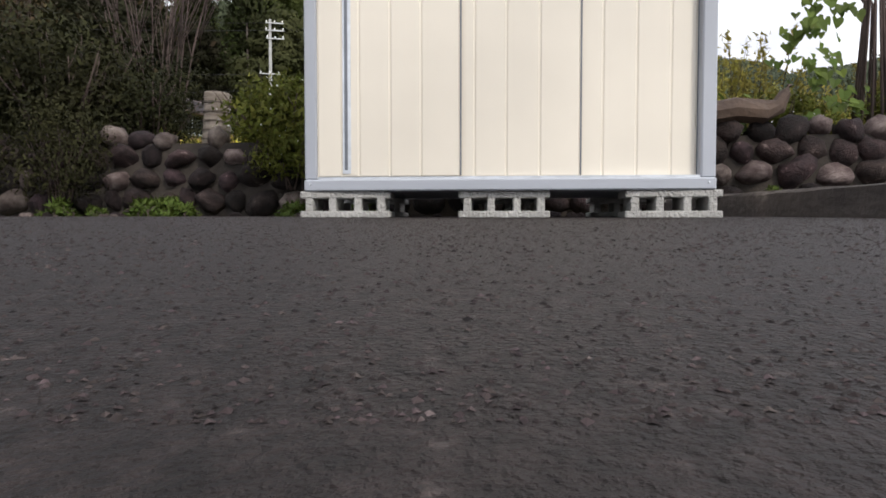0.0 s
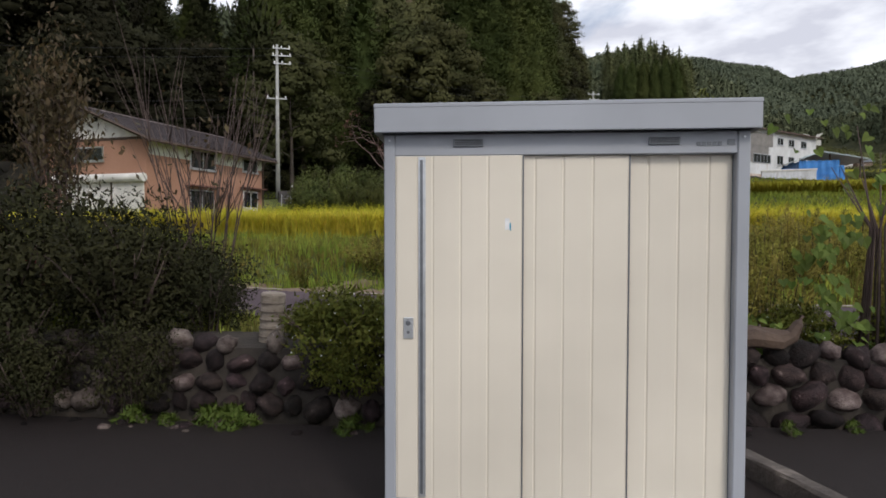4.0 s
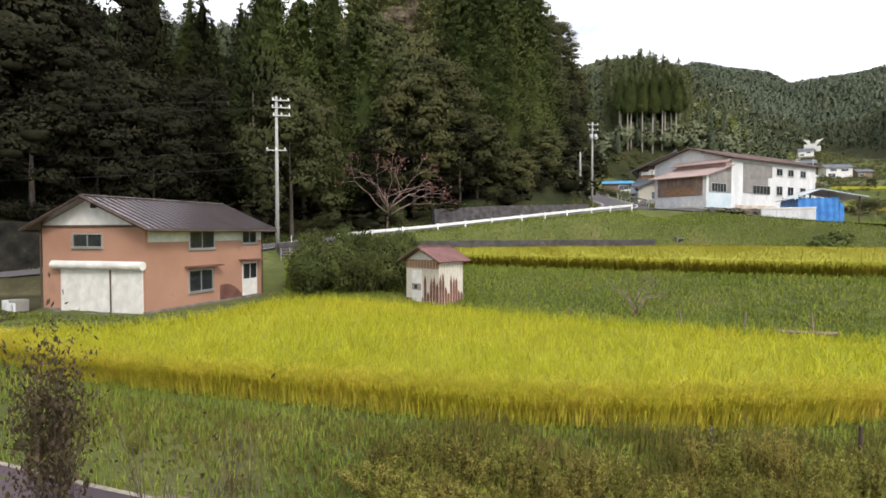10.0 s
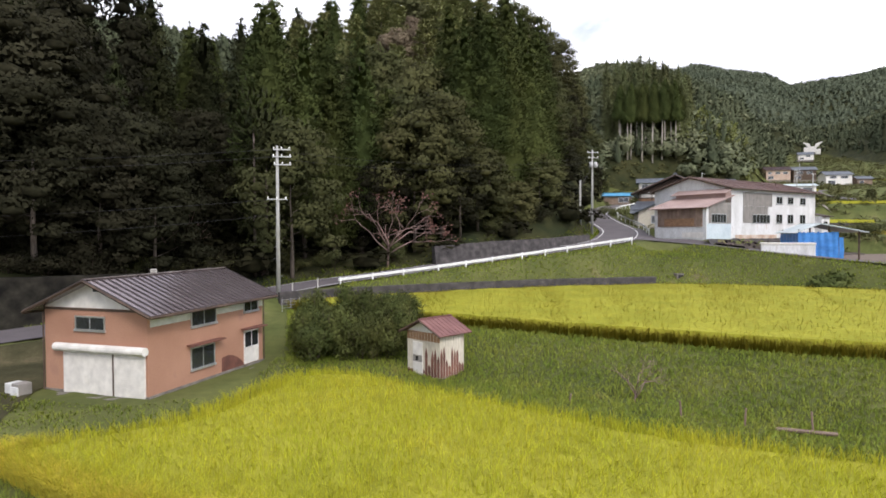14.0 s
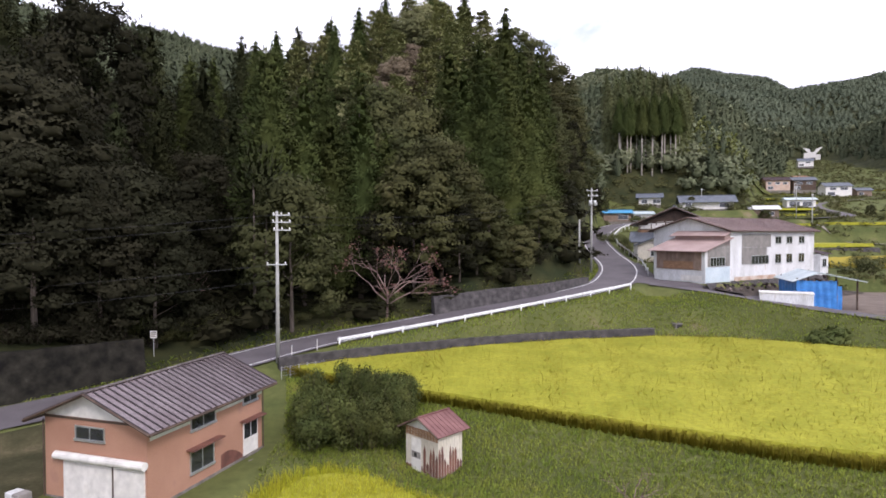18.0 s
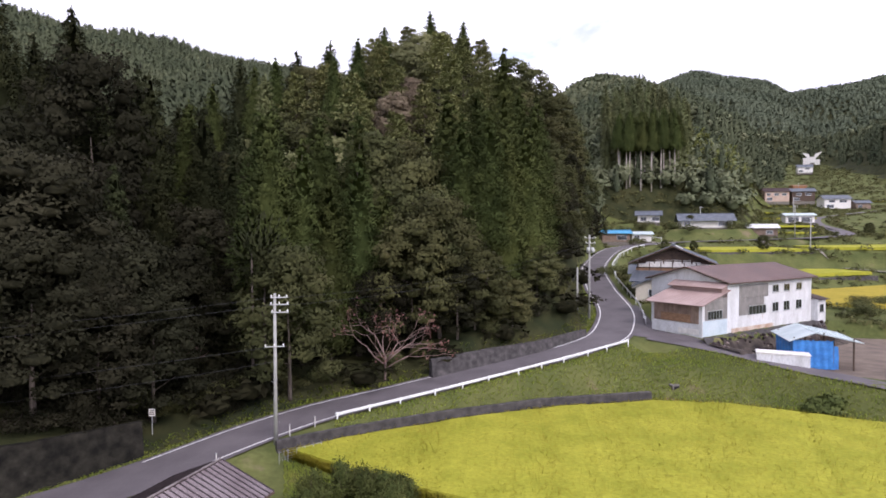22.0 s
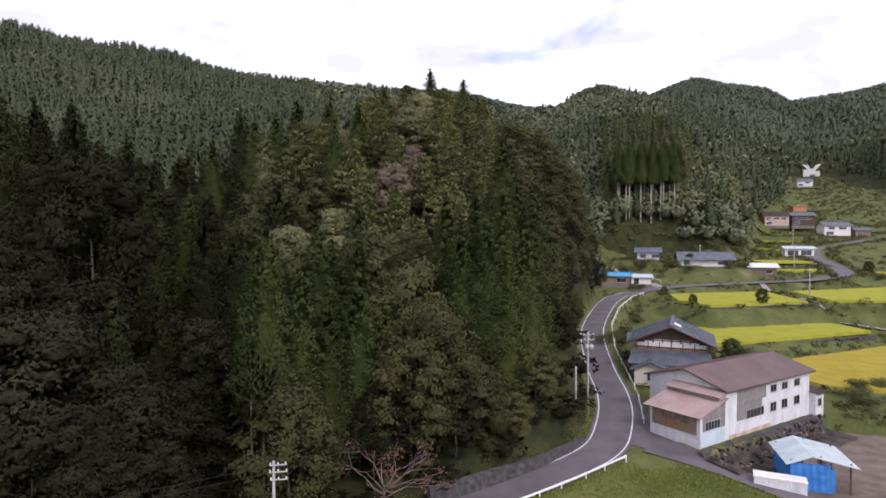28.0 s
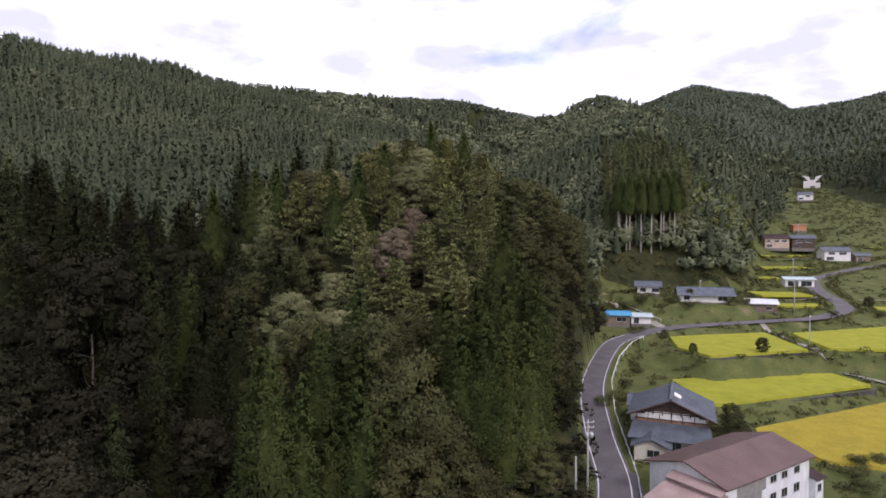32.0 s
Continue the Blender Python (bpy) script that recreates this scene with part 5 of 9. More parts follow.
def far_forest():
    """The woods past the near hill and the undergrowth below its trees, joined."""
    rng = np.random.default_rng(5)

    def cone(n, size):
        k = np.arange(n)
        t = 1 - (1 - (k + 0.5) / n) ** 0.6
        a = k * 2.39996
        rr = 0.22 * (1 - t) ** 0.85 * rng.uniform(0.7, 1.1, n) + 0.008
        out = np.stack([np.cos(a), np.sin(a), np.zeros(n)], 1)
        P = out * rr[:, None]
        P[:, 2] = 0.06 + 0.92 * t
        N = out + np.array([0, 0, 0.6]) + rng.normal(0, 0.2, (n, 3))
        v, f = fronds(P, out * 0.5 + rng.normal(0, 0.35, (n, 3)) + np.array([0, 0, 0.5]), N, size * rng.uniform(0.7, 1.3, n), size * 0.62)
        cv, cf = tube([(0, 0, 0), (0, 0, 0.25), (0, 0, 0.97)], [0.11, 0.14, 0.005], 5)
        cv = np.array(cv)
        return np.concatenate([v, cv]), [tuple(q) for q in f] + [tuple(i + len(v) for i in q) for q in cf[:-2]], np.concatenate([np.repeat(N, 3, 0), cv * np.array([1, 1, 0]) + np.array([0, 0, 0.02])])

    def head(n, size):
        q = unit(rng.normal(0, 1, (n, 3)))
        q[:, 2] = np.abs(q[:, 2]) * 0.95 - 0.2
        lump = 0.85 + 0.3 * np.sin(q[:, 0:1] * 5 + rng.uniform(0, 6)) * np.sin(q[:, 1:2] * 5 + rng.uniform(0, 6))
        P = q * np.array([0.4, 0.4, 0.45]) * lump * rng.uniform(0.88, 1.1, (n, 1)) + np.array([0, 0, 0.52])
        N = q + np.array([0, 0, 0.3]) + rng.normal(0, 0.25, (n, 3))
        v, f = fronds(P, np.cross(N, rng.normal(0, 1, (n, 3))) + N * 0.2, N + rng.normal(0, 0.3, (n, 3)), size * rng.uniform(0.7, 1.3, n), size * 0.8)
        cv, cf, cn = ball(np.array([0, 0, 0.42]), 0.2, 1.0, rng)
        return np.concatenate([v, cv]), [tuple(k) for k in f] + [tuple(i + len(v) for i in k) for k in cf], np.concatenate([np.repeat(N, 3, 0), cn])

    out = {k: ([], [], [], [0]) for k in range(4)}
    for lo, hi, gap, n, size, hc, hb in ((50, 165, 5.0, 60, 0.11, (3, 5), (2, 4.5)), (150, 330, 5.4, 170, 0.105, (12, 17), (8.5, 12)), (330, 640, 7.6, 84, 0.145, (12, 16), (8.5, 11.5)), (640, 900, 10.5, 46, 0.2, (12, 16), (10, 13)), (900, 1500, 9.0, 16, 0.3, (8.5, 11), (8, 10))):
        temps = [(cone(n, size), 1) for _ in range(3)] + [(head(n, size * 1.25), 0) for _ in range(4)]
        spots = []
        for y in np.arange(lo, hi, gap):
            x0, x1 = -0.77 * y - 10, 0.78 * y + 10
            k = int((x1 - x0) / gap)
            xx = np.linspace(x0, x1, k) + rng.uniform(-0.45, 0.45, k) * gap
            yy = y + rng.uniform(-0.45, 0.45, k) * gap
            z, w = land(xx, yy)
            keep = w > 0.8
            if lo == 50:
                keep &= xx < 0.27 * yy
            if lo == 150:
                keep &= (yy > 165) | (xx < -0.74 * yy) | (xx > 0.27 * yy)
            spots += list(zip(xx[keep], yy[keep], z[keep]))
        S = np.array(spots)
        S = S[seen_from_above(S)]
        patch = np.sin(S[:, 0] * 0.02 + 2) + np.sin(S[:, 1] * 0.017 + S[:, 0] * 0.008)
        west = S[:, 0] / S[:, 1] < -0.22
        con = (lo > 50) & (rng.uniform(0, 1, len(S)) < np.where(west | ((S[:, 0] / S[:, 1] > 0.36) & (S[:, 1] > 330)), 0.9, np.where(patch > 0.1, 0.75, 0.2)))
        idx = np.where(con, rng.integers(0, 3, len(S)), rng.integers(3, 7, len(S)))
        for k, ((v, f, nn), c) in enumerate(temps):
            s = S[idx == k]
            if not len(s):
                continue
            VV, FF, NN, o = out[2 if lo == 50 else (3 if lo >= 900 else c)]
            quad = np.array([q if len(q) == 4 else (*q, -1) for q in f], int)
            h = rng.uniform(*(hc if c else hb), len(s))
            wd = np.maximum(h * (0.95 if c else 1.1), gap * ((1.7 if lo >= 900 else 1.1) if c else 1.4)) * rng.uniform(0.85, 1.15, len(s))
            a = rng.uniform(0, 6.28, len(s))
            ca, sn = np.cos(a)[:, None], np.sin(a)[:, None]
            VV.append(np.stack([(v[None, :, 0] * ca - v[None, :, 1] * sn) * wd[:, None] + s[:, 0, None], (v[None, :, 0] * sn + v[None, :, 1] * ca) * wd[:, None] + s[:, 1, None], v[None, :, 2] * h[:, None] + s[:, 2, None] - 0.5], 2).reshape(-1, 3))
            NN.append(np.stack([nn[None, :, 0] * ca - nn[None, :, 1] * sn, nn[None, :, 0] * sn + nn[None, :, 1] * ca, np.broadcast_to(nn[None, :, 2], (len(s), len(nn)))], 2).reshape(-1, 3))
            g = (quad[None] + (np.arange(len(s)) * len(v))[:, None, None]).reshape(-1, 4)
            neg = np.tile(quad[:, 3] < 0, len(s))
            FF += [tuple(q) for q in (g[~neg] + o[0]).tolist()] + [tuple(q[:3]) for q in (g[neg] + o[0]).tolist()]
            o[0] += len(s) * len(v)
    for c, nm, mat, lab in ((2, "forest_undergrowth", "undergrowth", "leafy undergrowth below the hill's trees, gap shade in its colour"), (3, "distant_woods", "hazywood", "woods at the valley head, pale with haze in their colour"), (1, "far_cedar_woods", "farcedar", "dense dark cedar plantation on distant hills"), (0, "far_broadleaf_woods", "farwood", "mixed olive broadleaf woods on distant hills")):
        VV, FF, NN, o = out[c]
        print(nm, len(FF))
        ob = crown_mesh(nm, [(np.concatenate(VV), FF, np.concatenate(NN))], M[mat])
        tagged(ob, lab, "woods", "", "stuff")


far_forest()

# ---- buildings ----
def gable_prism(name, mat, parent, x0, x1, y0, y1, z, rise, axis="y", label=""):
    """The wall triangle under a ridge that runs along axis, as a solid between the wall planes."""
    bm = bmesh.new()
    if axis == "y":
        a = [(x0, y0, z), (x1, y0, z), ((x0 + x1) / 2, y0, z + rise)]
        b = [(x0, y1, z), (x1, y1, z), ((x0 + x1) / 2, y1, z + rise)]
    else:
        a = [(x0, y0, z), (x0, y1, z), (x0, (y0 + y1) / 2, z + rise)]
        b = [(x1, y0, z), (x1, y1, z), (x1, (y0 + y1) / 2, z + rise)]
    A, B = [bm.verts.new(p) for p in a], [bm.verts.new(p) for p in b]
    bm.faces.new(A), bm.faces.new(B[::-1])
    for i in range(3):
        bm.faces.new((A[i], B[i], B[(i + 1) % 3], A[(i + 1) % 3]))
    bmesh.ops.recalc_face_normals(bm, faces=bm.faces)
    return part(name, bm, mat, parent, label)


def slab(name, mat, parent, p0, p1, p2, p3, thick=0.06, label=""):
    """A roof plane through four corners (eave, eave, ridge, ridge), with thickness below."""
    bm = bmesh.new()
    P = [Vector(p) for p in (p0, p1, p2, p3)]
    n = (P[1] - P[0]).cross(P[3] - P[0]).normalized()
    n = n if n.z > 0 else -n
    top, low = [bm.verts.new(p) for p in P], [bm.verts.new(p - n * thick) for p in P]
    bm.faces.new(top), bm.faces.new(low[::-1])
    for i in range(4):
        bm.faces.new((top[i], low[i], low[(i + 1) % 4], top[(i + 1) % 4]))
    bmesh.ops.recalc_face_normals(bm, faces=bm.faces)
    return part(name, bm, mat, parent, label)


def battens(parent, mat, p0, p1, p2, p3, n, name="seam", r=0.025):
    """Standing seams of a roof plane, from eave p0..p1 up to ridge p3..p2."""
    for k in range(n + 1):
        t = k / n
        a, b = Vector(p0).lerp(Vector(p1), t), Vector(p3).lerp(Vector(p2), t)
        v, f = tube([a + Vector((0, 0, 0.012)), b + Vector((0, 0, 0.012))], [r, r], 4)
        link_mesh(name, v, f, mat, parent)


def window_unit(parent, x0, x1, z0, z1, y, panes=2, frame_mat=None, glass=None, axis="x", sill=True, face=-1, name="window"):
    """A framed window set on a wall face; axis x: wall faces -y (face=-1), axis y: wall faces +x (face=1)."""
    fm, gm = frame_mat or M["alu"], glass or M["glass"]

    def bb(nm, mat, par, a0, a1, d0, d1, c0, c1):
        if axis == "x":
            return bx(nm, mat, par, a0, a1, y + face * d1 if face > 0 else y - d1, y + face * d0 if face > 0 else y - d0, c0, c1)
        return bx(nm, mat, par, y + d0, y + d1, a0, a1, c0, c1)

    w = bb(name, fm, parent, x0, x1, -0.04, 0.015, z0, z1)
    t = 0.05
    n = panes
    for k in range(n):
        a, b = x0 + t + (x1 - x0 - 2 * t) * k / n + 0.015 * (k > 0), x0 + t + (x1 - x0 - 2 * t) * (k + 1) / n - 0.015 * (k < n - 1)
        bb("pane", gm, w, a, b, 0.01, 0.02, z0 + t, z1 - t)
    bb("frame", fm, w, x0 - 0.02, x0 + t, 0.005, 0.045, z0 - 0.02, z1 + 0.02)
    bb("frame", fm, w, x1 - t, x1 + 0.02, 0.005, 0.045, z0 - 0.02, z1 + 0.02)
    bb("frame", fm, w, x0, x1, 0.005, 0.045, z1 - t, z1 + 0.02)
    for k in range(1, n):
        c = x0 + t + (x1 - x0 - 2 * t) * k / n
        bb("mullion", fm, w, c - 0.02, c + 0.02, 0.005, 0.04, z0 + t, z1 - t)
    if sill:
        bb("sill", fm, w, x0 - 0.05, x1 + 0.05, 0.005, 0.09, z0 - 0.06, z0 + t)
    return w


def build_house():
    W, D, H, A = 5.84, 8.5, 3.95, 5.3
    h = empty("farm_house", pose(-13.1, 25.95, 1.6, 0, 0, -17.4), "two-storey salmon rendered house with brown steel roof and white garage door", "house")
    s = M["salmon"]
    bx("foundation", M["concrete"], h, -W - 0.04, 0.1, -0.04, D + 0.04, -0.6, 0.22)
    bx("wall", s, h, -W, 0, 0, D, 0.2, 3.98)
    for x0, x1 in ((-W - 0.012, -W + 0.01), (-0.01, 0.012)):
        bx("upper_band", M["white_green"], h, x0, x1, 0.15, D + 0.004, 3.22, 3.97, label="pale band under the eaves")
    gable_prism("gable", M["white"], h, -W, 0, 0.0, D, 3.98, 1.22)
    bx("belt", M["wood_dark"], h, -W - 0.02, 0.02, -0.03, -0.001, 3.86, 3.97)
    bx("gable_vent", M["dark"], h, -W / 2 - 0.05, -W / 2 + 0.3, -0.02, 0.05, 4.72, 4.92)
    # roof
    ov = 0.55
    e, hi = 3.86, 5.28
    L = [(-W - 0.65, -ov, e - 0.05), (-W - 0.65, D + ov, e - 0.05), (-W / 2, D + ov, hi), (-W / 2, -ov, hi)]
    R = [(0.65, -ov, e - 0.05), (0.65, D + ov, e - 0.05), (-W / 2, D + ov, hi), (-W / 2, -ov, hi)]
    for q in (L, R):
        r = slab("roof_plane", M["roof_gloss"], h, *q, 0.09)
        battens(r, M["roof_black"], q[0], q[1], q[2], q[3], 24, "seam", 0.036)
    bx("ridge_cap", M["roof_seam"], h, -W / 2 - 0.08, -W / 2 + 0.08, -ov, D + ov, hi, hi + 0.05)
    for q in (L, R):
        v, f = tube([Vector(q[0]) + Vector((0, -0.02, -0.06)), Vector(q[3]) + Vector((0, -0.02, -0.06))], [0.075, 0.075], 4)
        link_mesh("barge_board", v, f, M["wood_dark"], h)
        v, f = tube([Vector(q[0]) + Vector((0, 0, -0.09)), Vector(q[1]) + Vector((0, 0, -0.09))], [0.06, 0.06], 6)
        link_mesh("gutter", v, f, M["wood_dark"], h)
    for x, y in ((-W - 0.04, -0.06), (0.05, D + 0.05)):
        v, f = tube([(x, y, 0.1), (x, y, 3.75)], [0.035, 0.035], 6)
        link_mesh("downpipe", v, f, M["wood_dark"], h)
    # front: shutter box and two shutters
    g = bx("garage_door", M["white"], h, -4.72, -0.12, -0.05, 0.02, 0.12, 2.02, label="white roll-up garage door of two leaves")
    for k in range(19):
        bx("slat", M["white"], g, -4.68, -1.92, -0.062, -0.045, 0.15 + 0.097 * k, 0.235 + 0.097 * k)
        bx("slat", M["white"], g, -1.8, -0.16, -0.062, -0.045, 0.15 + 0.097 * k, 0.235 + 0.097 * k)
    bx("mullion", M["wood_dark"], g, -1.9, -1.82, -0.07, -0.04, 0.1, 2.02)
    v, f = tube([(-5.05, -0.16, 2.2), (0.02, -0.16, 2.2)], [0.19, 0.19], 12)
    link_mesh("shutter_box", v, f, M["white"], h)
    bx("doorstep", M["concrete"], h, -5.0, 0.0, -0.5, 0.0, -0.3, 0.1)
    window_unit(h, -4.0, -2.32, 2.98, 3.6, 0, 2)
    # long side
    for y0, y1, z0, z1 in ((2.7, 4.5, 2.85, 3.75), (6.75, 8.05, 3.05, 3.75), (2.65, 4.35, 0.8, 1.85)):
        window_unit(h, y0, y1, z0, z1, 0, 2, axis="y")
    bx("window_hood", M["rust_sheet"], h, 0, 0.42, 2.4, 4.75, 1.98, 2.05, label="small rusty awning")
    bx("door_hood", M["rust_sheet"], h, 0, 0.45, 6.5, 8.35, 2.14, 2.2, label="small rusty awning")
    d = bx("side_door", M["white"], h, 0, 0.04, 6.75, 8.05, 0.25, 2.05, label="pale aluminium sliding door with glass upper half")
    for a in (6.82, 7.44):
        bx("pane", M["glass"], d, 0.04, 0.05, a, a + 0.54, 1.15, 1.95)
    # faded patch of newer render
    bm = bmesh.new()
    arc = [(0.006, 4.9 + 1.9 * k / 10, 0.25 + 0.75 * math.sin(math.pi * min(1, 0.35 + 0.65 * k / 10)) ** 0.8 * (1 if k < 10 else 0.3)) for k in range(11)]
    vs = [bm.verts.new((0.006, 4.9, 0.22))] + [bm.verts.new(p) for p in arc] + [bm.verts.new((0.006, 6.8, 0.22))]
    bm.faces.new(vs)
    part("mud_patch", bm, M["rust_sheet"], h, "dark reddish splash stain low on the wall")
    bx("stone_step", M["concrete"], h, 0.05, 0.5, 1.0, 7.0, -0.35, 0.08)
    # junk beside the garage
    j = empty("scrap_box", pose(-19.35, 26.9, lz(-19.35, 26.9), 0, 0, -25), "battered white and grey boxes beside the garage", "box")
    bx("box_body", M["dirty_white"], j, -0.6, -0.05, -0.3, 0.3, 0, 0.5, 0.02)
    bx("box_body", M["grey_sheet"], j, 0, 0.5, -0.35, 0.25, 0, 0.55, 0.02)
    bx("lid", M["dirty_white"], j, 0.02, 0.56, -0.42, -0.36, 0, 0.42, 0.01)


M["roof_gloss"] = paint("glossy_brown_roof", (0.19, 0.145, 0.145), (0.27, 0.22, 0.22), 0.5, 0.24, 0.8, 0.03, 5, c=(0.15, 0.11, 0.11), spec=0.5)
M["roof_black"] = paint("black_roof_battens", (0.02, 0.014, 0.015), (0.034, 0.025, 0.026), 1.5, 0.45, 0, 0, 12, spec=0.3)
M["white_green"] = paint("pale_green_paint", (0.5, 0.53, 0.47), (0.58, 0.6, 0.54), 0.8, 0.7, 0, 0, 3)
build_house()


def build_hut():
    W, D, H = 2.36, 1.75, 2.5
    h = empty("pump_hut", pose(-0.5, 29.9, 1.5, 0, 0, -43.7), "small rusty sheet-metal hut with red gable roof beside the paddy", "hut")
    bx("base", M["concrete"], h, -W - 0.03, 0.03, -0.03, D + 0.03, -0.4, 0.12)
    bx("wall", M["cream_sheet"], h, -W, 0, 0, D, 0.1, 2.32)
    gable_prism("gable", M["dirty_white"], h, -W, 0, 0, D, 2.32, 0.62)
    bx("gable_board", M["wood"], h, -W - 0.01, 0.01, -0.015, 0.0, 1.9, 2.34, label="bare plywood strip")
    rng = np.random.default_rng(6)
    # sheets: rust has eaten up from the ground to uneven heights
    for side in ("front", "right"):
        n = 11 if side == "front" else 9
        L = W if side == "front" else D
        for k in range(n):
            a, b = L * k / n, L * (k + 1) / n
            top = (0.25 + 0.2 * rng.uniform() if (side == "front" and k < n * 0.5) else 0.55 + rng.uniform(0, 1.0))
            bm = bmesh.new()
            m0, m1 = a + 0.01, b - 0.01
            pts = [(m0, 0.1), (m1, 0.1), (m1, top * rng.uniform(0.75, 1.0)), ((m0 + m1) / 2, top * 1.12), (m0, top * rng.uniform(0.7, 1.0))]
            def put(u, z, o):
                return (-W + u, -o, z) if side == "front" else (o, u, z)
            A, B = [bm.verts.new(put(u, z, 0.012)) for u, z in pts], [bm.verts.new(put(u, z, 0.001)) for u, z in pts]
            bm.faces.new(A if side == "front" else A), bm.faces.new(B[::-1])
            for i in range(5):
                bm.faces.new((A[i], B[i], B[(i + 1) % 5], A[(i + 1) % 5]))
            bmesh.ops.recalc_face_normals(bm, faces=bm.faces)
            part("rust_sheet", bm, M["rust_sheet"], h)
            v, f = tube([put(b, 0.1, 0.012), put(b, 2.3, 0.012)], [0.012, 0.012], 4)
            link_mesh("sheet_rib", v, f, M["cream_sheet"], h)
    d = bx("door", M["white"], h, -W + 0.45, -W + 1.15, -0.045, -0.004, 0.12, 1.8, label="white hut door with a dark hatch")
    bx("hatch", M["grey_sheet"], d, -W + 0.47, -W + 1.13, -0.055, -0.04, 0.78, 1.12)
    bx("hole", M["dark"], d, -W + 0.66, -W + 0.86, -0.06, -0.05, 0.84, 1.06)
    ov, e, hi = 0.3, 2.28, 3.0
    for sx, x0 in ((-1, -W - 0.32), (1, 0.32)):
        q = [(x0, -ov, e), (x0, D + ov, e), (-W / 2, D + ov, hi), (-W / 2, -ov, hi)]
        r = slab("roof_plane", M["roof_red"], h, *q, 0.05)
        battens(r, M["roof_red"], q[0], q[1], q[2], q[3], 8, "seam", 0.016)
        v, f = tube([Vector(q[0]) + Vector((0, -0.01, -0.05)), Vector(q[3]) + Vector((0, -0.01, -0.05))], [0.05, 0.05], 4)
        link_mesh("barge_board", v, f, M["wood_dark"], h)
    bx("ridge_cap", M["roof_red"], h, -W / 2 - 0.06, -W / 2 + 0.06, -ov, D + ov, hi - 0.01, hi + 0.04)


M["cream_sheet"] = paint("cream_sheet", (0.5, 0.46, 0.38), (0.62, 0.58, 0.5), 0.9, 0.6, 0, 0.1, 12, c=(0.4, 0.32, 0.26), stretch=(1, 1, 0.4))
build_hut()


def build_factory():
    # long white building, gable to the road, lean-to in front of the gable
    W, D, L = 6.6, 20.4, 5.1
    f = empty("factory_building", pose(30.2, 70.8, 8.0, 0, 0, -56.3), "weathered white two-storey workshop with brown roof and pink lean-to", "workshop")
    w = M["dirty_white"]
    WB = 11.0  # width of the main part
    bx("wall", w, f, -WB, 0, L, L + D, -0.3, 6.3)
    gable_prism("gable", w, f, -WB, 0, L, L + D, 6.3, 1.55)
    e, hi, o = 6.25, 7.95, 0.5
    for x0 in (-WB - 0.6, 0.6):
        q = [(x0, L - o, e - 0.06), (x0, L + D + o, e - 0.06), (-WB / 2, L + D + o, hi), (-WB / 2, L - o, hi)]
        r = slab("roof_plane", M["roof_factory"], f, *q, 0.12)
        battens(r, M["roof_factory"], q[0], q[1], q[2], q[3], 34, "seam", 0.03)
        v, ff = tube([Vector(q[0]) + Vector((0, 0, -0.1)), Vector(q[1]) + Vector((0, 0, -0.1))], [0.08, 0.08], 5)
        link_mesh("gutter", v, ff, M["wood_dark"], f)
        v, ff = tube([Vector(q[0]) + Vector((0, -0.03, -0.08)), Vector(q[3]) + Vector((0, -0.03, -0.08))], [0.1, 0.1], 4)
        link_mesh("barge_board", v, ff, M["wood_dark"], f)
    # lean-to
    LW = W + 0.4
    bx("lean_to_wall", w, f, -LW, 0, 0, L, -0.3, 3.9)
    q = [(-LW - 0.55, -0.7, 3.75), (0.45, -0.7, 3.75), (0.45, L + 0.02, 5.35), (-LW - 0.55, L + 0.02, 5.35)]
    r = slab("lean_to_roof", M["roof_pink"], f, *q, 0.1, "faded pink sheet roof")
    battens(r, M["roof_pink"], q[0], q[1], q[2], q[3], 14, "seam", 0.025)
    q2 = [(-LW - 0.4, L - 1.6, 5.55), (0.35, L - 1.6, 5.55), (0.35, L + 0.05, 6.2), (-LW - 0.4, L + 0.05, 6.2)]
    slab("upper_lean_to_roof", M["roof_pink"], f, *q2, 0.09)
    bx("upper_wall", M["roof_pink"], f, -LW + 0.2, 0, L - 1.2, L, 4.4, 5.7)
    # side triangle of the lean-to
    bm = bmesh.new()
    a = [(-0.06, 0, 3.85), (-0.06, L, 3.85), (-0.06, L, 5.4)]
    A, B = [bm.verts.new(p) for p in a], [bm.verts.new((0.0, p[1], p[2])) for p in a]
    bm.faces.new(A), bm.faces.new(B[::-1])
    for i in range(3):
        bm.faces.new((A[i], B[i], B[(i + 1) % 3], A[(i + 1) % 3]))
    bmesh.ops.recalc_face_normals(bm, faces=bm.faces)
    part("side_gable", bm, M["grey_sheet"], f)
    # front screen of boards with a low shutter
    sc = bx("board_screen", M["wood_grey"], f, -LW + 0.35, -0.45, -0.05, 0.0, 1.5, 3.75, label="screen of weathered brown boards")
    for k in range(22):
        x = -LW + 0.4 + (LW - 0.9) * k / 22
        bx("board", M["wood_grey"], sc, x, x + 0.22, -0.075, -0.045, 1.52, 3.74)
    bx("low_shutter", M["wood"], sc, -LW + 1.4, -1.5, -0.11, -0.07, 1.55, 2.5)
    bx("plinth_panel", M["white"], f, -3.2, -0.4, -0.03, 0.0, 0.2, 0.85)
    # long side: sheet-clad bays, rows of windows
    def bay(y0, y1, z0, z1, ribs, label="grey corrugated cladding"):
        b = bx("cladding", M["grey_sheet"], f, 0, 0.06, y0, y1, z0, z1, label=label)
        for k in range(ribs):
            y = y0 + (y1 - y0) * (k + 0.3) / ribs
            bx("rib", M["grey_sheet"], b, 0.06, 0.085, y, y + (y1 - y0) / ribs * 0.35, z0, z1)
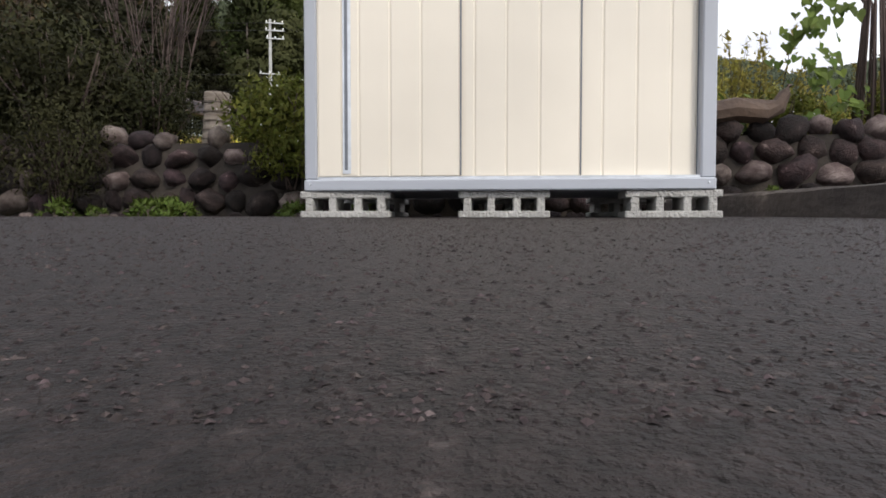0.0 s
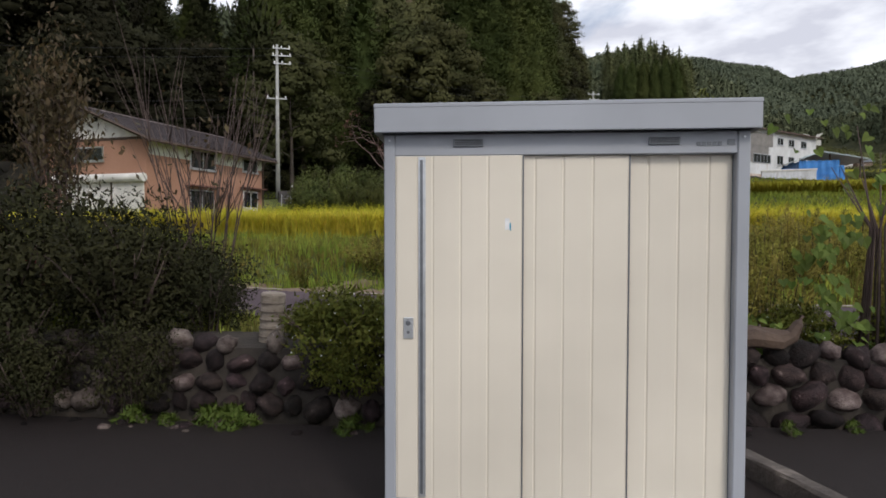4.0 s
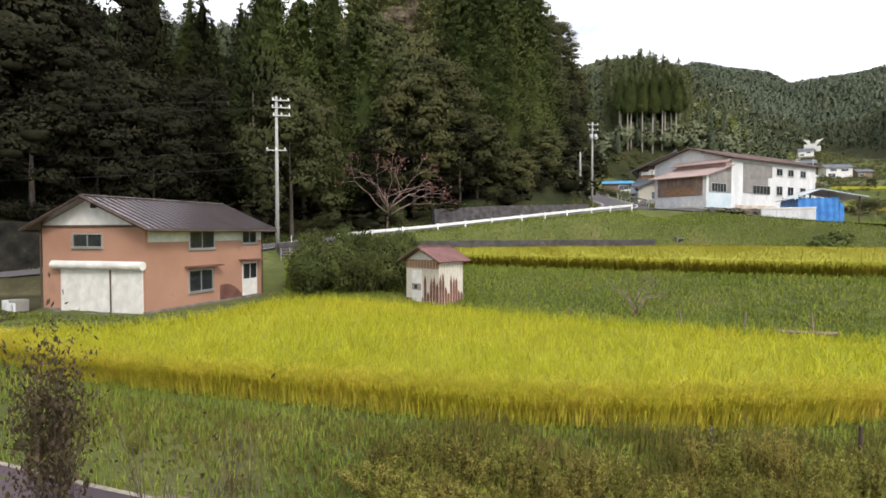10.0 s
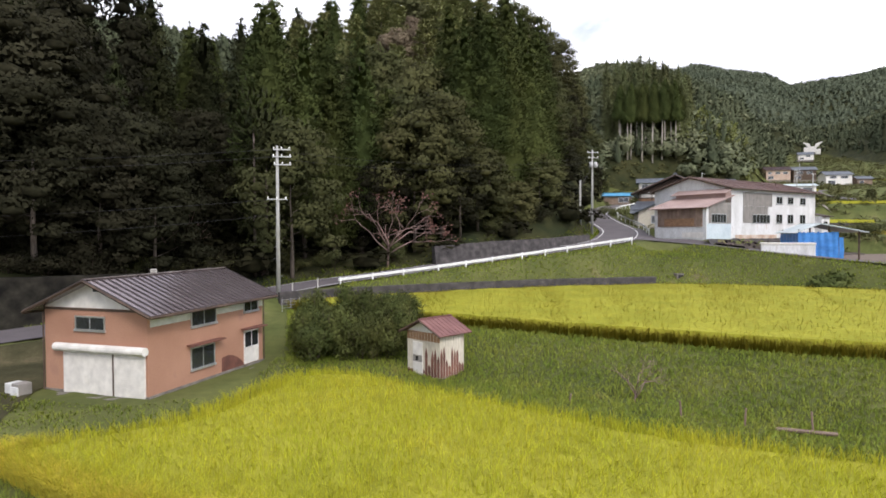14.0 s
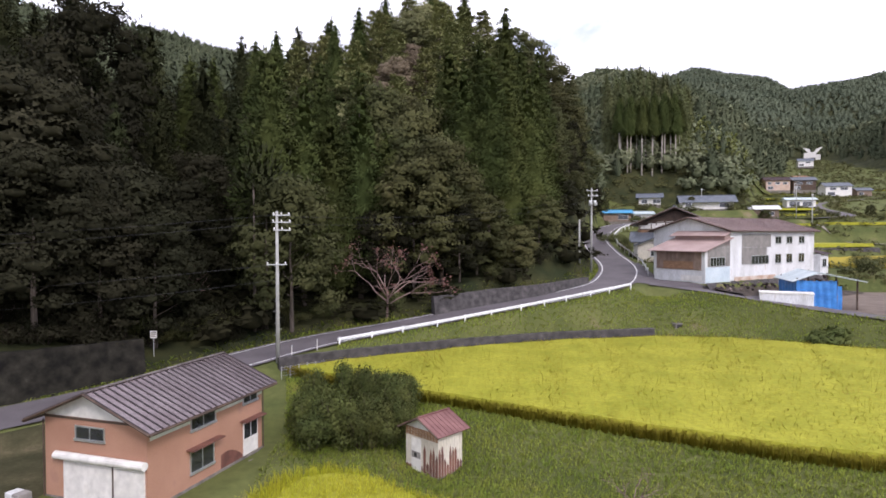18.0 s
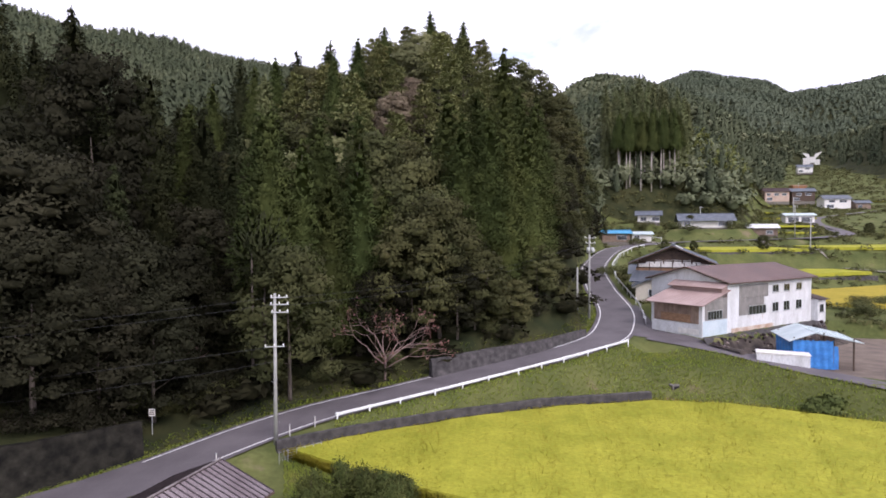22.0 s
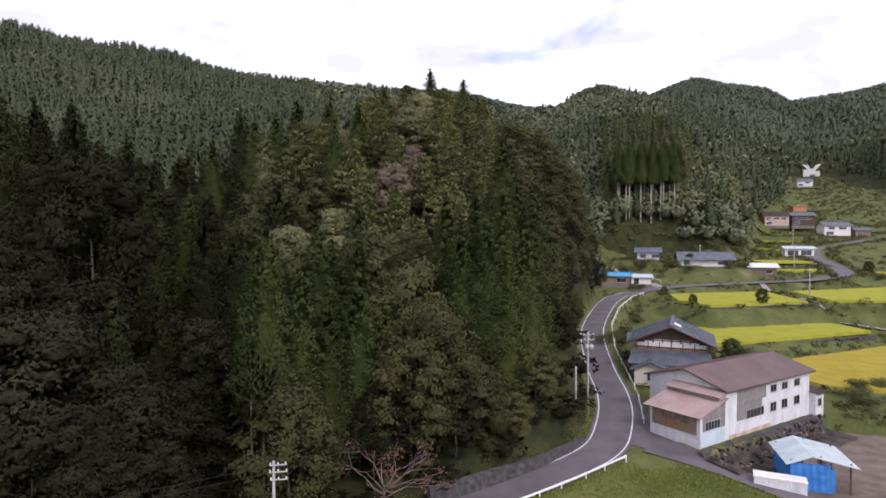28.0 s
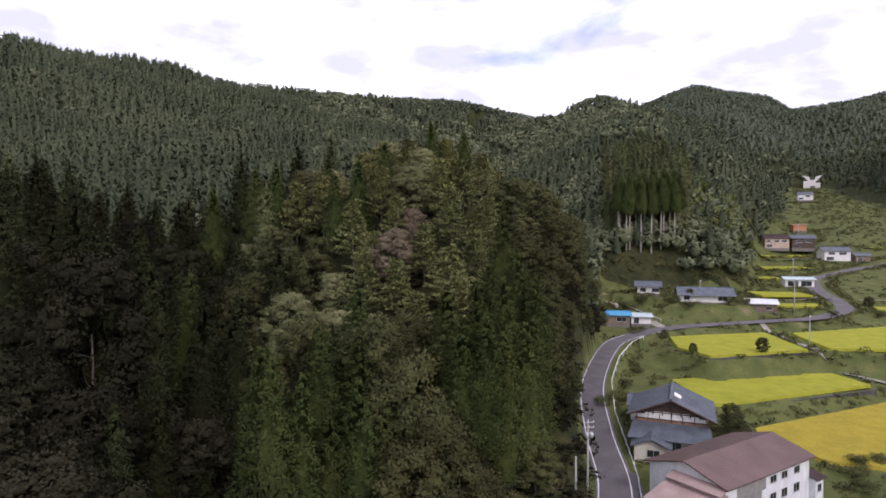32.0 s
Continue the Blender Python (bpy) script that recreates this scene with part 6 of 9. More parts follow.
    bay(0.5, L - 0.1, 1.9, 4.1, 16)
    window_unit(f, 0.9, L - 1.2, 1.95, 3.0, 0.07, 5, axis="y", sill=False)
    bx("blue_wall", M["pale_blue"], f, 0, 0.03, 0.1, L - 0.1, 0.0, 1.85, label="pale blue painted strip")
    bay(7.6, 14.2, 4.1, 5.75, 22)
    bay(7.6, 13.2, 2.0, 4.08, 18)
    window_unit(f, 9.6, 13.6, 1.95, 3.05, 0.09, 5, axis="y", sill=False)
    for y in (15.3, 18.1, 21.3):
        window_unit(f, y, y + 1.5, 4.5, 5.45, 0.0, 2, axis="y")
        window_unit(f, y, y + 1.5, 1.95, 3.15, 0.0, 2, axis="y")
    # rust wash
    bx("rust_wash", M["rust_wash"], f, 0, 0.02, 6.0, 15.5, -0.3, 0.5, label="rust-stained wall foot")
    # stone footing below the yard edge
    V, F = [], []
    rng = np.random.default_rng(9)
    for i, y in enumerate(np.linspace(-1.0, 27, 57)):
        for k, (ox, oz) in enumerate(((0.35, 0.02), (1.0, 0.0), (1.5, -1.0), (2.1, -2.7))):
            V.append((ox + rng.normal(0, 0.07), y, oz + rng.normal(0, 0.05)))
    for i in range(56):
        for k in range(3):
            F.append((4 * i + k, 4 * i + k + 1, 4 * i + 5 + k, 4 * i + 4 + k))
    foot = link_mesh("stone_footing", V, F, M["darkwall"], f, label="dark rubble footing wall")
    for i in range(150):
        y, t = rng.uniform(-1, 26.5), rng.uniform(0.02, 1)
        s = new("stone", STONES[i % 9])
        k = rng.uniform(0.2, 0.38)
        s.matrix_basis = pose(1.05 + 0.85 * t, y, -0.1 - 2.2 * t, 0, 0, rng.uniform(0, 360)) @ Matrix.Diagonal((k, k, k * 0.7, 1))
        s.parent = foot
    # small annex at the far end
    bx("annex", w, f, -1.8, 0.9, L + D, L + D + 2.2, -0.3, 3.0)
    slab("annex_roof", M["roof_brown"], f, (1.3, L + D - 0.1, 3.0), (1.3, L + D + 2.6, 3.0), (-2.0, L + D + 2.6, 3.7), (-2.0, L + D - 0.1, 3.7), 0.08)
    window_unit(f, L + D + 0.5, L + D + 1.6, 1.2, 2.3, 0.9, 2, axis="y")


M["roof_factory"] = paint("faded_brown_roof", (0.1, 0.058, 0.052), (0.145, 0.088, 0.077), 0.25, 0.5, 0, 0, 8, c=(0.17, 0.11, 0.095))
M["roof_pink"] = paint("faded_pink_roof", (0.31, 0.22, 0.2), (0.41, 0.3, 0.275), 0.4, 0.55, 0, 0, 8)
M["wood_grey"] = paint("weathered_boards", (0.17, 0.12, 0.09), (0.26, 0.19, 0.15), 1.2, 0.85, 0, 0.2, 18, vary=0.2)
M["pale_blue"] = paint("pale_blue_paint", (0.46, 0.55, 0.6), (0.56, 0.64, 0.68), 0.6, 0.7, 0, 0, 8)
M["rust_wash"] = paint("rust_wash", (0.4, 0.26, 0.18), (0.6, 0.52, 0.45), 0.6, 0.85, 0, 0, 6)
build_factory()


def rubble_bank():
    """The dark stony bank between the workshop and the lower yard, and the paved forecourt."""
    rng = np.random.default_rng(19)
    V, F, nx = [], [], 9
    m = pose(30.2, 70.8, 8.0, 0, 0, -56.3)
    for j, ly in enumerate(np.linspace(-1.5, 27, 50)):
        for i in range(nx):
            q = m @ Vector((1.6 + 4.2 * i / (nx - 1) + rng.normal(0, 0.1), ly, 0))
            V.append((q.x, q.y, max(lz(q.x, q.y), 5.72) + (0.26 if i < 8 else 0.02) + abs(rng.normal(0, 0.06))))
    F = [(j * nx + i, j * nx + i + 1, (j + 1) * nx + i + 1, (j + 1) * nx + i) for j in range(49) for i in range(nx - 1)]
    bank = link_mesh("rubble_bank", V, F, M["rubble"])
    tagged(bank, "dark earthy rubble bank below the workshop", "bank", "", "structure")
    for i in range(140):
        q = m @ Vector((rng.uniform(1.4, 3.6), rng.uniform(-1, 26.5), 0))
        s = new("stone", STONES[i % 9])
        k = rng.uniform(0.14, 0.3)
        s.matrix_basis = pose(q.x, q.y, max(lz(q.x, q.y), 5.72) + 0.3, 0, 0, rng.uniform(0, 360)) @ Matrix.Diagonal((k, k, k * 0.7, 1))
        s.parent = bank
    P = [(22.6, 72.4), (25.0, 70.4), (30.6, 68.6), (30.0, 70.4), (27.3, 74.6), (28.2, 80), (29.0, 90.5), (27.0, 90.5)]
    bm = bmesh.new()
    bm.faces.new([bm.verts.new((x, y, 0)) for x, y in P])
    bmesh.ops.triangulate(bm, faces=bm.faces[:])
    for k in range(3):
        bmesh.ops.subdivide_edges(bm, edges=bm.edges[:], cuts=1, use_grid_fill=True)
    for v in bm.verts:
        v.co.z = lz(v.co.x, v.co.y) + 0.07
    ob = part("forecourt", bm, M["road"])
    tagged(ob, "grey asphalt forecourt between the road and the workshop", "pavement", "", "structure")


M["rubble"] = paint("dark_rubble", (0.035, 0.029, 0.026), (0.085, 0.07, 0.06), 0.8, 0.95, 0, 0.9, 5, c=(0.13, 0.115, 0.07), spec=0.15)
rubble_bank()


def build_blue_shed():
    b = empty("blue_shed", pose(37.3, 64.6, 5.7, 0, 0, -14) @ Matrix.Scale(1.13, 4), "open timber shed wrapped in bright blue sheet with pale roof", "shed")
    W, D, H = 5.2, 5.4, 3.0
    for x in (0.1, 2.6, W - 0.1):
        for y in (0.1, D - 0.1):
            v, f = tube([(x, y, -0.2), (x, y, H + (0.5 if x == 2.6 else 0))], [0.08, 0.08], 6)
            link_mesh("post", v, f, M["wood_dark"], b)
    # sheet with folds
    rng = np.random.default_rng(12)
    def sheet(p0, p1, z1, n=26):
        V, F = [], []
        d = (Vector(p1) - Vector(p0))
        nrm = Vector((d.y, -d.x, 0)).normalized()
        for i in range(n + 1):
            for k in range(7):
                z = z1 * k / 6
                o = 0.05 * math.sin(i * 1.3 + k * 0.3) + rng.normal(0, 0.02)
                p = Vector(p0) + d * (i / n) + nrm * o
                V.append((p.x, p.y, z + (rng.normal(0, 0.04) if k == 6 else 0)))
        for i in range(n):
            for k in range(6):
                F.append((i * 7 + k, (i + 1) * 7 + k, (i + 1) * 7 + k + 1, i * 7 + k + 1))
        link_mesh("tarpaulin", V, F, M["blue_sheet"], b, True, "creased bright blue tarpaulin")
    sheet((0, 0, 0), (3.4, 0, 0), 2.75)
    sheet((0, D, 0), (0, 0, 0), 2.7)
    sheet((3.4, 0, 0), (3.9, 0.3, 0), 2.3, 6)
    for k in range(7):
        bx("plank", M["wood_grey"], b, 3.9, W + 0.05, D - 0.3, D - 0.25, 0.1 + 0.34 * k, 0.38 + 0.34 * k)
    v, f = tube([(3.7, 0.2, 0), (W - 0.1, D - 0.3, 2.6)], [0.05, 0.05], 5)
    link_mesh("brace", v, f, M["wood_dark"], b)
    q = [(-0.5, -0.5, 2.7), (-0.5, D + 0.4, 2.7), (1.7, D + 0.4, 3.55), (1.7, -0.5, 3.55)]
    r = slab("roof_plane", M["roof_pale"], b, *q, 0.06)
    q = [(W + 0.5, -0.5, 2.75), (W + 0.5, D + 0.4, 2.75), (1.7, D + 0.4, 3.58), (1.7, -0.5, 3.58)]
    r = slab("roof_plane", M["roof_pale"], b, *q, 0.06, "pale blue-grey sheet roof")
    battens(r, M["roof_pale"], q[0], q[1], q[2], q[3], 10, "seam", 0.02)
    t = empty("storage_container", pose(33.5, 64.9, 5.6, 0, 0, -25) @ Matrix.Diagonal((1, 1, 1.35, 1)), "long low weathered white container beside the blue shed", "container")
    bx("body", M["dirty_white"], t, 0, 4.9, -1.3, 0.4, 0.1, 1.45, 0.04)
    bx("lid", M["white"], t, -0.06, 4.96, -1.36, 0.46, 1.45, 1.58, 0.02)
    for k in range(9):
        bx("rib", M["dirty_white"], t, 0.25 + 0.55 * k, 0.32 + 0.55 * k, -1.33, -1.3, 0.12, 1.44)
    bx("skid", M["wood_dark"], t, 0.1, 4.8, -1.1, 0.2, -0.1, 0.1)
    for i, (x, y) in enumerate(((46.5, 62.2), (47.3, 61.8))):
        d = empty("oil_drum", pose(x, y, lz(x, y)), "blue steel drum standing by the shed", "drum", "drums by the shed")
        bm = bmesh.new()
        bmesh.ops.create_cone(bm, cap_ends=True, segments=16, radius1=0.3, radius2=0.3, depth=0.88, matrix=pose(0, 0, 0.44))
        part("body", bm, M["blue_sheet"], d)
        for z in (0.3, 0.6):
            v, f = tube([(0, 0, z - 0.015), (0, 0, z + 0.015)], [0.315, 0.315], 16)
            link_mesh("hoop", v, f, M["blue_sheet"], d)


build_blue_shed()


def hip_house(name, m, W, D, H, rise, roof, wall, label, gable=True, windows=(), eave=0.7, upper=None, band=None):
    """A country house: x to the right, y away; ridge along x."""
    h = empty(name, m, label, "house", "houses in the valley")
    bx("foundation", M["concrete"], h, 0, W, 0, D, -1.5, 0.25)
    bx("wall", wall, h, 0.05, W - 0.05, 0.05, D - 0.05, 0.2, H)
    if band:
        bx("wall_band", band, h, 0.02, W - 0.02, 0.02, D - 0.02, 0.25, H * 0.4)
    gable_prism("gable", wall, h, 0.05, W - 0.05, 0.05, D - 0.05, H, rise * 0.92, "x")
    e = H - 0.12
    for y0 in (-eave, D + eave):
        q = [(-eave, y0, e), (W + eave, y0, e), (W + eave, D / 2, H + rise), (-eave, D / 2, H + rise)]
        r = slab("roof_plane", roof, h, *q, 0.12)
        battens(r, roof, q[0], q[1], q[2], q[3], max(6, int(W * 1.4)), "seam", 0.03)
    bx("ridge_cap", roof, h, -eave, W + eave, D / 2 - 0.14, D / 2 + 0.14, H + rise - 0.02, H + rise + 0.14)
    for x0, x1, z0, z1, face in windows:
        if face == "f":
            window_unit(h, x0, x1, z0, z1, 0.05, 2)
        else:
            window_unit(h, x0, x1, z0, z1, W - 0.05, 2, axis="y")
    return h


def build_farmstead():
    """Grey-roofed farmhouse behind the factory: gable with white plaster panels over a lower hipped front."""
    h = empty("farmstead_house", pose(30.9, 98.6, 9.2, 0, 0, -22) @ Matrix.Scale(1.2, 4), "large two-storey farmhouse with grey roofs and white plaster gable", "house")
    W, D = 9.5, 12.0
    bx("foundation", M["concrete"], h, 0, W, 0, D, -0.8, 0.3)
    bx("wall", M["white"], h, 0.1, W - 0.1, 3.0, D, 0.3, 5.2)
    bx("timber_band", M["wood"], h, 0.0, W, 2.95, 3.1, 3.5, 4.4, label="brown timber band")
    gable_prism("gable", M["wood_dark"], h, -0.3, W + 0.3, 2.98, D, 5.0, 2.1)
    for k in range(6):
        x = 1.3 + 1.2 * k
        bx("plaster_panel", M["white"], h, x, x + 1.02, 2.9, 2.97, 4.5, 5.25 + (0.25 if 0 < k < 5 else 0))
    for x in np.linspace(0.2, W - 0.3, 7):
        bx("timber_post", M["wood_dark"], h, x, x + 0.12, 2.88, 2.99, 2.6, 5.2)
    bx("beam", M["wood_dark"], h, 0, W, 2.86, 2.99, 4.38, 4.52)
    bx("beam", M["wood_dark"], h, 0, W, 2.86, 2.99, 5.3, 5.45)
    e, hi = 5.15, 7.5
    for x0, xr in ((-1.0, W / 2), (W + 1.0, W / 2)):
        q = [(x0, 2.0, e - 0.1), (x0, D + 0.8, e - 0.1), (xr, D + 0.8, hi), (xr, 2.0, hi)]
        r = slab("roof_plane", M["tile_grey"], h, *q, 0.16)
        battens(r, M["tile_grey"], q[0], q[1], q[2], q[3], 22, "roof_batten", 0.035)
        v, f = tube([Vector(q[0]) + Vector((0, -0.05, -0.12)), Vector(q[3]) + Vector((0, -0.05, -0.12))], [0.12, 0.12], 4)
        link_mesh("barge_board", v, f, M["wood_dark"], h)
    bx("ridge_cap", M["tile_grey"], h, W / 2 - 0.2, W / 2 + 0.2, 1.9, D + 0.9, hi - 0.02, hi + 0.2)
    s = slab("solar_panel", M["white"], h, (6.0, 5.2, 7.02), (6.0, 7.0, 7.02), (5.1, 7.0, 7.46), (5.1, 5.2, 7.46), 0.08, "white rooftop water heater")
    # lower front wing with its own roofs
    bx("front_wing", M["cream_sheet"], h, 1.0, W - 1.4, 0, 3.0, 0.3, 3.0)
    q = [(-0.6, -0.9, 2.75), (W + 0.6, -0.9, 2.75), (W + 0.2, 3.0, 4.05), (-0.2, 3.0, 4.05)]
    r = slab("wing_roof", M["tile_grey"], h, *q, 0.13)
    battens(r, M["tile_grey"], q[0], q[1], q[2], q[3], 20, "roof_batten", 0.03)
    window_unit(h, 4.6, 6.2, 1.2, 2.4, 0, 2)
    window_unit(h, 1.5, 2.9, 1.2, 2.4, 0, 2)
    # porch gable
    g = bx("porch", M["cream_sheet"], h, 0.4, 4.6, -2.6, 0.1, 0.2, 2.4)
    gable_prism("porch_gable", M["cream_sheet"], h, 0.4, 4.6, -2.6, 0, 2.4, 0.85)
    for x0 in (-0.1, 5.1):
        q = [(x0, -3.1, 2.3), (x0, 1.2, 2.3), (2.5, 1.2, 3.4), (2.5, -3.1, 3.4)]
        r = slab("porch_roof", M["tile_grey"], h, *q, 0.12)
        battens(r, M["tile_grey"], q[0], q[1], q[2], q[3], 9, "roof_batten", 0.03)
    window_unit(h, 2.0, 3.6, 0.9, 1.9, -2.6, 2)
    # storehouse behind
    k = hip_house("storehouse", pose(36.0, 116.5, 9.4, 0, 0, -20), 6, 5, 3.2, 1.5, M["tile_grey"], M["white"], "small grey-roofed storehouse behind the farmhouse")


build_farmstead()

# houses further up the valley
hip_house("roadside_shed", pose(49.5, 190.5, 17.3, 0, 0, -8), 8.5, 6, 3.0, 0.9, M["roof_blue"] if "roof_blue" in M else M["blue_sheet"], M["wood_grey"], "low roadside building with a bright blue roof", windows=((4.5, 7.5, 0.9, 2.3, "f"),))
hip_house("roadside_annex", pose(58.4, 189.5, 17.4, 0, 0, -8), 6, 5, 2.6, 0.7, M["roof_pale"], M["white"], "pale annex beside the blue-roofed building", windows=((0.8, 2.4, 0.3, 2.2, "f"),))
hip_house("small_house", pose(70.5, 222, 23.9, 0, 0, -18), 7.6, 6, 2.9, 1.6, M["tile_grey"], M["white"], "small white house with a grey tiled roof on the slope", windows=((1, 3, 0.8, 2.2, "f"), (5, 7.5, 0.8, 2.2, "f")), eave=1.0)
hip_house("long_house", pose(82.5, 212, 21.9, 0, 0, -14), 16.5, 8.5, 2.7, 2.5, M["tile_grey"], M["white"], "long white farmhouse with a broad grey tiled roof", windows=((1, 3, 0.9, 2.6, "f"), (12, 15, 0.9, 2.4, "f")), eave=1.2)
hip_house("barn", pose(104.5, 209, 19.1, 0, 0, -16), 9, 6.5, 3.0, 1.2, M["dirty_white"], M["wood_grey"], "brown barn with a pale sheet roof", windows=((5.5, 7.5, 0.8, 2.0, "f"),))
hip_house("pink_house", pose(184.5, 351, 38.1, 0, 0, -10), 13, 9, 6.0, 2.2, M["roof_brown"], M["salmon_pale"] if "salmon_pale" in M else M["cream_sheet"], "two-storey beige house with a dark roof", windows=((1, 3, 3.6, 5, "f"), (5, 7.5, 3.6, 5, "f"), (1, 4, 0.8, 2.6, "f"), (9, 11.5, 3.6, 5, "f")))
hip_house("dark_house", pose(199.5, 350, 38.1, 0, 0, -12), 12, 8, 6.0, 2.0, M["tile_grey"], M["wood_dark"], "two-storey dark timber house with grey roof", windows=((1, 4, 0.8, 2.6, "f"), (2, 5, 3.6, 5, "f"), (7, 10, 3.6, 5, "f")))
hip_house("white_house", pose(194.5, 312, 32.4, 0, 0, -8), 12.5, 9, 5.4, 2.0, M["tile_grey"], M["white"], "white two-storey house with grey tiled roof above the road", windows=((1, 4.5, 0.6, 2.4, "f"), (2, 5, 3.4, 4.8, "f"), (7, 10.5, 3.4, 4.8, "f")))
hip_house("house_annex", pose(208.5, 309, 32.3, 0, 0, -8), 7, 6, 3.2, 1.4, M["tile_grey"], M["wood_grey"], "small timber annex with a grey roof beside the white house", windows=((1, 3, 0.6, 2.2, "f"),))
hip_house("greenhouse_shed", pose(140, 250, 24.2, 0, 0, -10), 11, 5, 3.4, 0.8, M["roof_pale"], M["white"], "open pale shed on posts below the road", windows=((1, 5, 0.5, 2.6, "f"), (6, 10, 0.5, 2.6, "f")))
hip_house("orange_shed", pose(243, 425, 49.0, 0, 0, -5), 9, 6, 4.0, 0.8, M["wood"], M["orange"] if "orange" in M else M["wood"], "small orange-brown shed in the fields")
hip_house("tall_house", pose(370, 640, 83, 0, 0, -20), 14, 10, 6, 3, M["tile_grey"], M["white"], "white house below the debris dam", windows=((1, 5, 1, 3, "f"), (7, 11, 3.6, 5.2, "f")))
hip_house("roofed_hut", pose(172, 232, 21.5, 0, 0, -4), 8, 6, 3, 1.2, M["roof_brown"], M["wood_grey"], "low dark hut at the roadside", windows=((2, 5, 0.8, 2.2, "f"),))


def build_dam():
    d = empty("debris_dam", pose(475, 790, 114, 0, 0, -28) @ Matrix.Diagonal((0.46, 0.8, 0.66, 1)), "white concrete debris dam with winged crest in the valley head", "dam")
    bm = bmesh.new()
    pts = [(-24, 16), (-8, 13), (-5, 7), (5, 7), (8, 13), (24, 16), (9, 4), (6, -6), (-6, -6), (-9, 4)]
    A, B = [bm.verts.new((x, 0, z)) for x, z in pts], [bm.verts.new((x, 3, z)) for x, z in pts]
    bm.faces.new(A), bm.faces.new(B[::-1])
    for i in range(len(pts)):
        bm.faces.new((A[i], B[i], B[(i + 1) % len(pts)], A[(i + 1) % len(pts)]))
    bmesh.ops.recalc_face_normals(bm, faces=bm.faces)
    part("wing_wall", bm, M["white"], d)
    bx("sill_wall", M["white"], d, -22, -6, -12, -9, -10, 4)
    bx("sill_wall", M["white"], d, 6, 18, -12, -9, -10, 0)
    bx("apron", M["concrete"], d, -6, 6, -12, 0, -10, -6)


build_dam()


# ---- poles, wires, guardrails, road furniture ----
def utility_pole(x, y, z, h, arms, label, turn=0, transformer=False):
    p = empty("utility_pole", pose(x, y, z, 0, 0, turn), label, "utility pole", "utility poles")
    v, f = tube([(0, 0, -0.5), (0, 0, h)], [0.17, 0.1], 12)
    link_mesh("shaft", v, f, M["pole"], p, True)
    for zz, l, o in arms:
        a = bx("cross_arm", M["galv"], p, -l * 0.35 + o, l * 0.65 + o, -0.16, -0.09, zz - 0.04, zz + 0.04)
        for k in range(3):
            xx = -l * 0.3 + o + l * 0.88 * k / 2
            v, f = tube([(xx, -0.125, zz + 0.03), (xx, -0.125, zz + 0.11), (xx, -0.125, zz + 0.2)], [0.03, 0.06, 0.04], 7)
            link_mesh("insulator", v, f, M["white_gloss"], a, True)
    for k in range(8):
        zz = 2.2 + k * 0.45
        v, f = tube([(-0.28 if k % 2 else 0, 0, zz), (0.0 if k % 2 else 0.28, 0, zz)], [0.012, 0.012], 4)
        link_mesh("step_bolt", v, f, M["galv"], p)
    if transformer:
        for dx in (-0.32, 0.32):
            v, f = tube([(dx, -0.3, h - 2.4), (dx, -0.3, h - 1.7)], [0.22, 0.22], 10)
            link_mesh("transformer", v, f, M["galv"], p, True)
    return p


utility_pole(-13.05, 46.6, 3.4, 12.2, ((11.9, 1.3, 0.15), (11.35, 1.4, 0.15), (10.75, 1.3, 0.2), (8.1, 1.5, -0.25)), "tall grey concrete utility pole with four cross arms", 12)
utility_pole(19.7, 82.2, 8.6, 11.4, ((11.0, 1.6, -0.2), (10.3, 1.4, -0.1), (9.2, 1.2, 0)), "grey concrete utility pole with transformers at the road bend", 10, True)
utility_pole(17.6, 80.0, 8.7, 7.0, (), "short leaning brace pole at the road bend", 0)
utility_pole(96.6, 160.5, 12.8, 11.5, ((11.1, 1.0, 0),), "slim utility pole at the paddy edge", 0)
utility_pole(118, 205, 19.2, 10.5, ((10.1, 1.4, 0), (9.5, 1.2, 0)), "utility pole beside the valley road", 0)
utility_pole(90, 214, 19.6, 10, ((9.6, 1.2, 0),), "utility pole in front of the long farmhouse", 0)
utility_pole(150, 262, 25.5, 10, ((9.6, 1.2, 0),), "utility pole in the upper fields", 0)
utility_pole(168, 345, 36, 11, ((10.6, 1.2, 0),), "far utility pole below the woods", 0)
utility_pole(232, 400, 42, 11, ((10.6, 1.2, 0),), "far utility pole in the fields", 0)


def wire(name, a, b, sag, r, label):
    pts = []
    for k in range(19):
        t = k / 18
        p = Vector(a).lerp(Vector(b), t)
        p.z -= sag * 4 * t * (1 - t)
        pts.append(p)
    v, f = tube(pts, [r] * 19, 4)
    ob = link_mesh(name, v, f, M["black"])
    tagged(ob, label, "cable", "overhead cables")


for dz, sg in ((11.9, 0.9), (11.35, 1.0), (8.1, 0.8), (6.9, 1.0)):
    wire("power_cable", (-13.2, 46.5, 3.4 + dz), (-62, 30, 1.5 + dz), sg, 0.012, "thin black overhead cable leaving the tall pole")
for dz in (11.7, 11.1):
    wire("power_cable", (-12.8, 46.7, 3.5 + dz), (19.6, 82, 8.3 + dz - 1), 1.1, 0.009, "thin black overhead cable between two poles")
wire("power_cable", (19.7, 82.2, 19.3), (40, 150, 25), 1.0, 0.012, "thin black overhead cable along the road")
wire("guy_wire", (19.6, 82.1, 17.5), (13.6, 78.0, 9.2), 0.0, 0.03, "stay wire of the bend pole")


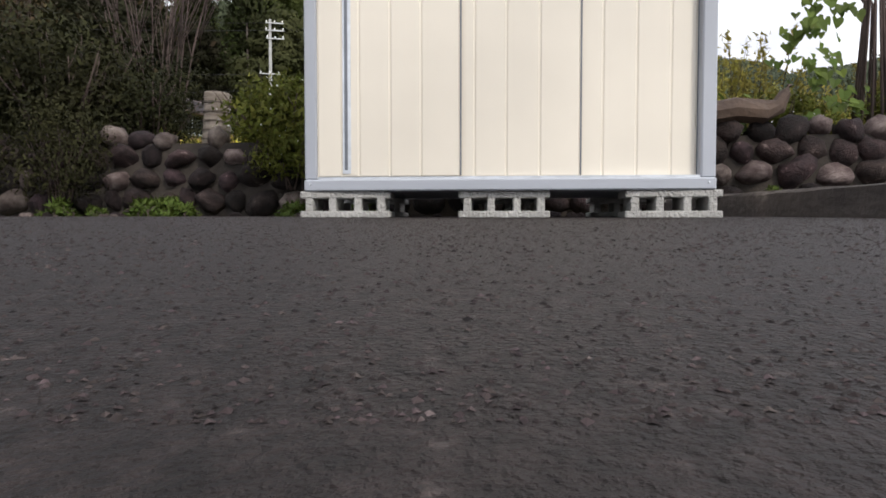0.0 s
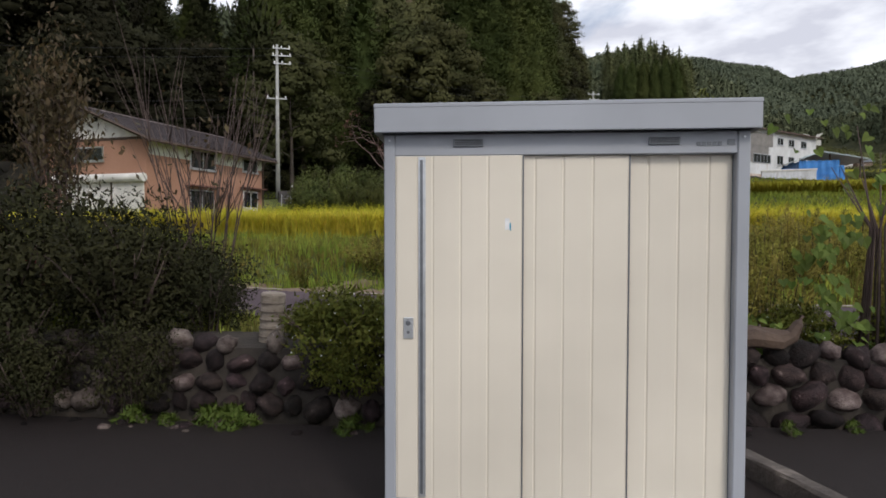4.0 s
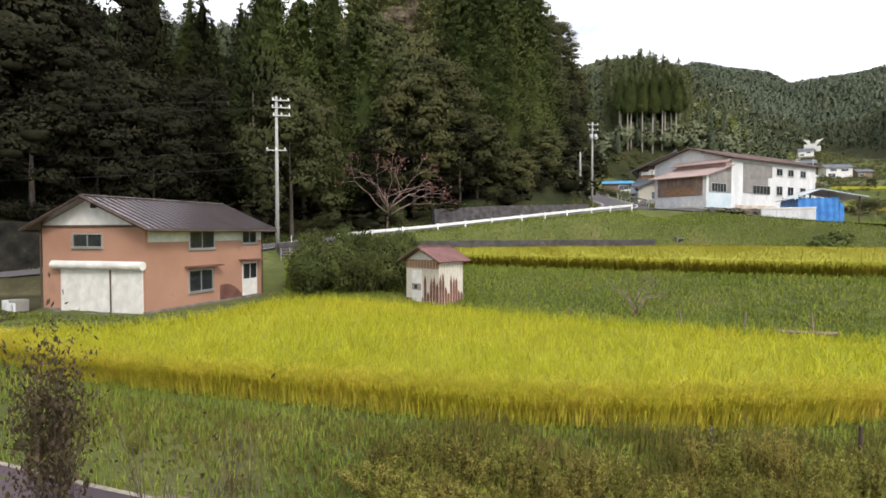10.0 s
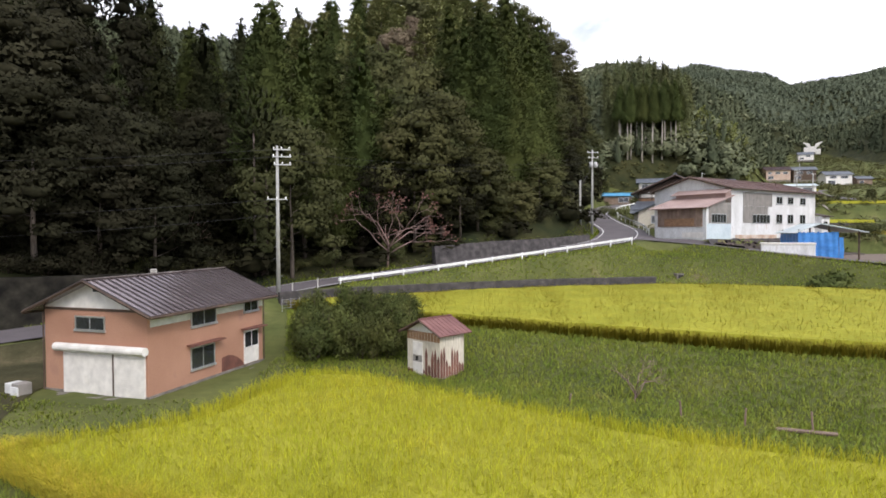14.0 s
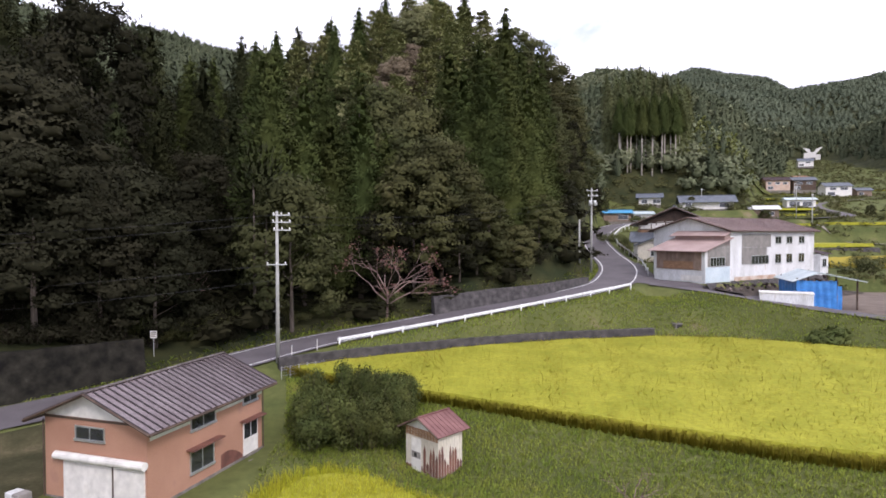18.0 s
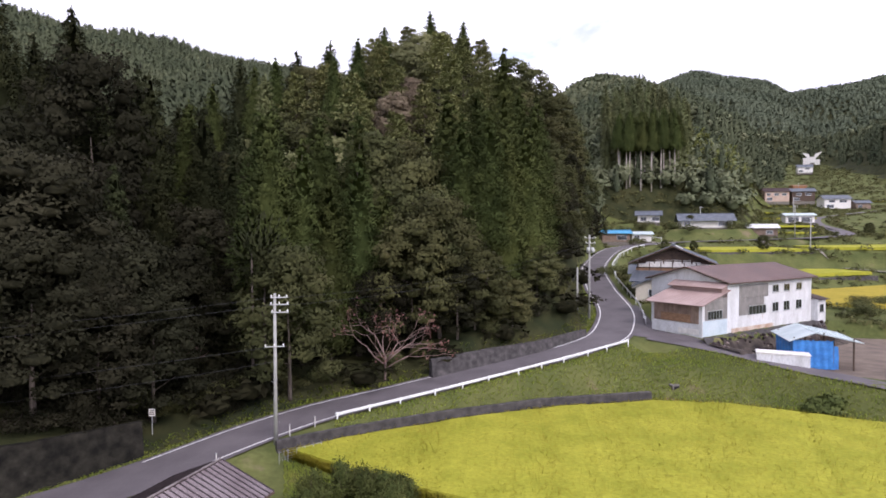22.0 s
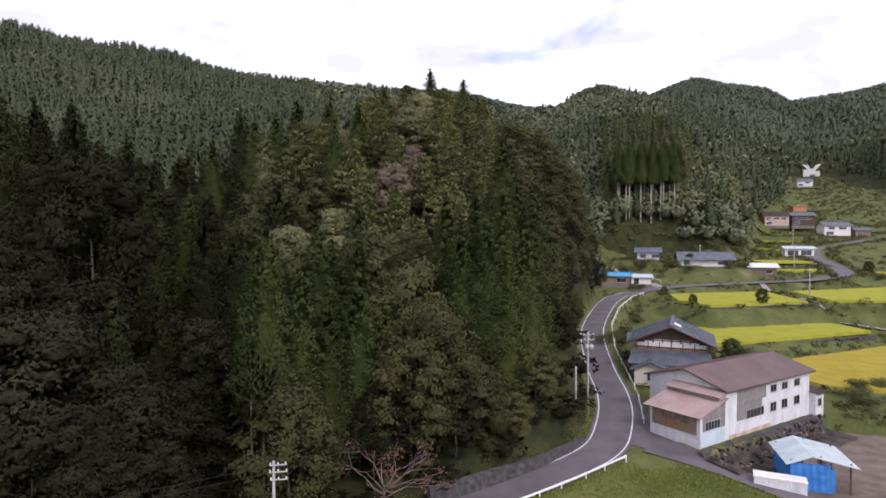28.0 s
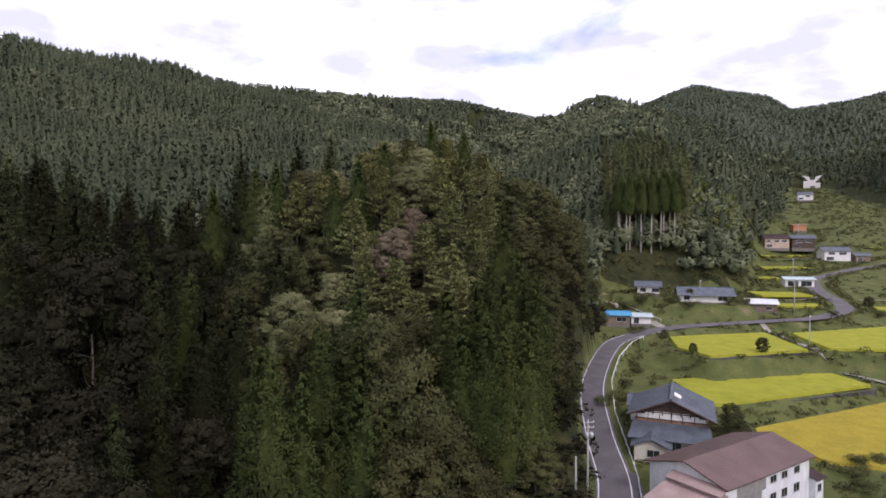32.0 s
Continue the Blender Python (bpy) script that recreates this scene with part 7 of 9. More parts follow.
def line_at(pts, n):
    P = np.array(pts, float)
    s = np.concatenate([[0], np.cumsum(np.linalg.norm(np.diff(P, axis=0), axis=1))])
    t = np.linspace(0, s[-1], n)
    return np.stack([np.interp(t, s, P[:, k]) for k in range(P.shape[1])], 1)


def guardrail(name, C, h, label, posts):
    """A W-beam on posts along C (x, y, z)."""
    g = empty(name, None, label, "guardrail")
    C = np.asarray(C)
    T = np.gradient(C[:, :2], axis=0)
    N = np.stack([T[:, 1], -T[:, 0]], 1)
    N /= np.linalg.norm(N, axis=1)[:, None]
    prof = [(0.0, -0.125), (0.05, -0.09), (0.05, -0.035), (0.0, 0.0), (0.05, 0.035), (0.05, 0.09), (0.0, 0.125)]
    V, F = [], []
    m = len(prof)
    for c, n in zip(C, N):
        V += [(c[0] + n[0] * o, c[1] + n[1] * o, c[2] + h - 0.18 + z) for o, z in prof]
        V += [(c[0] + n[0] * (o - 0.012), c[1] + n[1] * (o - 0.012), c[2] + h - 0.18 + z) for o, z in prof]
    for i in range(len(C) - 1):
        a, b = i * 2 * m, (i + 1) * 2 * m
        for k in range(m - 1):
            F.append((a + k, b + k, b + k + 1, a + k + 1))
            F.append((a + m + k + 1, b + m + k + 1, b + m + k, a + m + k))
        F.append((a + m - 1, b + m - 1, b + 2 * m - 1, a + 2 * m - 1))
        F.append((a + m, b + m, b, a))
    link_mesh("beam", V, F, M["rail_white"], g, False)
    for k in np.linspace(0, len(C) - 1, posts).astype(int):
        c, n = C[k], N[k]
        v, f = tube([(c[0] + n[0] * 0.1, c[1] + n[1] * 0.1, c[2] - 0.5), (c[0] + n[0] * 0.1, c[1] + n[1] * 0.1, c[2] + h + 0.02)], [0.07, 0.07], 8)
        link_mesh("post", v, f, M["rail_white"], g, True)
    for k in (0, -1):
        c, n = C[k], N[k]
        bm = bmesh.new()
        bmesh.ops.create_cone(bm, cap_ends=True, segments=10, radius1=0.15, radius2=0.15, depth=0.25, matrix=pose(c[0], c[1], c[2] + h - 0.18))
        part("end_terminal", bm, M["rail_white"], g)


RAIL1 = [(-9.0, 50.6, 4.35), (-1.8, 54.6, 5.05), (6.3, 59.0, 5.95), (13.5, 63.2, 6.75), (20.6, 67.9, 7.5)]
guardrail("guardrail", line_at(RAIL1, 60), 0.85, "long white guardrail above the paddy", 12)
RAIL2 = [(26.2, 79, 8.65), (28.5, 88.5, 9.4), (30.2, 100, 10.4), (32.0, 113, 11.6), (36.4, 131.5, 13.1), (43.0, 149, 14.7), (50.5, 163, 15.9), (55.5, 169.2, 16.4)]
guardrail("guardrail", line_at(RAIL2, 80), 0.75, "white guardrail round the road bend", 22)
guardrail("guardrail", line_at([(68.5, 192, 18.2), (66, 203, 19.2), (62, 222, 21.0)], 20), 0.7, "white rail beside the side road", 7)


def retaining(name, pts, h0, h1, mat, label, thick=0.4, stones=0, lean=0.12):
    """A wall with its foot along pts, its top height going from h0 to h1."""
    P = line_at(pts, 60)
    T = np.gradient(P[:, :2], axis=0)
    N = np.stack([-T[:, 1], T[:, 0]], 1)
    N /= np.linalg.norm(N, axis=1)[:, None]
    H = np.linspace(h0, h1, 60)
    rng = np.random.default_rng(len(label))
    V, F = [], []
    for p, n, h in zip(P, N, H):
        j = rng.normal(0, 0.015, 4)
        V += [(p[0] + j[0], p[1] + j[1], p[2] - 0.5), (p[0] + n[0] * lean * h, p[1] + n[1] * lean * h, p[2] + h + j[2]), (p[0] + n[0] * (lean * h + thick), p[1] + n[1] * (lean * h + thick), p[2] + h + j[3]), (p[0] + n[0] * (lean * h + thick), p[1] + n[1] * (lean * h + thick), p[2] - 0.5)]
    for i in range(59):
        for k in range(3):
            F.append((4 * i + k, 4 * i + 4 + k, 4 * i + 5 + k, 4 * i + 1 + k))
    F += [(0, 1, 2, 3), (4 * 59 + 3, 4 * 59 + 2, 4 * 59 + 1, 4 * 59)]
    ob = link_mesh(name, V, F, mat)
    tagged(ob, label, "wall", "", "structure")
    return ob, P, N, H


paddy_wall, PP, PN, PH = retaining("paddy_wall", [(-12.6, 45.5, 3.1), (-8.5, 48.2, 3.15), (0.6, 53.3, 3.15), (10, 57.3, 3.15), (20.6, 59.6, 3.2)], 1.35, 1.3, M["darkwall"], "dark stone retaining wall along the upper paddy")
road_wall, QP, QN, QH = retaining("road_wall", [(-1.0, 60.2, 5.5), (5.2, 63.7, 6.4), (11.0, 67.2, 7.0), (17.3, 73.0, 7.9)], 2.0, 0.7, M["darkwall"], "dark stone retaining wall at the foot of the wooded hill", 0.5, 0, 0.25)
retaining("left_wall", [(-46, 25.9, 1.3), (-39.9, 30.6, 1.8), (-34, 35.3, 2.2), (-27.9, 40.1, 2.7), (-22.6, 45.3, 3.3)], 5.4, 2.6, M["shadewall"], "dark damp retaining wall beside the road", 0.5, 0, 0.2)
retaining("terrace_wall", [(58, 120.6, 9.6), (78, 128.6, 9.6), (97.5, 136.4, 9.6)], 1.0, 1.0, M["darkwall"], "stone wall under a paddy terrace")
retaining("terrace_wall", [(59.2, 156.5, 13.0), (63.6, 144.9, 13.0), (78, 149.0, 13.0), (94, 153.6, 13.0)], 2.7, 2.5, M["darkwall"], "tall stone wall under a paddy terrace")


def build_bits():
    # drain box at the end of the paddy wall
    b = empty("drain_box", pose(23.7, 62.3, 4.1, 0, 0, 20), "small concrete drain box in the grass bank", "drain")
    bx("body", M["concrete"], b, -0.45, 0.45, -0.4, 0.4, -0.5, 0.55, 0.03)
    bx("opening", M["dark"], b, -0.3, 0.3, -0.42, -0.38, -0.1, 0.4)
    # road sign
    s = empty("road_sign", pose(-23.6, 48.6, lz(-23.6, 48.6), 0, 0, 10), "small white sign plate on a thin post", "sign")
    v, f = tube([(0, 0, -0.3), (0, 0, 2.1)], [0.03, 0.03], 6)
    link_mesh("post", v, f, M["galv"], s)
    bx("plate", M["white"], s, -0.25, 0.25, -0.05, -0.03, 1.5, 2.1, 0.008)
    for k in range(3):
        bx("bar", M["wood_dark"], s, -0.18, 0.18, -0.056, -0.048, 1.62 + 0.14 * k, 1.68 + 0.14 * k)
    # stakes and posts in the banks
    for i, (x, y, h) in enumerate(((4.5, 10.6, 0.62), (7.2, 10.6, 0.66), (9.2, 24.0, 0.7), (11.2, 22.9, 0.75), (13.4, 22.2, 0.8), (5.2, 26.2, 0.4))):
        st = empty("wooden_stake", pose(x, y, lz(x, y), 4 * math.sin(i * 2), 5 * math.cos(i * 3), i * 40), "weathered grey wooden stake in the bank", "stake", "stakes in the bank")
        v, f = tube([(0, 0, -0.3), (0.01, 0, h * 0.5), (0, 0.01, h), (0, 0.01, h + 0.03)], [0.04, 0.038, 0.034, 0.01], 7)
        link_mesh("shaft", v, f, M["wood_dark"] if i < 2 else M["wood_grey"], st)
    lg = empty("fallen_post", pose(13.0, 22.0, lz(13.0, 22.0) + 0.12, 0, 0, -25), "weathered pole lying on the bank", "log")
    v, f = tube([(-1, 0, 0), (1, 0, 0.05)], [0.08, 0.07], 8)
    link_mesh("shaft", v, f, M["wood_grey"], lg)
    # reflector posts along the road
    for x, y in ((-16.4, 43.2), (-12.3, 47.9), (-10.6, 49.4)):
        r = empty("reflector_post", pose(x, y, lz(x, y)), "short pale roadside marker post", "marker post", "marker posts")
        v, f = tube([(0, 0, -0.3), (0, 0, 0.85)], [0.04, 0.04], 7)
        link_mesh("shaft", v, f, M["white"], r)
        bx("cap", M["galv"], r, -0.05, 0.05, -0.05, 0.05, 0.85, 0.93, 0.01)
    # net fence beside the house corner
    fe = empty("net_fence", pose(-12.2, 44.4, 3.3, 0, 0, 40), "low pale green net fence at the paddy corner", "fence")
    for k in range(6):
        v, f = tube([(k * 0.7, 0, -0.4), (k * 0.7, 0, 0.8)], [0.02, 0.02], 5)
        link_mesh("post", v, f, M["galv"], fe)
    for k in range(4):
        v, f = tube([(0, 0, 0.1 + 0.2 * k), (3.5, 0, 0.1 + 0.2 * k)], [0.008, 0.008], 4)
        link_mesh("wire", v, f, M["galv"], fe)


build_bits()


def house_yard():
    """Trodden earth between the garage and the road."""
    P = [(-31, 29.0), (-29, 24.5), (-24.5, 20.6), (-17.2, 22.6), (-18.9, 27.2), (-17.6, 34.6), (-20.5, 38.2), (-24, 34.8)]
    bm = bmesh.new()
    bm.faces.new([bm.verts.new((x, y, 0)) for x, y in P])
    bmesh.ops.triangulate(bm, faces=bm.faces[:])
    for k in range(4):
        bmesh.ops.subdivide_edges(bm, edges=bm.edges[:], cuts=1, use_grid_fill=True)
    rng = np.random.default_rng(33)
    for v in bm.verts:
        v.co.z = lz(v.co.x, v.co.y) + 0.06 + rng.normal(0, 0.012)
    ob = part("house_yard", bm, M["trodden"], smooth=True)
    tagged(ob, "dark trodden earth and thin grass beside the garage", "yard", "", "structure")


M["trodden"] = paint("trodden_earth", (0.036, 0.036, 0.018), (0.07, 0.063, 0.034), 0.5, 0.95, 0, 0.9, 6, c=(0.12, 0.095, 0.06), spec=0.1)
house_yard()

# ---- rice, grass, shrubs ----
def in_poly(x, y, poly):
    return poly_dist(x, y, poly) == 0


def rice_bed(name, poly, z, top, label, inset=0.3, fill=0.8):
    """The body of a standing crop: an uneven top and a ragged skirt."""
    P = line_at(list(poly) + [poly[0]], 160)[:-1]
    n = len(P)
    rng = np.random.default_rng(n)
    c = P.mean(0)
    way = (c - P) / np.linalg.norm(c - P, axis=1)[:, None]
    low, inner = P + way * inset * 0.6, P + way * inset * 1.5
    V = [(x, y, z - 0.1) for x, y in low] + [(x, y, z + top * fill + rng.normal(0, 0.03)) for x, y in inner]
    F = [(i, (i + 1) % n, n + (i + 1) % n, n + i) for i in range(n)]
    F.append(tuple(n + i for i in range(n)))
    ob = link_mesh(name, V, F, M["ricebed"])
    bm = bmesh.new()
    bm.from_mesh(ob.data)
    bmesh.ops.triangulate(bm, faces=[f for f in bm.faces if len(f.verts) > 4])
    bm.to_mesh(ob.data)
    bm.free()
    return tagged(ob, label, "rice field", "", "stuff")


def blades(P, h, width, lean, rng, n, up=False):
    """Bent blades: n at each place; a quad and a drooping tip. up: the upper side is the front."""
    P = np.repeat(P, n, 0)
    k = len(P)
    a = rng.uniform(0, 6.28, k)
    D = np.stack([np.cos(a), np.sin(a), np.zeros(k)], 1)
    S = np.stack([np.abs(np.sin(a)), -np.cos(a) * np.sign(np.sin(a)), np.zeros(k)], 1)
    if up:
        S = np.stack([np.sin(a), -np.cos(a), np.zeros(k)], 1)
    hh = (h if np.isscalar(h) else np.repeat(h, n)) * rng.uniform(0.7, 1.15, k)
    base = P + D * rng.uniform(0, 0.07, (k, 1)) * (h if np.isscalar(h) else 1)
    L = lean * rng.uniform(0.3, 1.2, k)
    mid = base + D * (L * hh * 0.35)[:, None] + np.array([0, 0, 1.0]) * (hh * 0.72)[:, None]
    tip = base + D * (L * hh)[:, None] + np.array([0, 0, 1.0]) * (hh * rng.uniform(0.8, 1.02, k))[:, None]
    w = width * rng.uniform(0.7, 1.3, (k, 1))
    V = np.stack([base - S * w * 0.5, base + S * w * 0.5, mid + S * w * 0.5, mid - S * w * 0.5, tip], 1).reshape(-1, 3)
    i = np.arange(k) * 5
    F = [tuple(q) for q in np.stack([i, i + 1, i + 2, i + 3], 1).tolist()] + [tuple(q) for q in np.stack([i + 3, i + 2, i + 4], 1).tolist()]
    N = D * 0.45 + np.array([0, 0, 0.9]) + rng.normal(0, 0.2, (k, 3)) + np.cross(S, np.array([0, 0, 1.0])) * 0.3
    return V, F, np.repeat(N, 5, 0)


def scatter(poly, gap, rng, jitter=0.35, keep=None):
    P = np.array(poly, float)
    xs, ys = np.arange(P[:, 0].min(), P[:, 0].max(), gap), np.arange(P[:, 1].min(), P[:, 1].max(), gap)
    X, Y = np.meshgrid(xs, ys)
    X, Y = X.ravel() + rng.uniform(-jitter, jitter, X.size) * gap, Y.ravel() + rng.uniform(-jitter, jitter, X.size) * gap
    m = in_poly(X, Y, poly)
    if keep is not None:
        m &= keep(X, Y)
    return X[m], Y[m]


def build_rice():
    rng = np.random.default_rng(14)
    rice_bed("rice_field", FIELD1, 1.25, 0.8, "ripe yellow-green rice crop in the lower paddy", 0.9, 0.74)
    parts = []
    for gap, h, w, n, keep in ((0.2, 0.92, 0.013, 10, lambda X, Y: Y < 15.5 - 0.25 * X), (0.27, 0.92, 0.021, 9, lambda X, Y: (Y >= 15.5 - 0.25 * X) & (X < 0.8 * Y + 3))):
        x, y = scatter(FIELD1, gap, rng, 0.3, lambda X, Y, kk=keep: kk(X, Y) & (X < 0.85 * Y + 4))
        parts.append(blades(np.stack([x, y, np.full(len(x), 1.27)], 1), h, w, 0.5, rng, n))
    E = line_at(FIELD1 + FIELD1[:1], 1500)
    c = np.array([2.0, 18.0])
    E = np.concatenate([E + (c - E) / np.linalg.norm(c - E, axis=1)[:, None] * o + rng.normal(0, 0.04, E.shape) for o in (0.05, 0.2, 0.36, 0.55, 0.78, 1.0)])
    E = E[(E[:, 0] < 0.85 * E[:, 1] + 4) & (E[:, 1] < 17.5 - 0.2 * E[:, 0])]
    ears = blades(np.stack([E[:, 0], E[:, 1], np.full(len(E), 1.5)], 1), 0.56, 0.014, 1.6, rng, 7, True)
    G = line_at(FIELD1 + FIELD1[:1], 1900)
    G = np.concatenate([G + (c - G) / np.linalg.norm(c - G, axis=1)[:, None] * o + rng.normal(0, 0.03, G.shape) for o in (-0.1, -0.03)])
    G = G[(G[:, 0] < 0.85 * G[:, 1] + 4) & (G[:, 1] < 17.5 - 0.2 * G[:, 0])]
    skirt = blades(np.stack([G[:, 0], G[:, 1], rng.uniform(1.2, 1.35, len(G))], 1), 0.62, 0.013, 0.9, rng, 6)
    tagged(crown_mesh("rice_ears", [ears, skirt], M["rice_gold"]), "golden drooping ears along the edge of the lower paddy", "rice", "", "stuff")
    ob = crown_mesh("rice_plants", parts, M["rice"])
    tagged(ob, "drooping ripe rice ears and leaves of the lower paddy", "rice", "", "stuff")
    rice_bed("rice_field", FIELD2, 3.15, 0.74, "golden ripe rice crop in the upper paddy", 0.45, 0.95)
    x, y = scatter(FIELD2, 0.33, rng, 0.4, lambda X, Y: X < 0.78 * Y)
    v1 = blades(np.stack([x, y, np.full(len(x), 3.17)], 1), 0.84, 0.034, 0.6, rng, 7, True)
    E = line_at(FIELD2 + FIELD2[:1], 1300)
    c = np.array([14.0, 42.0])
    E = np.concatenate([E + (c - E) / np.linalg.norm(c - E, axis=1)[:, None] * o + rng.normal(0, 0.05, E.shape) for o in (0.1, 0.3)])
    E = E[(E[:, 0] < 0.78 * E[:, 1]) & (E[:, 1] < 47)]
    v2 = blades(np.stack([E[:, 0], E[:, 1], np.full(len(E), 3.13)], 1), 0.74, 0.035, 1.0, rng, 6, True)
    ob = crown_mesh("rice_plants", [v1, v2], M["rice_ripe"])
    tagged(ob, "ripe rice ears of the upper paddy", "rice", "", "stuff")
    for lvl, poly in PADDY:
        fb = rice_bed("rice_field", poly, lvl, 0.75, "golden ripe rice crop on a valley terrace" if lvl == 8.4 else "yellow rice crop on a valley terrace")
        if lvl == 8.4:
            fb.data.materials[0] = M["ricebed_gold"]


build_rice()


def open_ground(X, Y):
    m = np.ones(X.shape, bool)
    for poly in (FIELD1, FIELD2):
        m &= poly_dist(X, Y, poly) > 0.12
    m &= line_dist(X, Y, ROAD)[0] > ROAD_W + 0.15
    m &= line_dist(X, Y, LANE)[0] > LANE_W + 0.12
    m &= line_dist(X, Y, TRACK)[0] > 1.5
    return m


def build_grass():
    rng = np.random.default_rng(23)
    parts = []
    # bank between lane and lower paddy
    near = [(-15, 12.5), (-16, 20), (-9, 16.5), (-3, 14.2), (1, 12.9), (9, 13), (19, 12), (18, 3.3), (4, 5.8), (-2, 7.5), (-8, 10.5)]
    x, y = scatter(near, 0.17, rng, 0.45, open_ground)
    z, _ = land(x, y)
    parts.append(blades(np.stack([x, y, z - 0.02], 1), rng.uniform(0.12, 0.36, len(x)), 0.014, 0.7, rng, 6))
    x, y = scatter([(-9, 11.8), (-9, 14.6), (-2.6, 12.4), (4, 11.3), (9, 11.5), (15, 11), (15, 4.2), (4.2, 6.6), (-1.2, 8.2)], 0.15, rng, 0.45, open_ground)
    z, _ = land(x, y)
    tall = np.clip(0.5 + 0.5 * np.sin(x * 1.9 + np.sin(y * 2.3)) * np.sin(y * 1.7 + x * 0.6), 0, 1) * np.clip((x + 4) / 6, 0.15, 1)
    near_lane = np.clip((line_dist(x, y, LANE)[0] - LANE_W - 0.5) / 0.8, 0, 1)
    hh = (0.14 + 0.5 * tall) * (0.25 + 0.75 * near_lane) * rng.uniform(0.6, 1.2, len(x))
    growth = blades(np.stack([x, y, z - 0.02], 1), hh, 0.02, 0.6, rng, 6)
    tagged(crown_mesh("bank_weeds", [growth], M["weed"]), "rough yellow-green weeds and straw on the paddy bank", "weeds", "", "stuff")
    # wall top and lane verge
    top = [(-9, 5.3), (-9, 9.5), (-2, 6.2), (7, 4.6), (7, 3.6), (0, 4.4)]
    x, y = scatter(top, 0.12, rng, 0.45, open_ground)
    z, _ = land(x, y)
    parts.append(blades(np.stack([x, y, z - 0.02], 1), rng.uniform(0.08, 0.26, len(x)), 0.01, 0.8, rng, 6))
    # bank between the paddies
    mid = [(-9, 33), (-12, 45), (20, 26.6), (34, 19), (26, 13), (13.8, 18.8), (4, 23.8), (-3, 28.6)]
    x, y = scatter(mid, 0.18, rng, 0.45, open_ground)
    z, _ = land(x, y)
    parts.append(blades(np.stack([x, y, z - 0.03], 1), rng.uniform(0.1, 0.32, len(x)), 0.026, 0.9, rng, 7))
    # bank under the guardrail
    up = [(-9, 49), (-9, 50.8), (20.8, 68.3), (30, 66.5), (44, 54.8), (40, 53), (28, 59), (20.9, 60.4), (0.5, 54)]
    x, y = scatter(up, 0.25, rng, 0.45, open_ground)
    z, _ = land(x, y)
    parts.append(blades(np.stack([x, y, z - 0.03], 1), rng.uniform(0.1, 0.34, len(x)), 0.04, 0.9, rng, 7))
    # verges of the main road on the hill's side
    k = np.repeat(np.arange(12, 78), 46)
    o = 2.9 + 2.2 * rng.uniform(0, 1, len(k)) ** 1.6
    f = rng.uniform(0, 1, (len(k), 1))
    q = RC[k, :2] * (1 - f) + RC[k + 1, :2] * f - RN[k] * o[:, None]
    z, _ = land(q[:, 0], q[:, 1])
    parts.append(blades(np.stack([q[:, 0], q[:, 1], z - 0.05], 1), rng.uniform(0.06, 0.3, len(k)), 0.035, 0.9, rng, 5, True))
    x, y = scatter([(-30, 24), (-24, 19.6), (-16, 19.2), (-11.5, 22.4), (-9.8, 24.5), (-8, 31), (-6, 33.5), (-10, 36), (-9.5, 27), (-13.5, 24.6), (-19.5, 26.4), (-25, 27)], 0.22, rng, 0.45, open_ground)
    z, _ = land(x, y)
    parts.append(blades(np.stack([x, y, z + 0.02], 1), rng.uniform(0.05, 0.24, len(x)) * np.clip(0.6 + 0.6 * np.sin(x * 1.7) * np.sin(y * 2.1), 0.15, 1.2), 0.022, 0.9, rng, 6, True))
    # verge below the woods and round the house
    verge = [(-14, 53.5), (-4, 59), (-4, 61), (-14, 55.5)]
    x, y = scatter(verge, 0.45, rng, 0.45, open_ground)
    z, _ = land(x, y)
    parts.append(blades(np.stack([x, y, z - 0.03], 1), rng.uniform(0.2, 0.5, len(x)), 0.06, 0.8, rng, 5))
    ob = crown_mesh("bank_grass", parts, M["grass"])
    tagged(ob, "rough green and straw grass on the banks and verges", "grass", "", "stuff")


build_grass()


def stuff_part(name, v, f, mat, parent, smooth=False):
    ob = link_mesh(name, v, f, mat, parent, smooth)
    ob["kind"] = "stuff"
    return ob


def leafy(rng, n, r, h, size, low=0.1, lobes=9):
    """A loose mass of pointed leaves in uneven lobes."""
    pts, dirs = [], []
    for i in range(lobes):
        a = i * 2.39996
        rad = r * rng.uniform(0.15, 0.72)
        c = np.array([math.cos(a) * rad, math.sin(a) * rad, h * rng.uniform(low + 0.15, 0.82)])
        q = unit(rng.normal(0, 1, (n // lobes, 3)))
        k = rng.uniform(0.4, 1.15, (len(q), 1))
        pts.append(c + q * k * np.array([r * 0.42, r * 0.42, h * 0.3]))
        dirs.append(q + np.array([math.cos(a) * 0.3, math.sin(a) * 0.3, 0.45]) + rng.normal(0, 0.25, q.shape))
    P, N = np.concatenate(pts), np.concatenate(dirs)
    P[:, 2] = np.maximum(P[:, 2], 0.02)
    D = np.cross(N, rng.normal(0, 1, N.shape)) + N * 0.5
    v, f = fronds(P, D, N + rng.normal(0, 0.4, N.shape), size * rng.uniform(0.9, 2.1, len(P)), size * rng.uniform(0.6, 1.0, len(P)))
    return v, f, np.repeat(N, 3, 0)


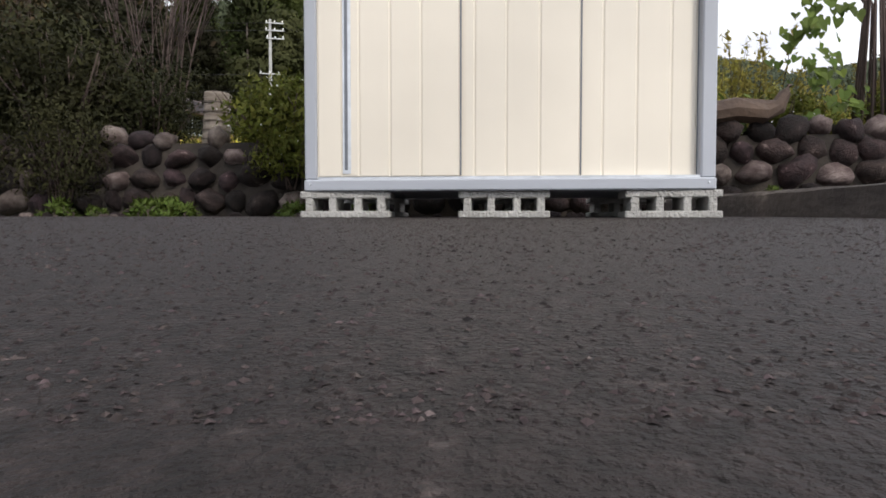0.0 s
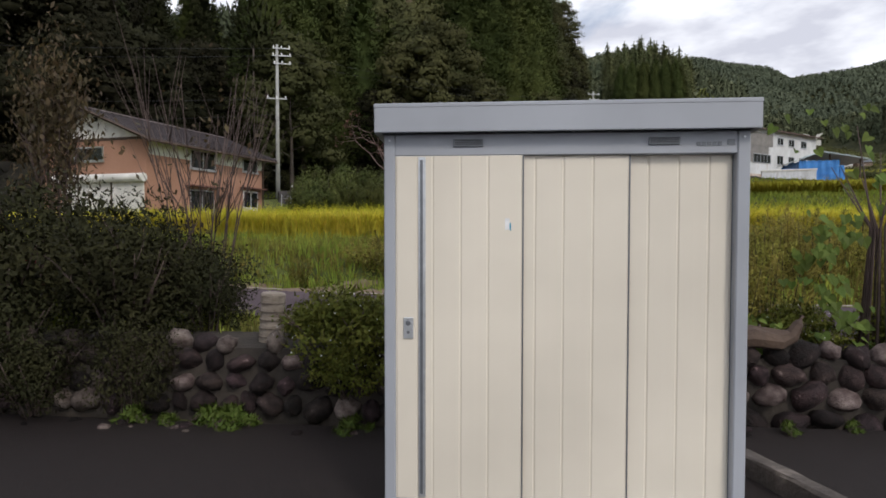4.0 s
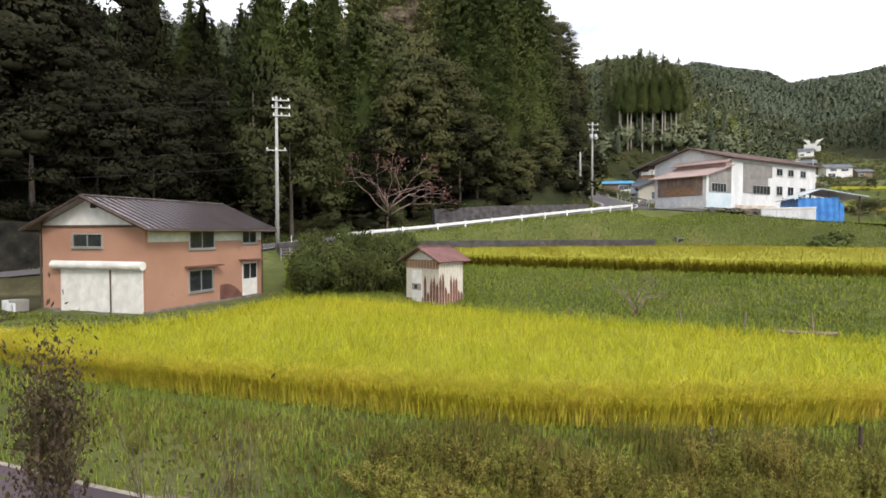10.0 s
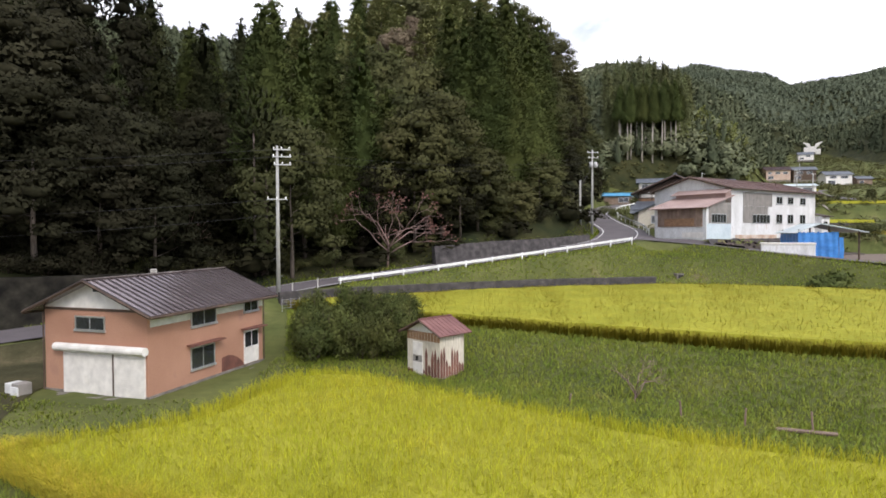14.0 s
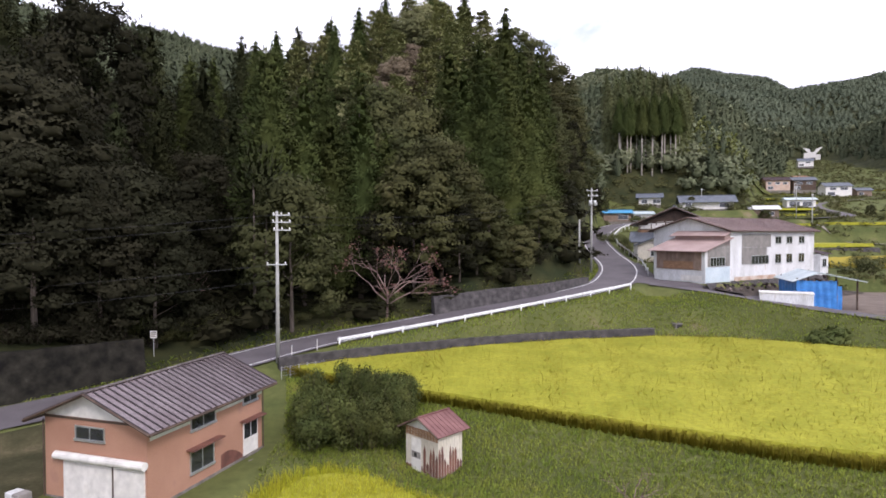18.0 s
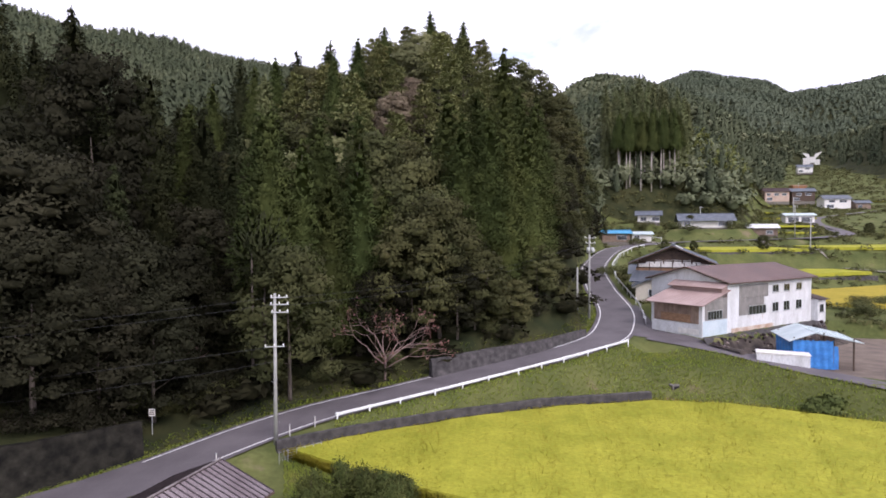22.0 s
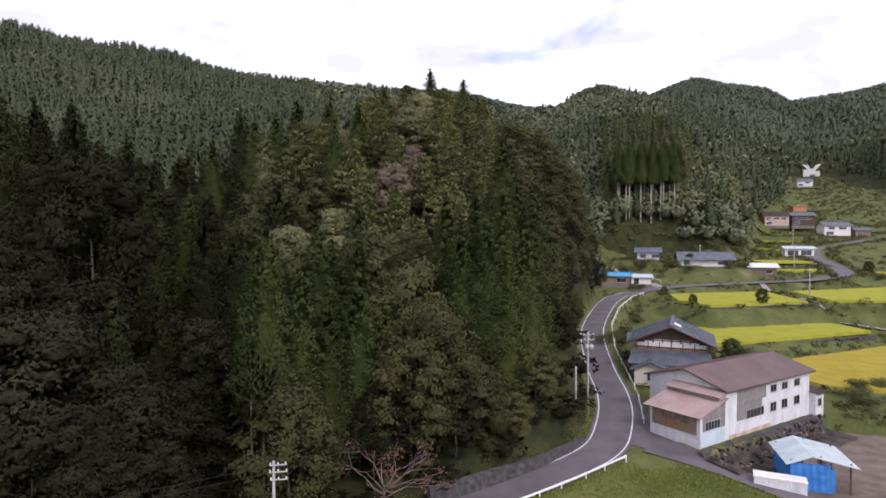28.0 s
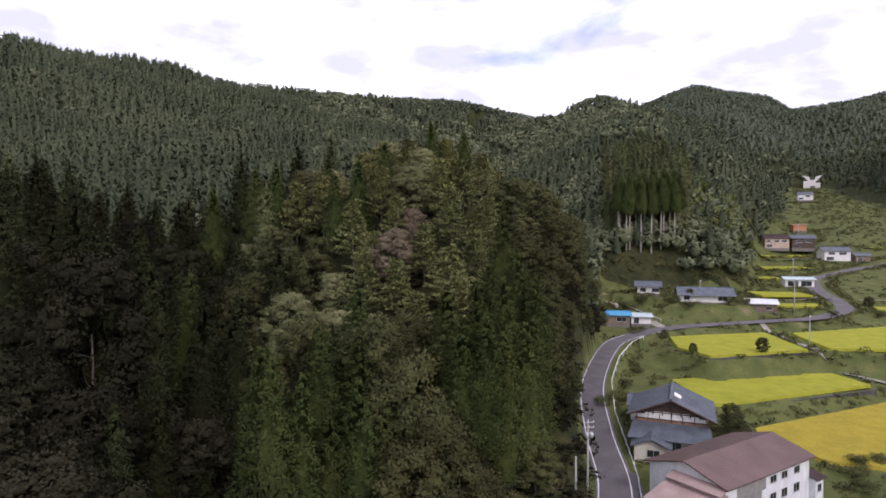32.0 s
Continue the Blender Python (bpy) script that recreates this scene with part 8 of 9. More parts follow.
def stems(rng, n, r, h, rad, sides=5, forks=2, tilt=1.0, base=0.15):
    runs = []
    for i in range(n):
        a = i * 2.39996 + rng.uniform(-0.4, 0.4)
        b = np.array([math.cos(a), math.sin(a), 0]) * base * rng.uniform(0, 1)
        e = np.array([math.cos(a) * r * rng.uniform(0.3, 1.0) * tilt, math.sin(a) * r * rng.uniform(0.3, 1.0) * tilt, h * rng.uniform(0.72, 1.0)])
        m1 = b + (e - b) * 0.45 + np.array([rng.normal(0, 0.05), rng.normal(0, 0.05), 0.08 * h]) * 0.6
        runs.append(tube([b - np.array([0, 0, 0.1]), m1, e], [rad, rad * 0.7, rad * 0.25], sides))
        for k in range(forks):
            t = rng.uniform(0.35, 0.8)
            s = b + (e - b) * t
            d = e - b
            f = s + d * rng.uniform(0.22, 0.42) + rng.normal(0, 0.13, 3) * np.array([1, 1, 0.3]) * h * 0.5
            f[2] = max(f[2], s[2] + 0.05)
            runs.append(tube([s, (s + f) / 2 + rng.normal(0, 0.02, 3), f], [rad * 0.5, rad * 0.35, rad * 0.12], 4))
    return join(runs)


def bush(name, seed, n, r, h, size, leafmat, label, category="shrub", group="", lobes=9, nst=7):
    rng = np.random.default_rng(seed)
    ob = empty(name, None, label, category, group)
    v, f = stems(rng, nst, r * 0.8, h * 0.85, 0.008 + 0.006 * h)
    stuff_part("woody_growth", v, f, M["twig"], ob, True)
    crown_mesh("foliage", [leafy(rng, int(n * 1.15), r, h, size, lobes=lobes)], leafmat, ob)["kind"] = "stuff"
    return ob


def plume(name, seed, mat, label, group):
    """A weed of many feathery upright stalks."""
    rng = np.random.default_rng(seed)
    ob = empty(name, None, label, "weed", group)
    P, D, N, runs = [], [], [], []
    for i in range(22):
        a = i * 2.39996
        b = np.array([math.cos(a), math.sin(a), 0]) * rng.uniform(0, 0.3)
        e = b * rng.uniform(1.2, 2.2) + np.array([rng.normal(0, 0.07), rng.normal(0, 0.07), rng.uniform(0.5, 1.0)])
        runs.append(tube([b - np.array([0, 0, 0.05]), b + (e - b) * 0.6, e], [0.005, 0.004, 0.0015], 4))
        t = rng.uniform(0.1, 1.02, (70, 1))
        q = b + (e - b) * t + rng.normal(0, 0.035, (70, 3)) * (1.5 - t)
        P.append(q)
        out = np.array([math.cos(a), math.sin(a), 0]) * 0.4
        D.append(out + rng.normal(0, 0.6, (70, 3)) + np.array([0, 0, 0.7]))
        N.append(out + rng.normal(0, 0.35, (70, 3)) + np.array([0, 0, 0.6]))
    P, D, N = np.concatenate(P), np.concatenate(D), np.concatenate(N)
    v, f = fronds(P, D, N + rng.normal(0, 0.4, N.shape), rng.uniform(0.035, 0.085, len(P)), rng.uniform(0.014, 0.03, len(P)))
    crown_mesh("foliage", [(v, f, np.repeat(N, 3, 0))], mat, ob)["kind"] = "stuff"
    v, f = join(runs)
    stuff_part("woody_growth", v, f, M["weed_brown"], ob, True)
    return ob


FIRST = set()


def place(src, x, y, s=1.0, turn=0.0, z=None, sz=None):
    m = pose(x, y, (lz(x, y) if z is None else z), 0, 0, turn) @ Matrix.Diagonal((s, s, sz or s, 1))
    if src.name not in FIRST:
        FIRST.add(src.name)
        src.matrix_basis = m
        return src
    ob = copy_thing(src, Matrix())
    ob.matrix_basis = m
    return ob


def build_shrubs():
    rng = np.random.default_rng(41)
    dark = [bush("garden_shrub", 60 + i, 4200, 0.8, 1.0, 0.034, M["shrub_dark"], "dark brown-green shrub spilling over the stone wall", "shrub", "shrubs above the wall", 12, 12) for i in range(2)]
    for i, (x, y, s, sz) in enumerate(((-3.1, 4.95, 1.0, 0.95), (-4.2, 5.2, 1.15, 1.05), (-2.45, 5.15, 0.7, 0.75), (-5.3, 5.6, 1.2, 1.1), (-3.7, 5.9, 1.1, 1.1), (-6.6, 6.2, 1.3, 1.1), (-4.9, 4.75, 0.8, 0.8), (-2.9, 5.9, 0.75, 0.85), (-3.5, 4.38, 0.55, 0.6), (-4.4, 4.45, 0.6, 0.6), (-8.0, 6.0, 1.3, 1.2), (-2.75, 4.4, 0.5, 0.7), (-5.3, 4.6, 0.8, 0.8), (-3.9, 4.6, 0.8, 0.9), (-3.2, 5.4, 1.0, 1.25), (-4.4, 5.7, 1.1, 1.35), (-5.6, 6.0, 1.2, 1.45))):
        place(dark[i % 2], x, y, s, rng.uniform(0, 360), 0.2 if i in (8, 9, 11, 12, 13) else 0.62, sz)
    mound = bush("flowering_mound", 65, 2600, 0.55, 0.5, 0.032, M["bamboo_fresh"], "low green mound with tiny white flowers hanging over the wall", "shrub", "", 12, 6)
    fl = np.random.default_rng(3)
    q = fl.normal(0, 1, (46, 3))
    q /= np.linalg.norm(q, axis=1)[:, None]
    q[:, 2] = np.abs(q[:, 2])
    v, f = sprays(q * np.array([0.5, 0.5, 0.42]) + np.array([0, 0, 0.08]), q, 0.014, fl)
    stuff_part("blossom", v, f, M["petal"], mound)
    place(mound, -1.15, 4.45, 1.0, 20, 0.62)
    place(mound, -0.75, 4.55, 0.9, 140, 0.6)
    place(mound, -1.05, 4.28, 0.6, 250, 0.38, 0.7)
    place(mound, -0.55, 4.3, 0.75, 310, 0.45, 0.75)
    place(mound, -1.35, 5.1, 0.9, 80, 0.62, 0.6)
    place(mound, 2.5, 4.45, 0.7, 60, 0.66, 0.7)
    place(mound, 3.3, 4.4, 0.8, 100, 0.66, 0.7)
    # tall leafy clump and bare many-stemmed shrub beside the lane
    tall = empty("leafy_sapling", pose(-5.05, 7.15, 0.62), "tall slender sapling with drooping brown-green leaves", "sapling")
    r1 = np.random.default_rng(70)
    v, f = stems(r1, 16, 0.42, 2.7, 0.013, 5, 3, 0.7, 0.2)
    stuff_part("woody_growth", v, f, M["twig"], tall, True)
    P = r1.normal(0, 1, (4200, 3)) * np.array([0.2, 0.2, 0.55]) + np.array([0, 0, 2.2])
    v, f = sprays(P, r1.normal(0, 1, (4200, 3)), 0.045, r1, droop=0.9)
    stuff_part("foliage", v, f, M["weed_brown"], tall)
    bare = empty("bare_shrub", pose(-2.8, 6.0, 0.62), "bare many-stemmed shrub with a few dry leaves", "shrub")
    v, f = stems(r1, 15, 0.85, 2.7, 0.0085, 5, 6, 1.0, 0.15)
    stuff_part("woody_growth", v, f, M["twig"], bare, True)
    P = r1.normal(0, 1, (150, 3)) * np.array([0.4, 0.4, 0.6]) + np.array([0, 0, 1.7])
    v, f = sprays(P, r1.normal(0, 1, (150, 3)), 0.05, r1, droop=0.5)
    stuff_part("dry_foliage", v, f, M["weed_brown"], bare)
    red = bush("red_shrub", 71, 500, 0.45, 0.8, 0.06, M["red_leaf"], "small shrub with orange-red leaves beside the lane", "shrub", "", 6, 6)
    place(red, -5.9, 7.3, 1.0, 0, 0.6)
    # tall weeds on the paddy bank
    weeds = [plume("tall_weed", 80 + i, M["weed"], "tall feathery yellow-green weeds on the paddy bank", "weeds on the bank") for i in range(4)]
    for i in range(128):
        x = rng.uniform(-1.4, 11.5)
        t = rng.uniform(0.12, 1.0) ** 0.8
        lane_far = 7.9 - 0.36 * (x + 0.6) if x < 3 else 6.9 - 0.16 * (x - 3)
        y = lane_far + 0.3 + t * (2.5 if x < 3 else 3.4)
        place(weeds[i % 4], x, y, rng.uniform(0.6, 1.2), rng.uniform(0, 360), None, rng.uniform(0.4, 1.0) * (0.6 + 0.4 * min(1, (x + 1.4) / 3)))
    for x, y, s in ((-6.3, 11.6, 0.5), (-3.9, 10.2, 0.45), (-2.6, 9.4, 0.5), (-8.2, 12.8, 0.5)):
        place(weeds[0], x, y, s, rng.uniform(0, 360))
    for x, y, s in ((1.9, 4.75, 0.8), (2.4, 5.0, 0.9), (3.4, 4.9, 0.7), (4.4, 4.3, 0.9), (1.2, 5.0, 0.6)):
        place(weeds[1], x, y - 0.2, s, rng.uniform(0, 360), 0.66)
    # low plants at the wall's foot
    herb = bush("wall_weed", 90, 260, 0.16, 0.16, 0.035, M["fresh"], "small green weed at the foot of the wall", "weed", "weeds along the wall", 5, 4)
    for i in range(26):
        x = rng.uniform(-4.4, -0.5) if i < 20 else rng.uniform(1.9, 4)
        place(herb, x, 4.05 - 0.1 * x - rng.uniform(-0.05, 0.12), rng.uniform(0.3, 0.85), rng.uniform(0, 360), 0.1 if x < 1 else 0.22)
    # bamboo grass between house and hut, and on the bank
    bam = [bush("bamboo_grass_clump", 95 + i, 2900, 1.1, 1.7, 0.08, M["bamboo"], "dense clump of dark bamboo grass behind the paddy", "bush", "bamboo grass by the hut", 12, 10) for i in range(2)]
    for i in range(34):
        t = i / 33
        x = -9.2 + 7.2 * rng.uniform(0, 1)
        y = 33.0 + rng.uniform(0, 1) * (7.5 - 0.35 * (x + 9))
        place(bam[i % 2], x, y, rng.uniform(0.9, 1.35), rng.uniform(0, 360), None, rng.uniform(1.0, 1.6) * (1.15 if x < -6 else 0.9))
    # round clipped bush on the bank below the factory, and others
    rb = bush("round_bush", 99, 4200, 1.5, 1.5, 0.17, M["bamboo"], "dark rounded bush on the grass bank", "bush", "", 12, 8)
    place(rb, 35.2, 56.0, 1.25, 0, None, 1.05)
    place(rb, 17.5, 20.3, 0.55, 90, None, 0.6)
    # brambles along the road wall and the forest edge
    ed = [bush("edge_bush", 103 + i, 1500, 1.5, 1.6, 0.1, M["edge"], "leafy bush at the edge of the wood", "bush", "bushes at the wood's edge", 10, 6) for i in range(3)]
    for i in range(56):
        u = rng.uniform(0, 1)
        seg = line_at([(-30, 46, 0), (-19, 53.5, 0), (-12, 58.5, 0), (-2, 63.2, 0), (5, 67.5, 0), (11, 71.5, 0), (16.5, 79, 0), (20, 95, 0), (23, 112, 0), (29, 134, 0)], 100)[int(u * 99)]
        x, y = seg[0] - rng.uniform(0, 2.5), seg[1] + rng.uniform(0, 2.5)
        place(ed[i % 3], x, y, rng.uniform(0.6, 1.35), rng.uniform(0, 360), None, rng.uniform(0.6, 1.3))
    dk = [bush("understory_bush", 113 + i, 1300, 1.6, 1.8, 0.11, M["shaded_broadleaf"], "leafy bush under the trees beside the road, shade in its colour", "bush", "bushes under the dark trees", 10, 6) for i in range(2)]
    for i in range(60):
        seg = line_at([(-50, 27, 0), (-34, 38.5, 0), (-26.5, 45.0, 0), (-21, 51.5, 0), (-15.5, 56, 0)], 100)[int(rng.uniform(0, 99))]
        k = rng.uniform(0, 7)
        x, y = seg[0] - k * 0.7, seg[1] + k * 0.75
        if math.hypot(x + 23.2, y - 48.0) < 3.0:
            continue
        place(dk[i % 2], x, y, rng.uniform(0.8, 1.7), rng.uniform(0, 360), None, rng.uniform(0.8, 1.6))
    for i in range(26):
        seg = line_at([(11.5, 73.5, 0), (15.5, 78.5, 0), (18.2, 88, 0), (20.4, 98, 0), (23, 112, 0), (28, 130, 0)], 100)[int(rng.uniform(0, 99))]
        place(dk[i % 2], seg[0] - rng.uniform(0, 2.5), seg[1] + rng.uniform(0, 2), rng.uniform(0.5, 1.0), rng.uniform(0, 360), None, rng.uniform(0.5, 1.1))
    for x, y, s in ((31, 118, 1.3), (34.5, 122, 1.5), (38, 128, 1.4), (41, 137, 1.3), (47, 147, 1.2), (30.5, 84.5, 0.6), (46, 101, 1.8), (49, 104, 2.0), (61, 87, 1.5), (63, 92, 1.4), (66, 96, 1.3), (70, 97, 1.2), (58, 100, 1.3), (112, 150, 2.0), (120, 152, 1.8), (116, 146, 1.6), (55, 176, 1.5), (58, 178, 1.2), (80, 212, 1.8), (86, 216, 1.6), (98, 208, 2.0), (102, 206, 1.6), (93, 214, 1.8), (77, 226, 2.2), (70, 216, 2.0), (64, 212, 2.2), (83, 206, 1.6), (150, 190, 2.5), (168, 214, 2.6), (176, 224, 2.6), (160, 200, 2.2), (66, 205, 1.2), (128, 200, 1.3), (146, 204, 1.5)):
        place(ed[int(x) % 3], x, y, s, rng.uniform(0, 360), None, s * 0.9)
    # spreading tree in the terraced fields
    for x, y, s in ((79.5, 151.5, 0.36), (118, 158, 0.3), (62, 151, 0.24), (62.5, 172, 0.26), (53.5, 112.5, 0.45), (52, 108.5, 0.38), (150, 215, 0.4), (46, 106, 0.42), (50, 102.5, 0.45), (86.0, 213, 0.42)):
        plant("b", 1, x, y, s, x * 7)


M["bamboo_fresh"] = paint("mound_leaves", (0.075, 0.092, 0.017), (0.135, 0.15, 0.03), 1.5, 0.75, 0, 0, 12, c=(0.17, 0.14, 0.05), island=0.35, thin=0.3, spec=0.1)
M["pale_twig"] = paint("pale_twigs", (0.17, 0.11, 0.1), (0.27, 0.19, 0.17), 3, 0.9, 0, 0.2, 16)
M["weed_brown"] = paint("browning_leaves", (0.045, 0.037, 0.013), (0.085, 0.062, 0.024), 1.2, 0.75, 0, 0, 8, island=0.35, thin=0.25)
M["edge"] = paint("edge_leaves", (0.07, 0.08, 0.032), (0.125, 0.128, 0.05), 0.25, 0.8, 0, 0, 5, c=(0.15, 0.12, 0.06), vary=0.3, island=0.3, thin=0.2, spec=0.12)
build_shrubs()


def bare_tree(name, x, y, h, r, label, leafmat=None, seed=7, limbs=8, rad=0.09):
    rng = np.random.default_rng(seed)
    t = empty(name, pose(x, y, lz(x, y) - 0.05), label, "tree")
    runs, tips = [], []

    def grow(p, d, L, w, depth):
        e = p + d * L
        m = (p + e) / 2 + rng.normal(0, 0.05, 3) * L
        runs.append(tube([p, m, e], [w, w * 0.8, w * 0.6], 5 if depth < 2 else 4))
        if depth == 4:
            tips.append(e)
            return
        for k in range(2 if depth else limbs):
            dd = d + rng.normal(0, 0.55, 3) * (1.15 if depth == 0 else 0.9)
            if depth == 0:
                a = k * 2.39996
                dd = np.array([math.cos(a) * r / h * 1.7, math.sin(a) * r / h * 1.7, rng.uniform(0.55, 1.3)])
            dd /= np.linalg.norm(dd)
            dd[2] = max(dd[2], -0.05)
            grow(e - d * L * (rng.uniform(0, 0.5) if depth == 0 else 0.05), dd, L * rng.uniform(0.62, 0.85) if depth else h * 0.3, w * 0.6, depth + 1)
    grow(np.array([0, 0, -0.2]), np.array([0.04, 0, 1.0]), h * 0.32, rad, 0)
    v, f = join(runs)
    link_mesh("trunk", v, f, M["pale_twig"], t, True)
    if leafmat:
        T = np.repeat(np.array(tips), 9, 0)
        T = T + rng.normal(0, 0.22, T.shape)
        v, f = sprays(T, rng.normal(0, 1, T.shape), 0.2, rng)
        stuff_part("foliage", v, f, leafmat, t)
    return t


bare_tree("cherry_tree", -5.9, 60.0, 9.0, 5.2, "nearly bare cherry tree with red-brown leaves at the wood's edge", M["cherry"], 7, 9, 0.13)
bare_tree("bare_sapling", 8.05, 26.2, 2.6, 1.0, "small pale leafless sapling on the grass bank", None, 9, 6, 0.045)
bare_tree("bare_sapling", -25.5, 56, 6.5, 2.6, "pale leafless tree among the dark trees", None, 12, 7, 0.1)


def build_wall_top():
    """Stump, log and the vine on its poles above the stone wall."""
    s = empty("cut_stump", pose(-1.75, 4.72, 0.62, 2, 3, 15), "weathered grey sawn log end standing in the bank", "stump")
    rng = np.random.default_rng(2)
    pts = [(0, 0, -0.1), (0, 0, 0.1), (0.005, 0, 0.3), (0.0, 0.0, 0.44), (0, 0, 0.455)]
    v, f = tube(pts, [0.105, 0.1, 0.098, 0.1, 0.092], 14)
    v = np.array(v)
    v[:, :2] *= 1 + rng.normal(0, 0.03, (len(v), 1))
    link_mesh("trunk", v, f, M["log_grey"], s)
    for k in range(6):
        vv, ff = tube([(0, 0, 0.02 + 0.07 * k), (0, 0, 0.03 + 0.07 * k)], [0.107, 0.107], 14)
        link_mesh("groove_ring", vv, ff, M["bark"], s)
    s2 = empty("cut_stump", pose(-0.72, 4.9, 0.62, 0, 0, 60), "weathered grey sawn log end standing in the bank", "stump")
    v, f = tube(pts, [0.12, 0.115, 0.11, 0.11, 0.1], 14)
    link_mesh("trunk", v, f, M["log_grey"], s2)
    d = empty("driftwood_log", pose(2.0, 4.05, 0.8, 0, 0, -6) @ Matrix.Scale(0.75, 4), "dark rotten log lying on the wall", "log")
    v, f = tube([(-0.35, 0, 0), (-0.1, 0.02, 0.03), (0.15, 0, 0.0), (0.26, 0, 0.05), (0.33, 0, 0.17), (0.36, 0.01, 0.24)], [0.1, 0.12, 0.1, 0.07, 0.045, 0.02], 9)
    v = np.array(v) + rng.normal(0, 0.008, (len(v), 3))
    link_mesh("trunk", v, f, M["wood_dark"], d)
    vine = empty("climbing_vine", pose(3.0, 4.3, 0.66), "bundle of dry stalks overgrown by a green large-leaved vine", "vine")
    runs = []
    for k in range(14):
        a = k * 2.39996
        b = np.array([math.cos(a) * 0.13, math.sin(a) * 0.1, -0.05])
        m1 = np.array([math.cos(a) * 0.06, math.sin(a) * 0.05, 0.95])
        e = np.array([math.cos(a) * rng.uniform(0.15, 0.5), math.sin(a) * 0.3, rng.uniform(1.2, 1.75)])
        runs.append(tube([b, m1, e], [0.011, 0.0085, 0.003], 5))
    v, f = join(runs)
    stuff_part("woody_growth", v, f, M["twig"], vine, True)
    # heart-shaped leaves, each its own outline with a fold
    V, F = [], []
    out = [(0, -0.05), (0.32, -0.22), (0.55, 0.0), (0.48, 0.36), (0.22, 0.75), (0, 1.0), (-0.22, 0.75), (-0.48, 0.36), (-0.55, 0.0), (-0.32, -0.22)]
    for k in range(150):
        if k < 95:
            t = rng.uniform(0, 1)
            c = np.array([-0.42 + rng.normal(0, 0.12) + 0.1 * math.sin(t * 9), -0.05 + rng.normal(0, 0.08), 0.05 + 1.05 * t ** 0.9])
        else:
            c = np.array([rng.normal(0.1, 0.35), rng.normal(0, 0.15), rng.uniform(1.1, 1.9)])
        s_ = rng.uniform(0.045, 0.085)
        n = np.array([rng.normal(0, 0.4), -1.0, rng.uniform(0.1, 0.9)])
        n /= np.linalg.norm(n)
        down = np.array([rng.normal(0, 0.5), -0.2, -1.0])
        down -= n * (down @ n)
        down /= np.linalg.norm(down)
        side = np.cross(n, down)
        o = len(V)
        for px, py in out:
            V.append(tuple(c + side * px * s_ + down * py * s_ + n * abs(px) * s_ * 0.35))
        F.append((o, o + 1, o + 2, o + 3, o + 4, o + 5))
        F.append((o, o + 5, o + 6, o + 7, o + 8, o + 9))
    stuff_part("foliage", V, F, M["fresh"], vine)
    V, F = [], []
    for k in range(120):
        c = np.array([rng.uniform(1.85, 4.6), 4.15 + rng.uniform(-0.05, 0.45), 0.72 + rng.uniform(0, 0.22)])
        s_ = rng.uniform(0.05, 0.1)
        n = np.array([rng.normal(0, 0.4), -0.5, rng.uniform(0.5, 1.2)])
        n /= np.linalg.norm(n)
        down = np.array([rng.normal(0, 0.7), -0.6, -0.5])
        down -= n * (down @ n)
        down /= np.linalg.norm(down)
        side = np.cross(n, down)
        o = len(V)
        for px, py in out:
            V.append(tuple(c + side * px * s_ + down * py * s_ + n * abs(px) * s_ * 0.35))
        F.append((o, o + 1, o + 2, o + 3, o + 4, o + 5))
        F.append((o, o + 5, o + 6, o + 7, o + 8, o + 9))
    ob = link_mesh("creeper_leaves", V, F, M["fresh"])
    tagged(ob, "broad green creeper leaves along the top of the wall", "creeper", "", "stuff")


M["log_grey"] = paint("weathered_log", (0.16, 0.13, 0.1), (0.3, 0.26, 0.22), 4, 0.9, 0, 0.6, 30, stretch=(1, 1, 6))
build_wall_top()


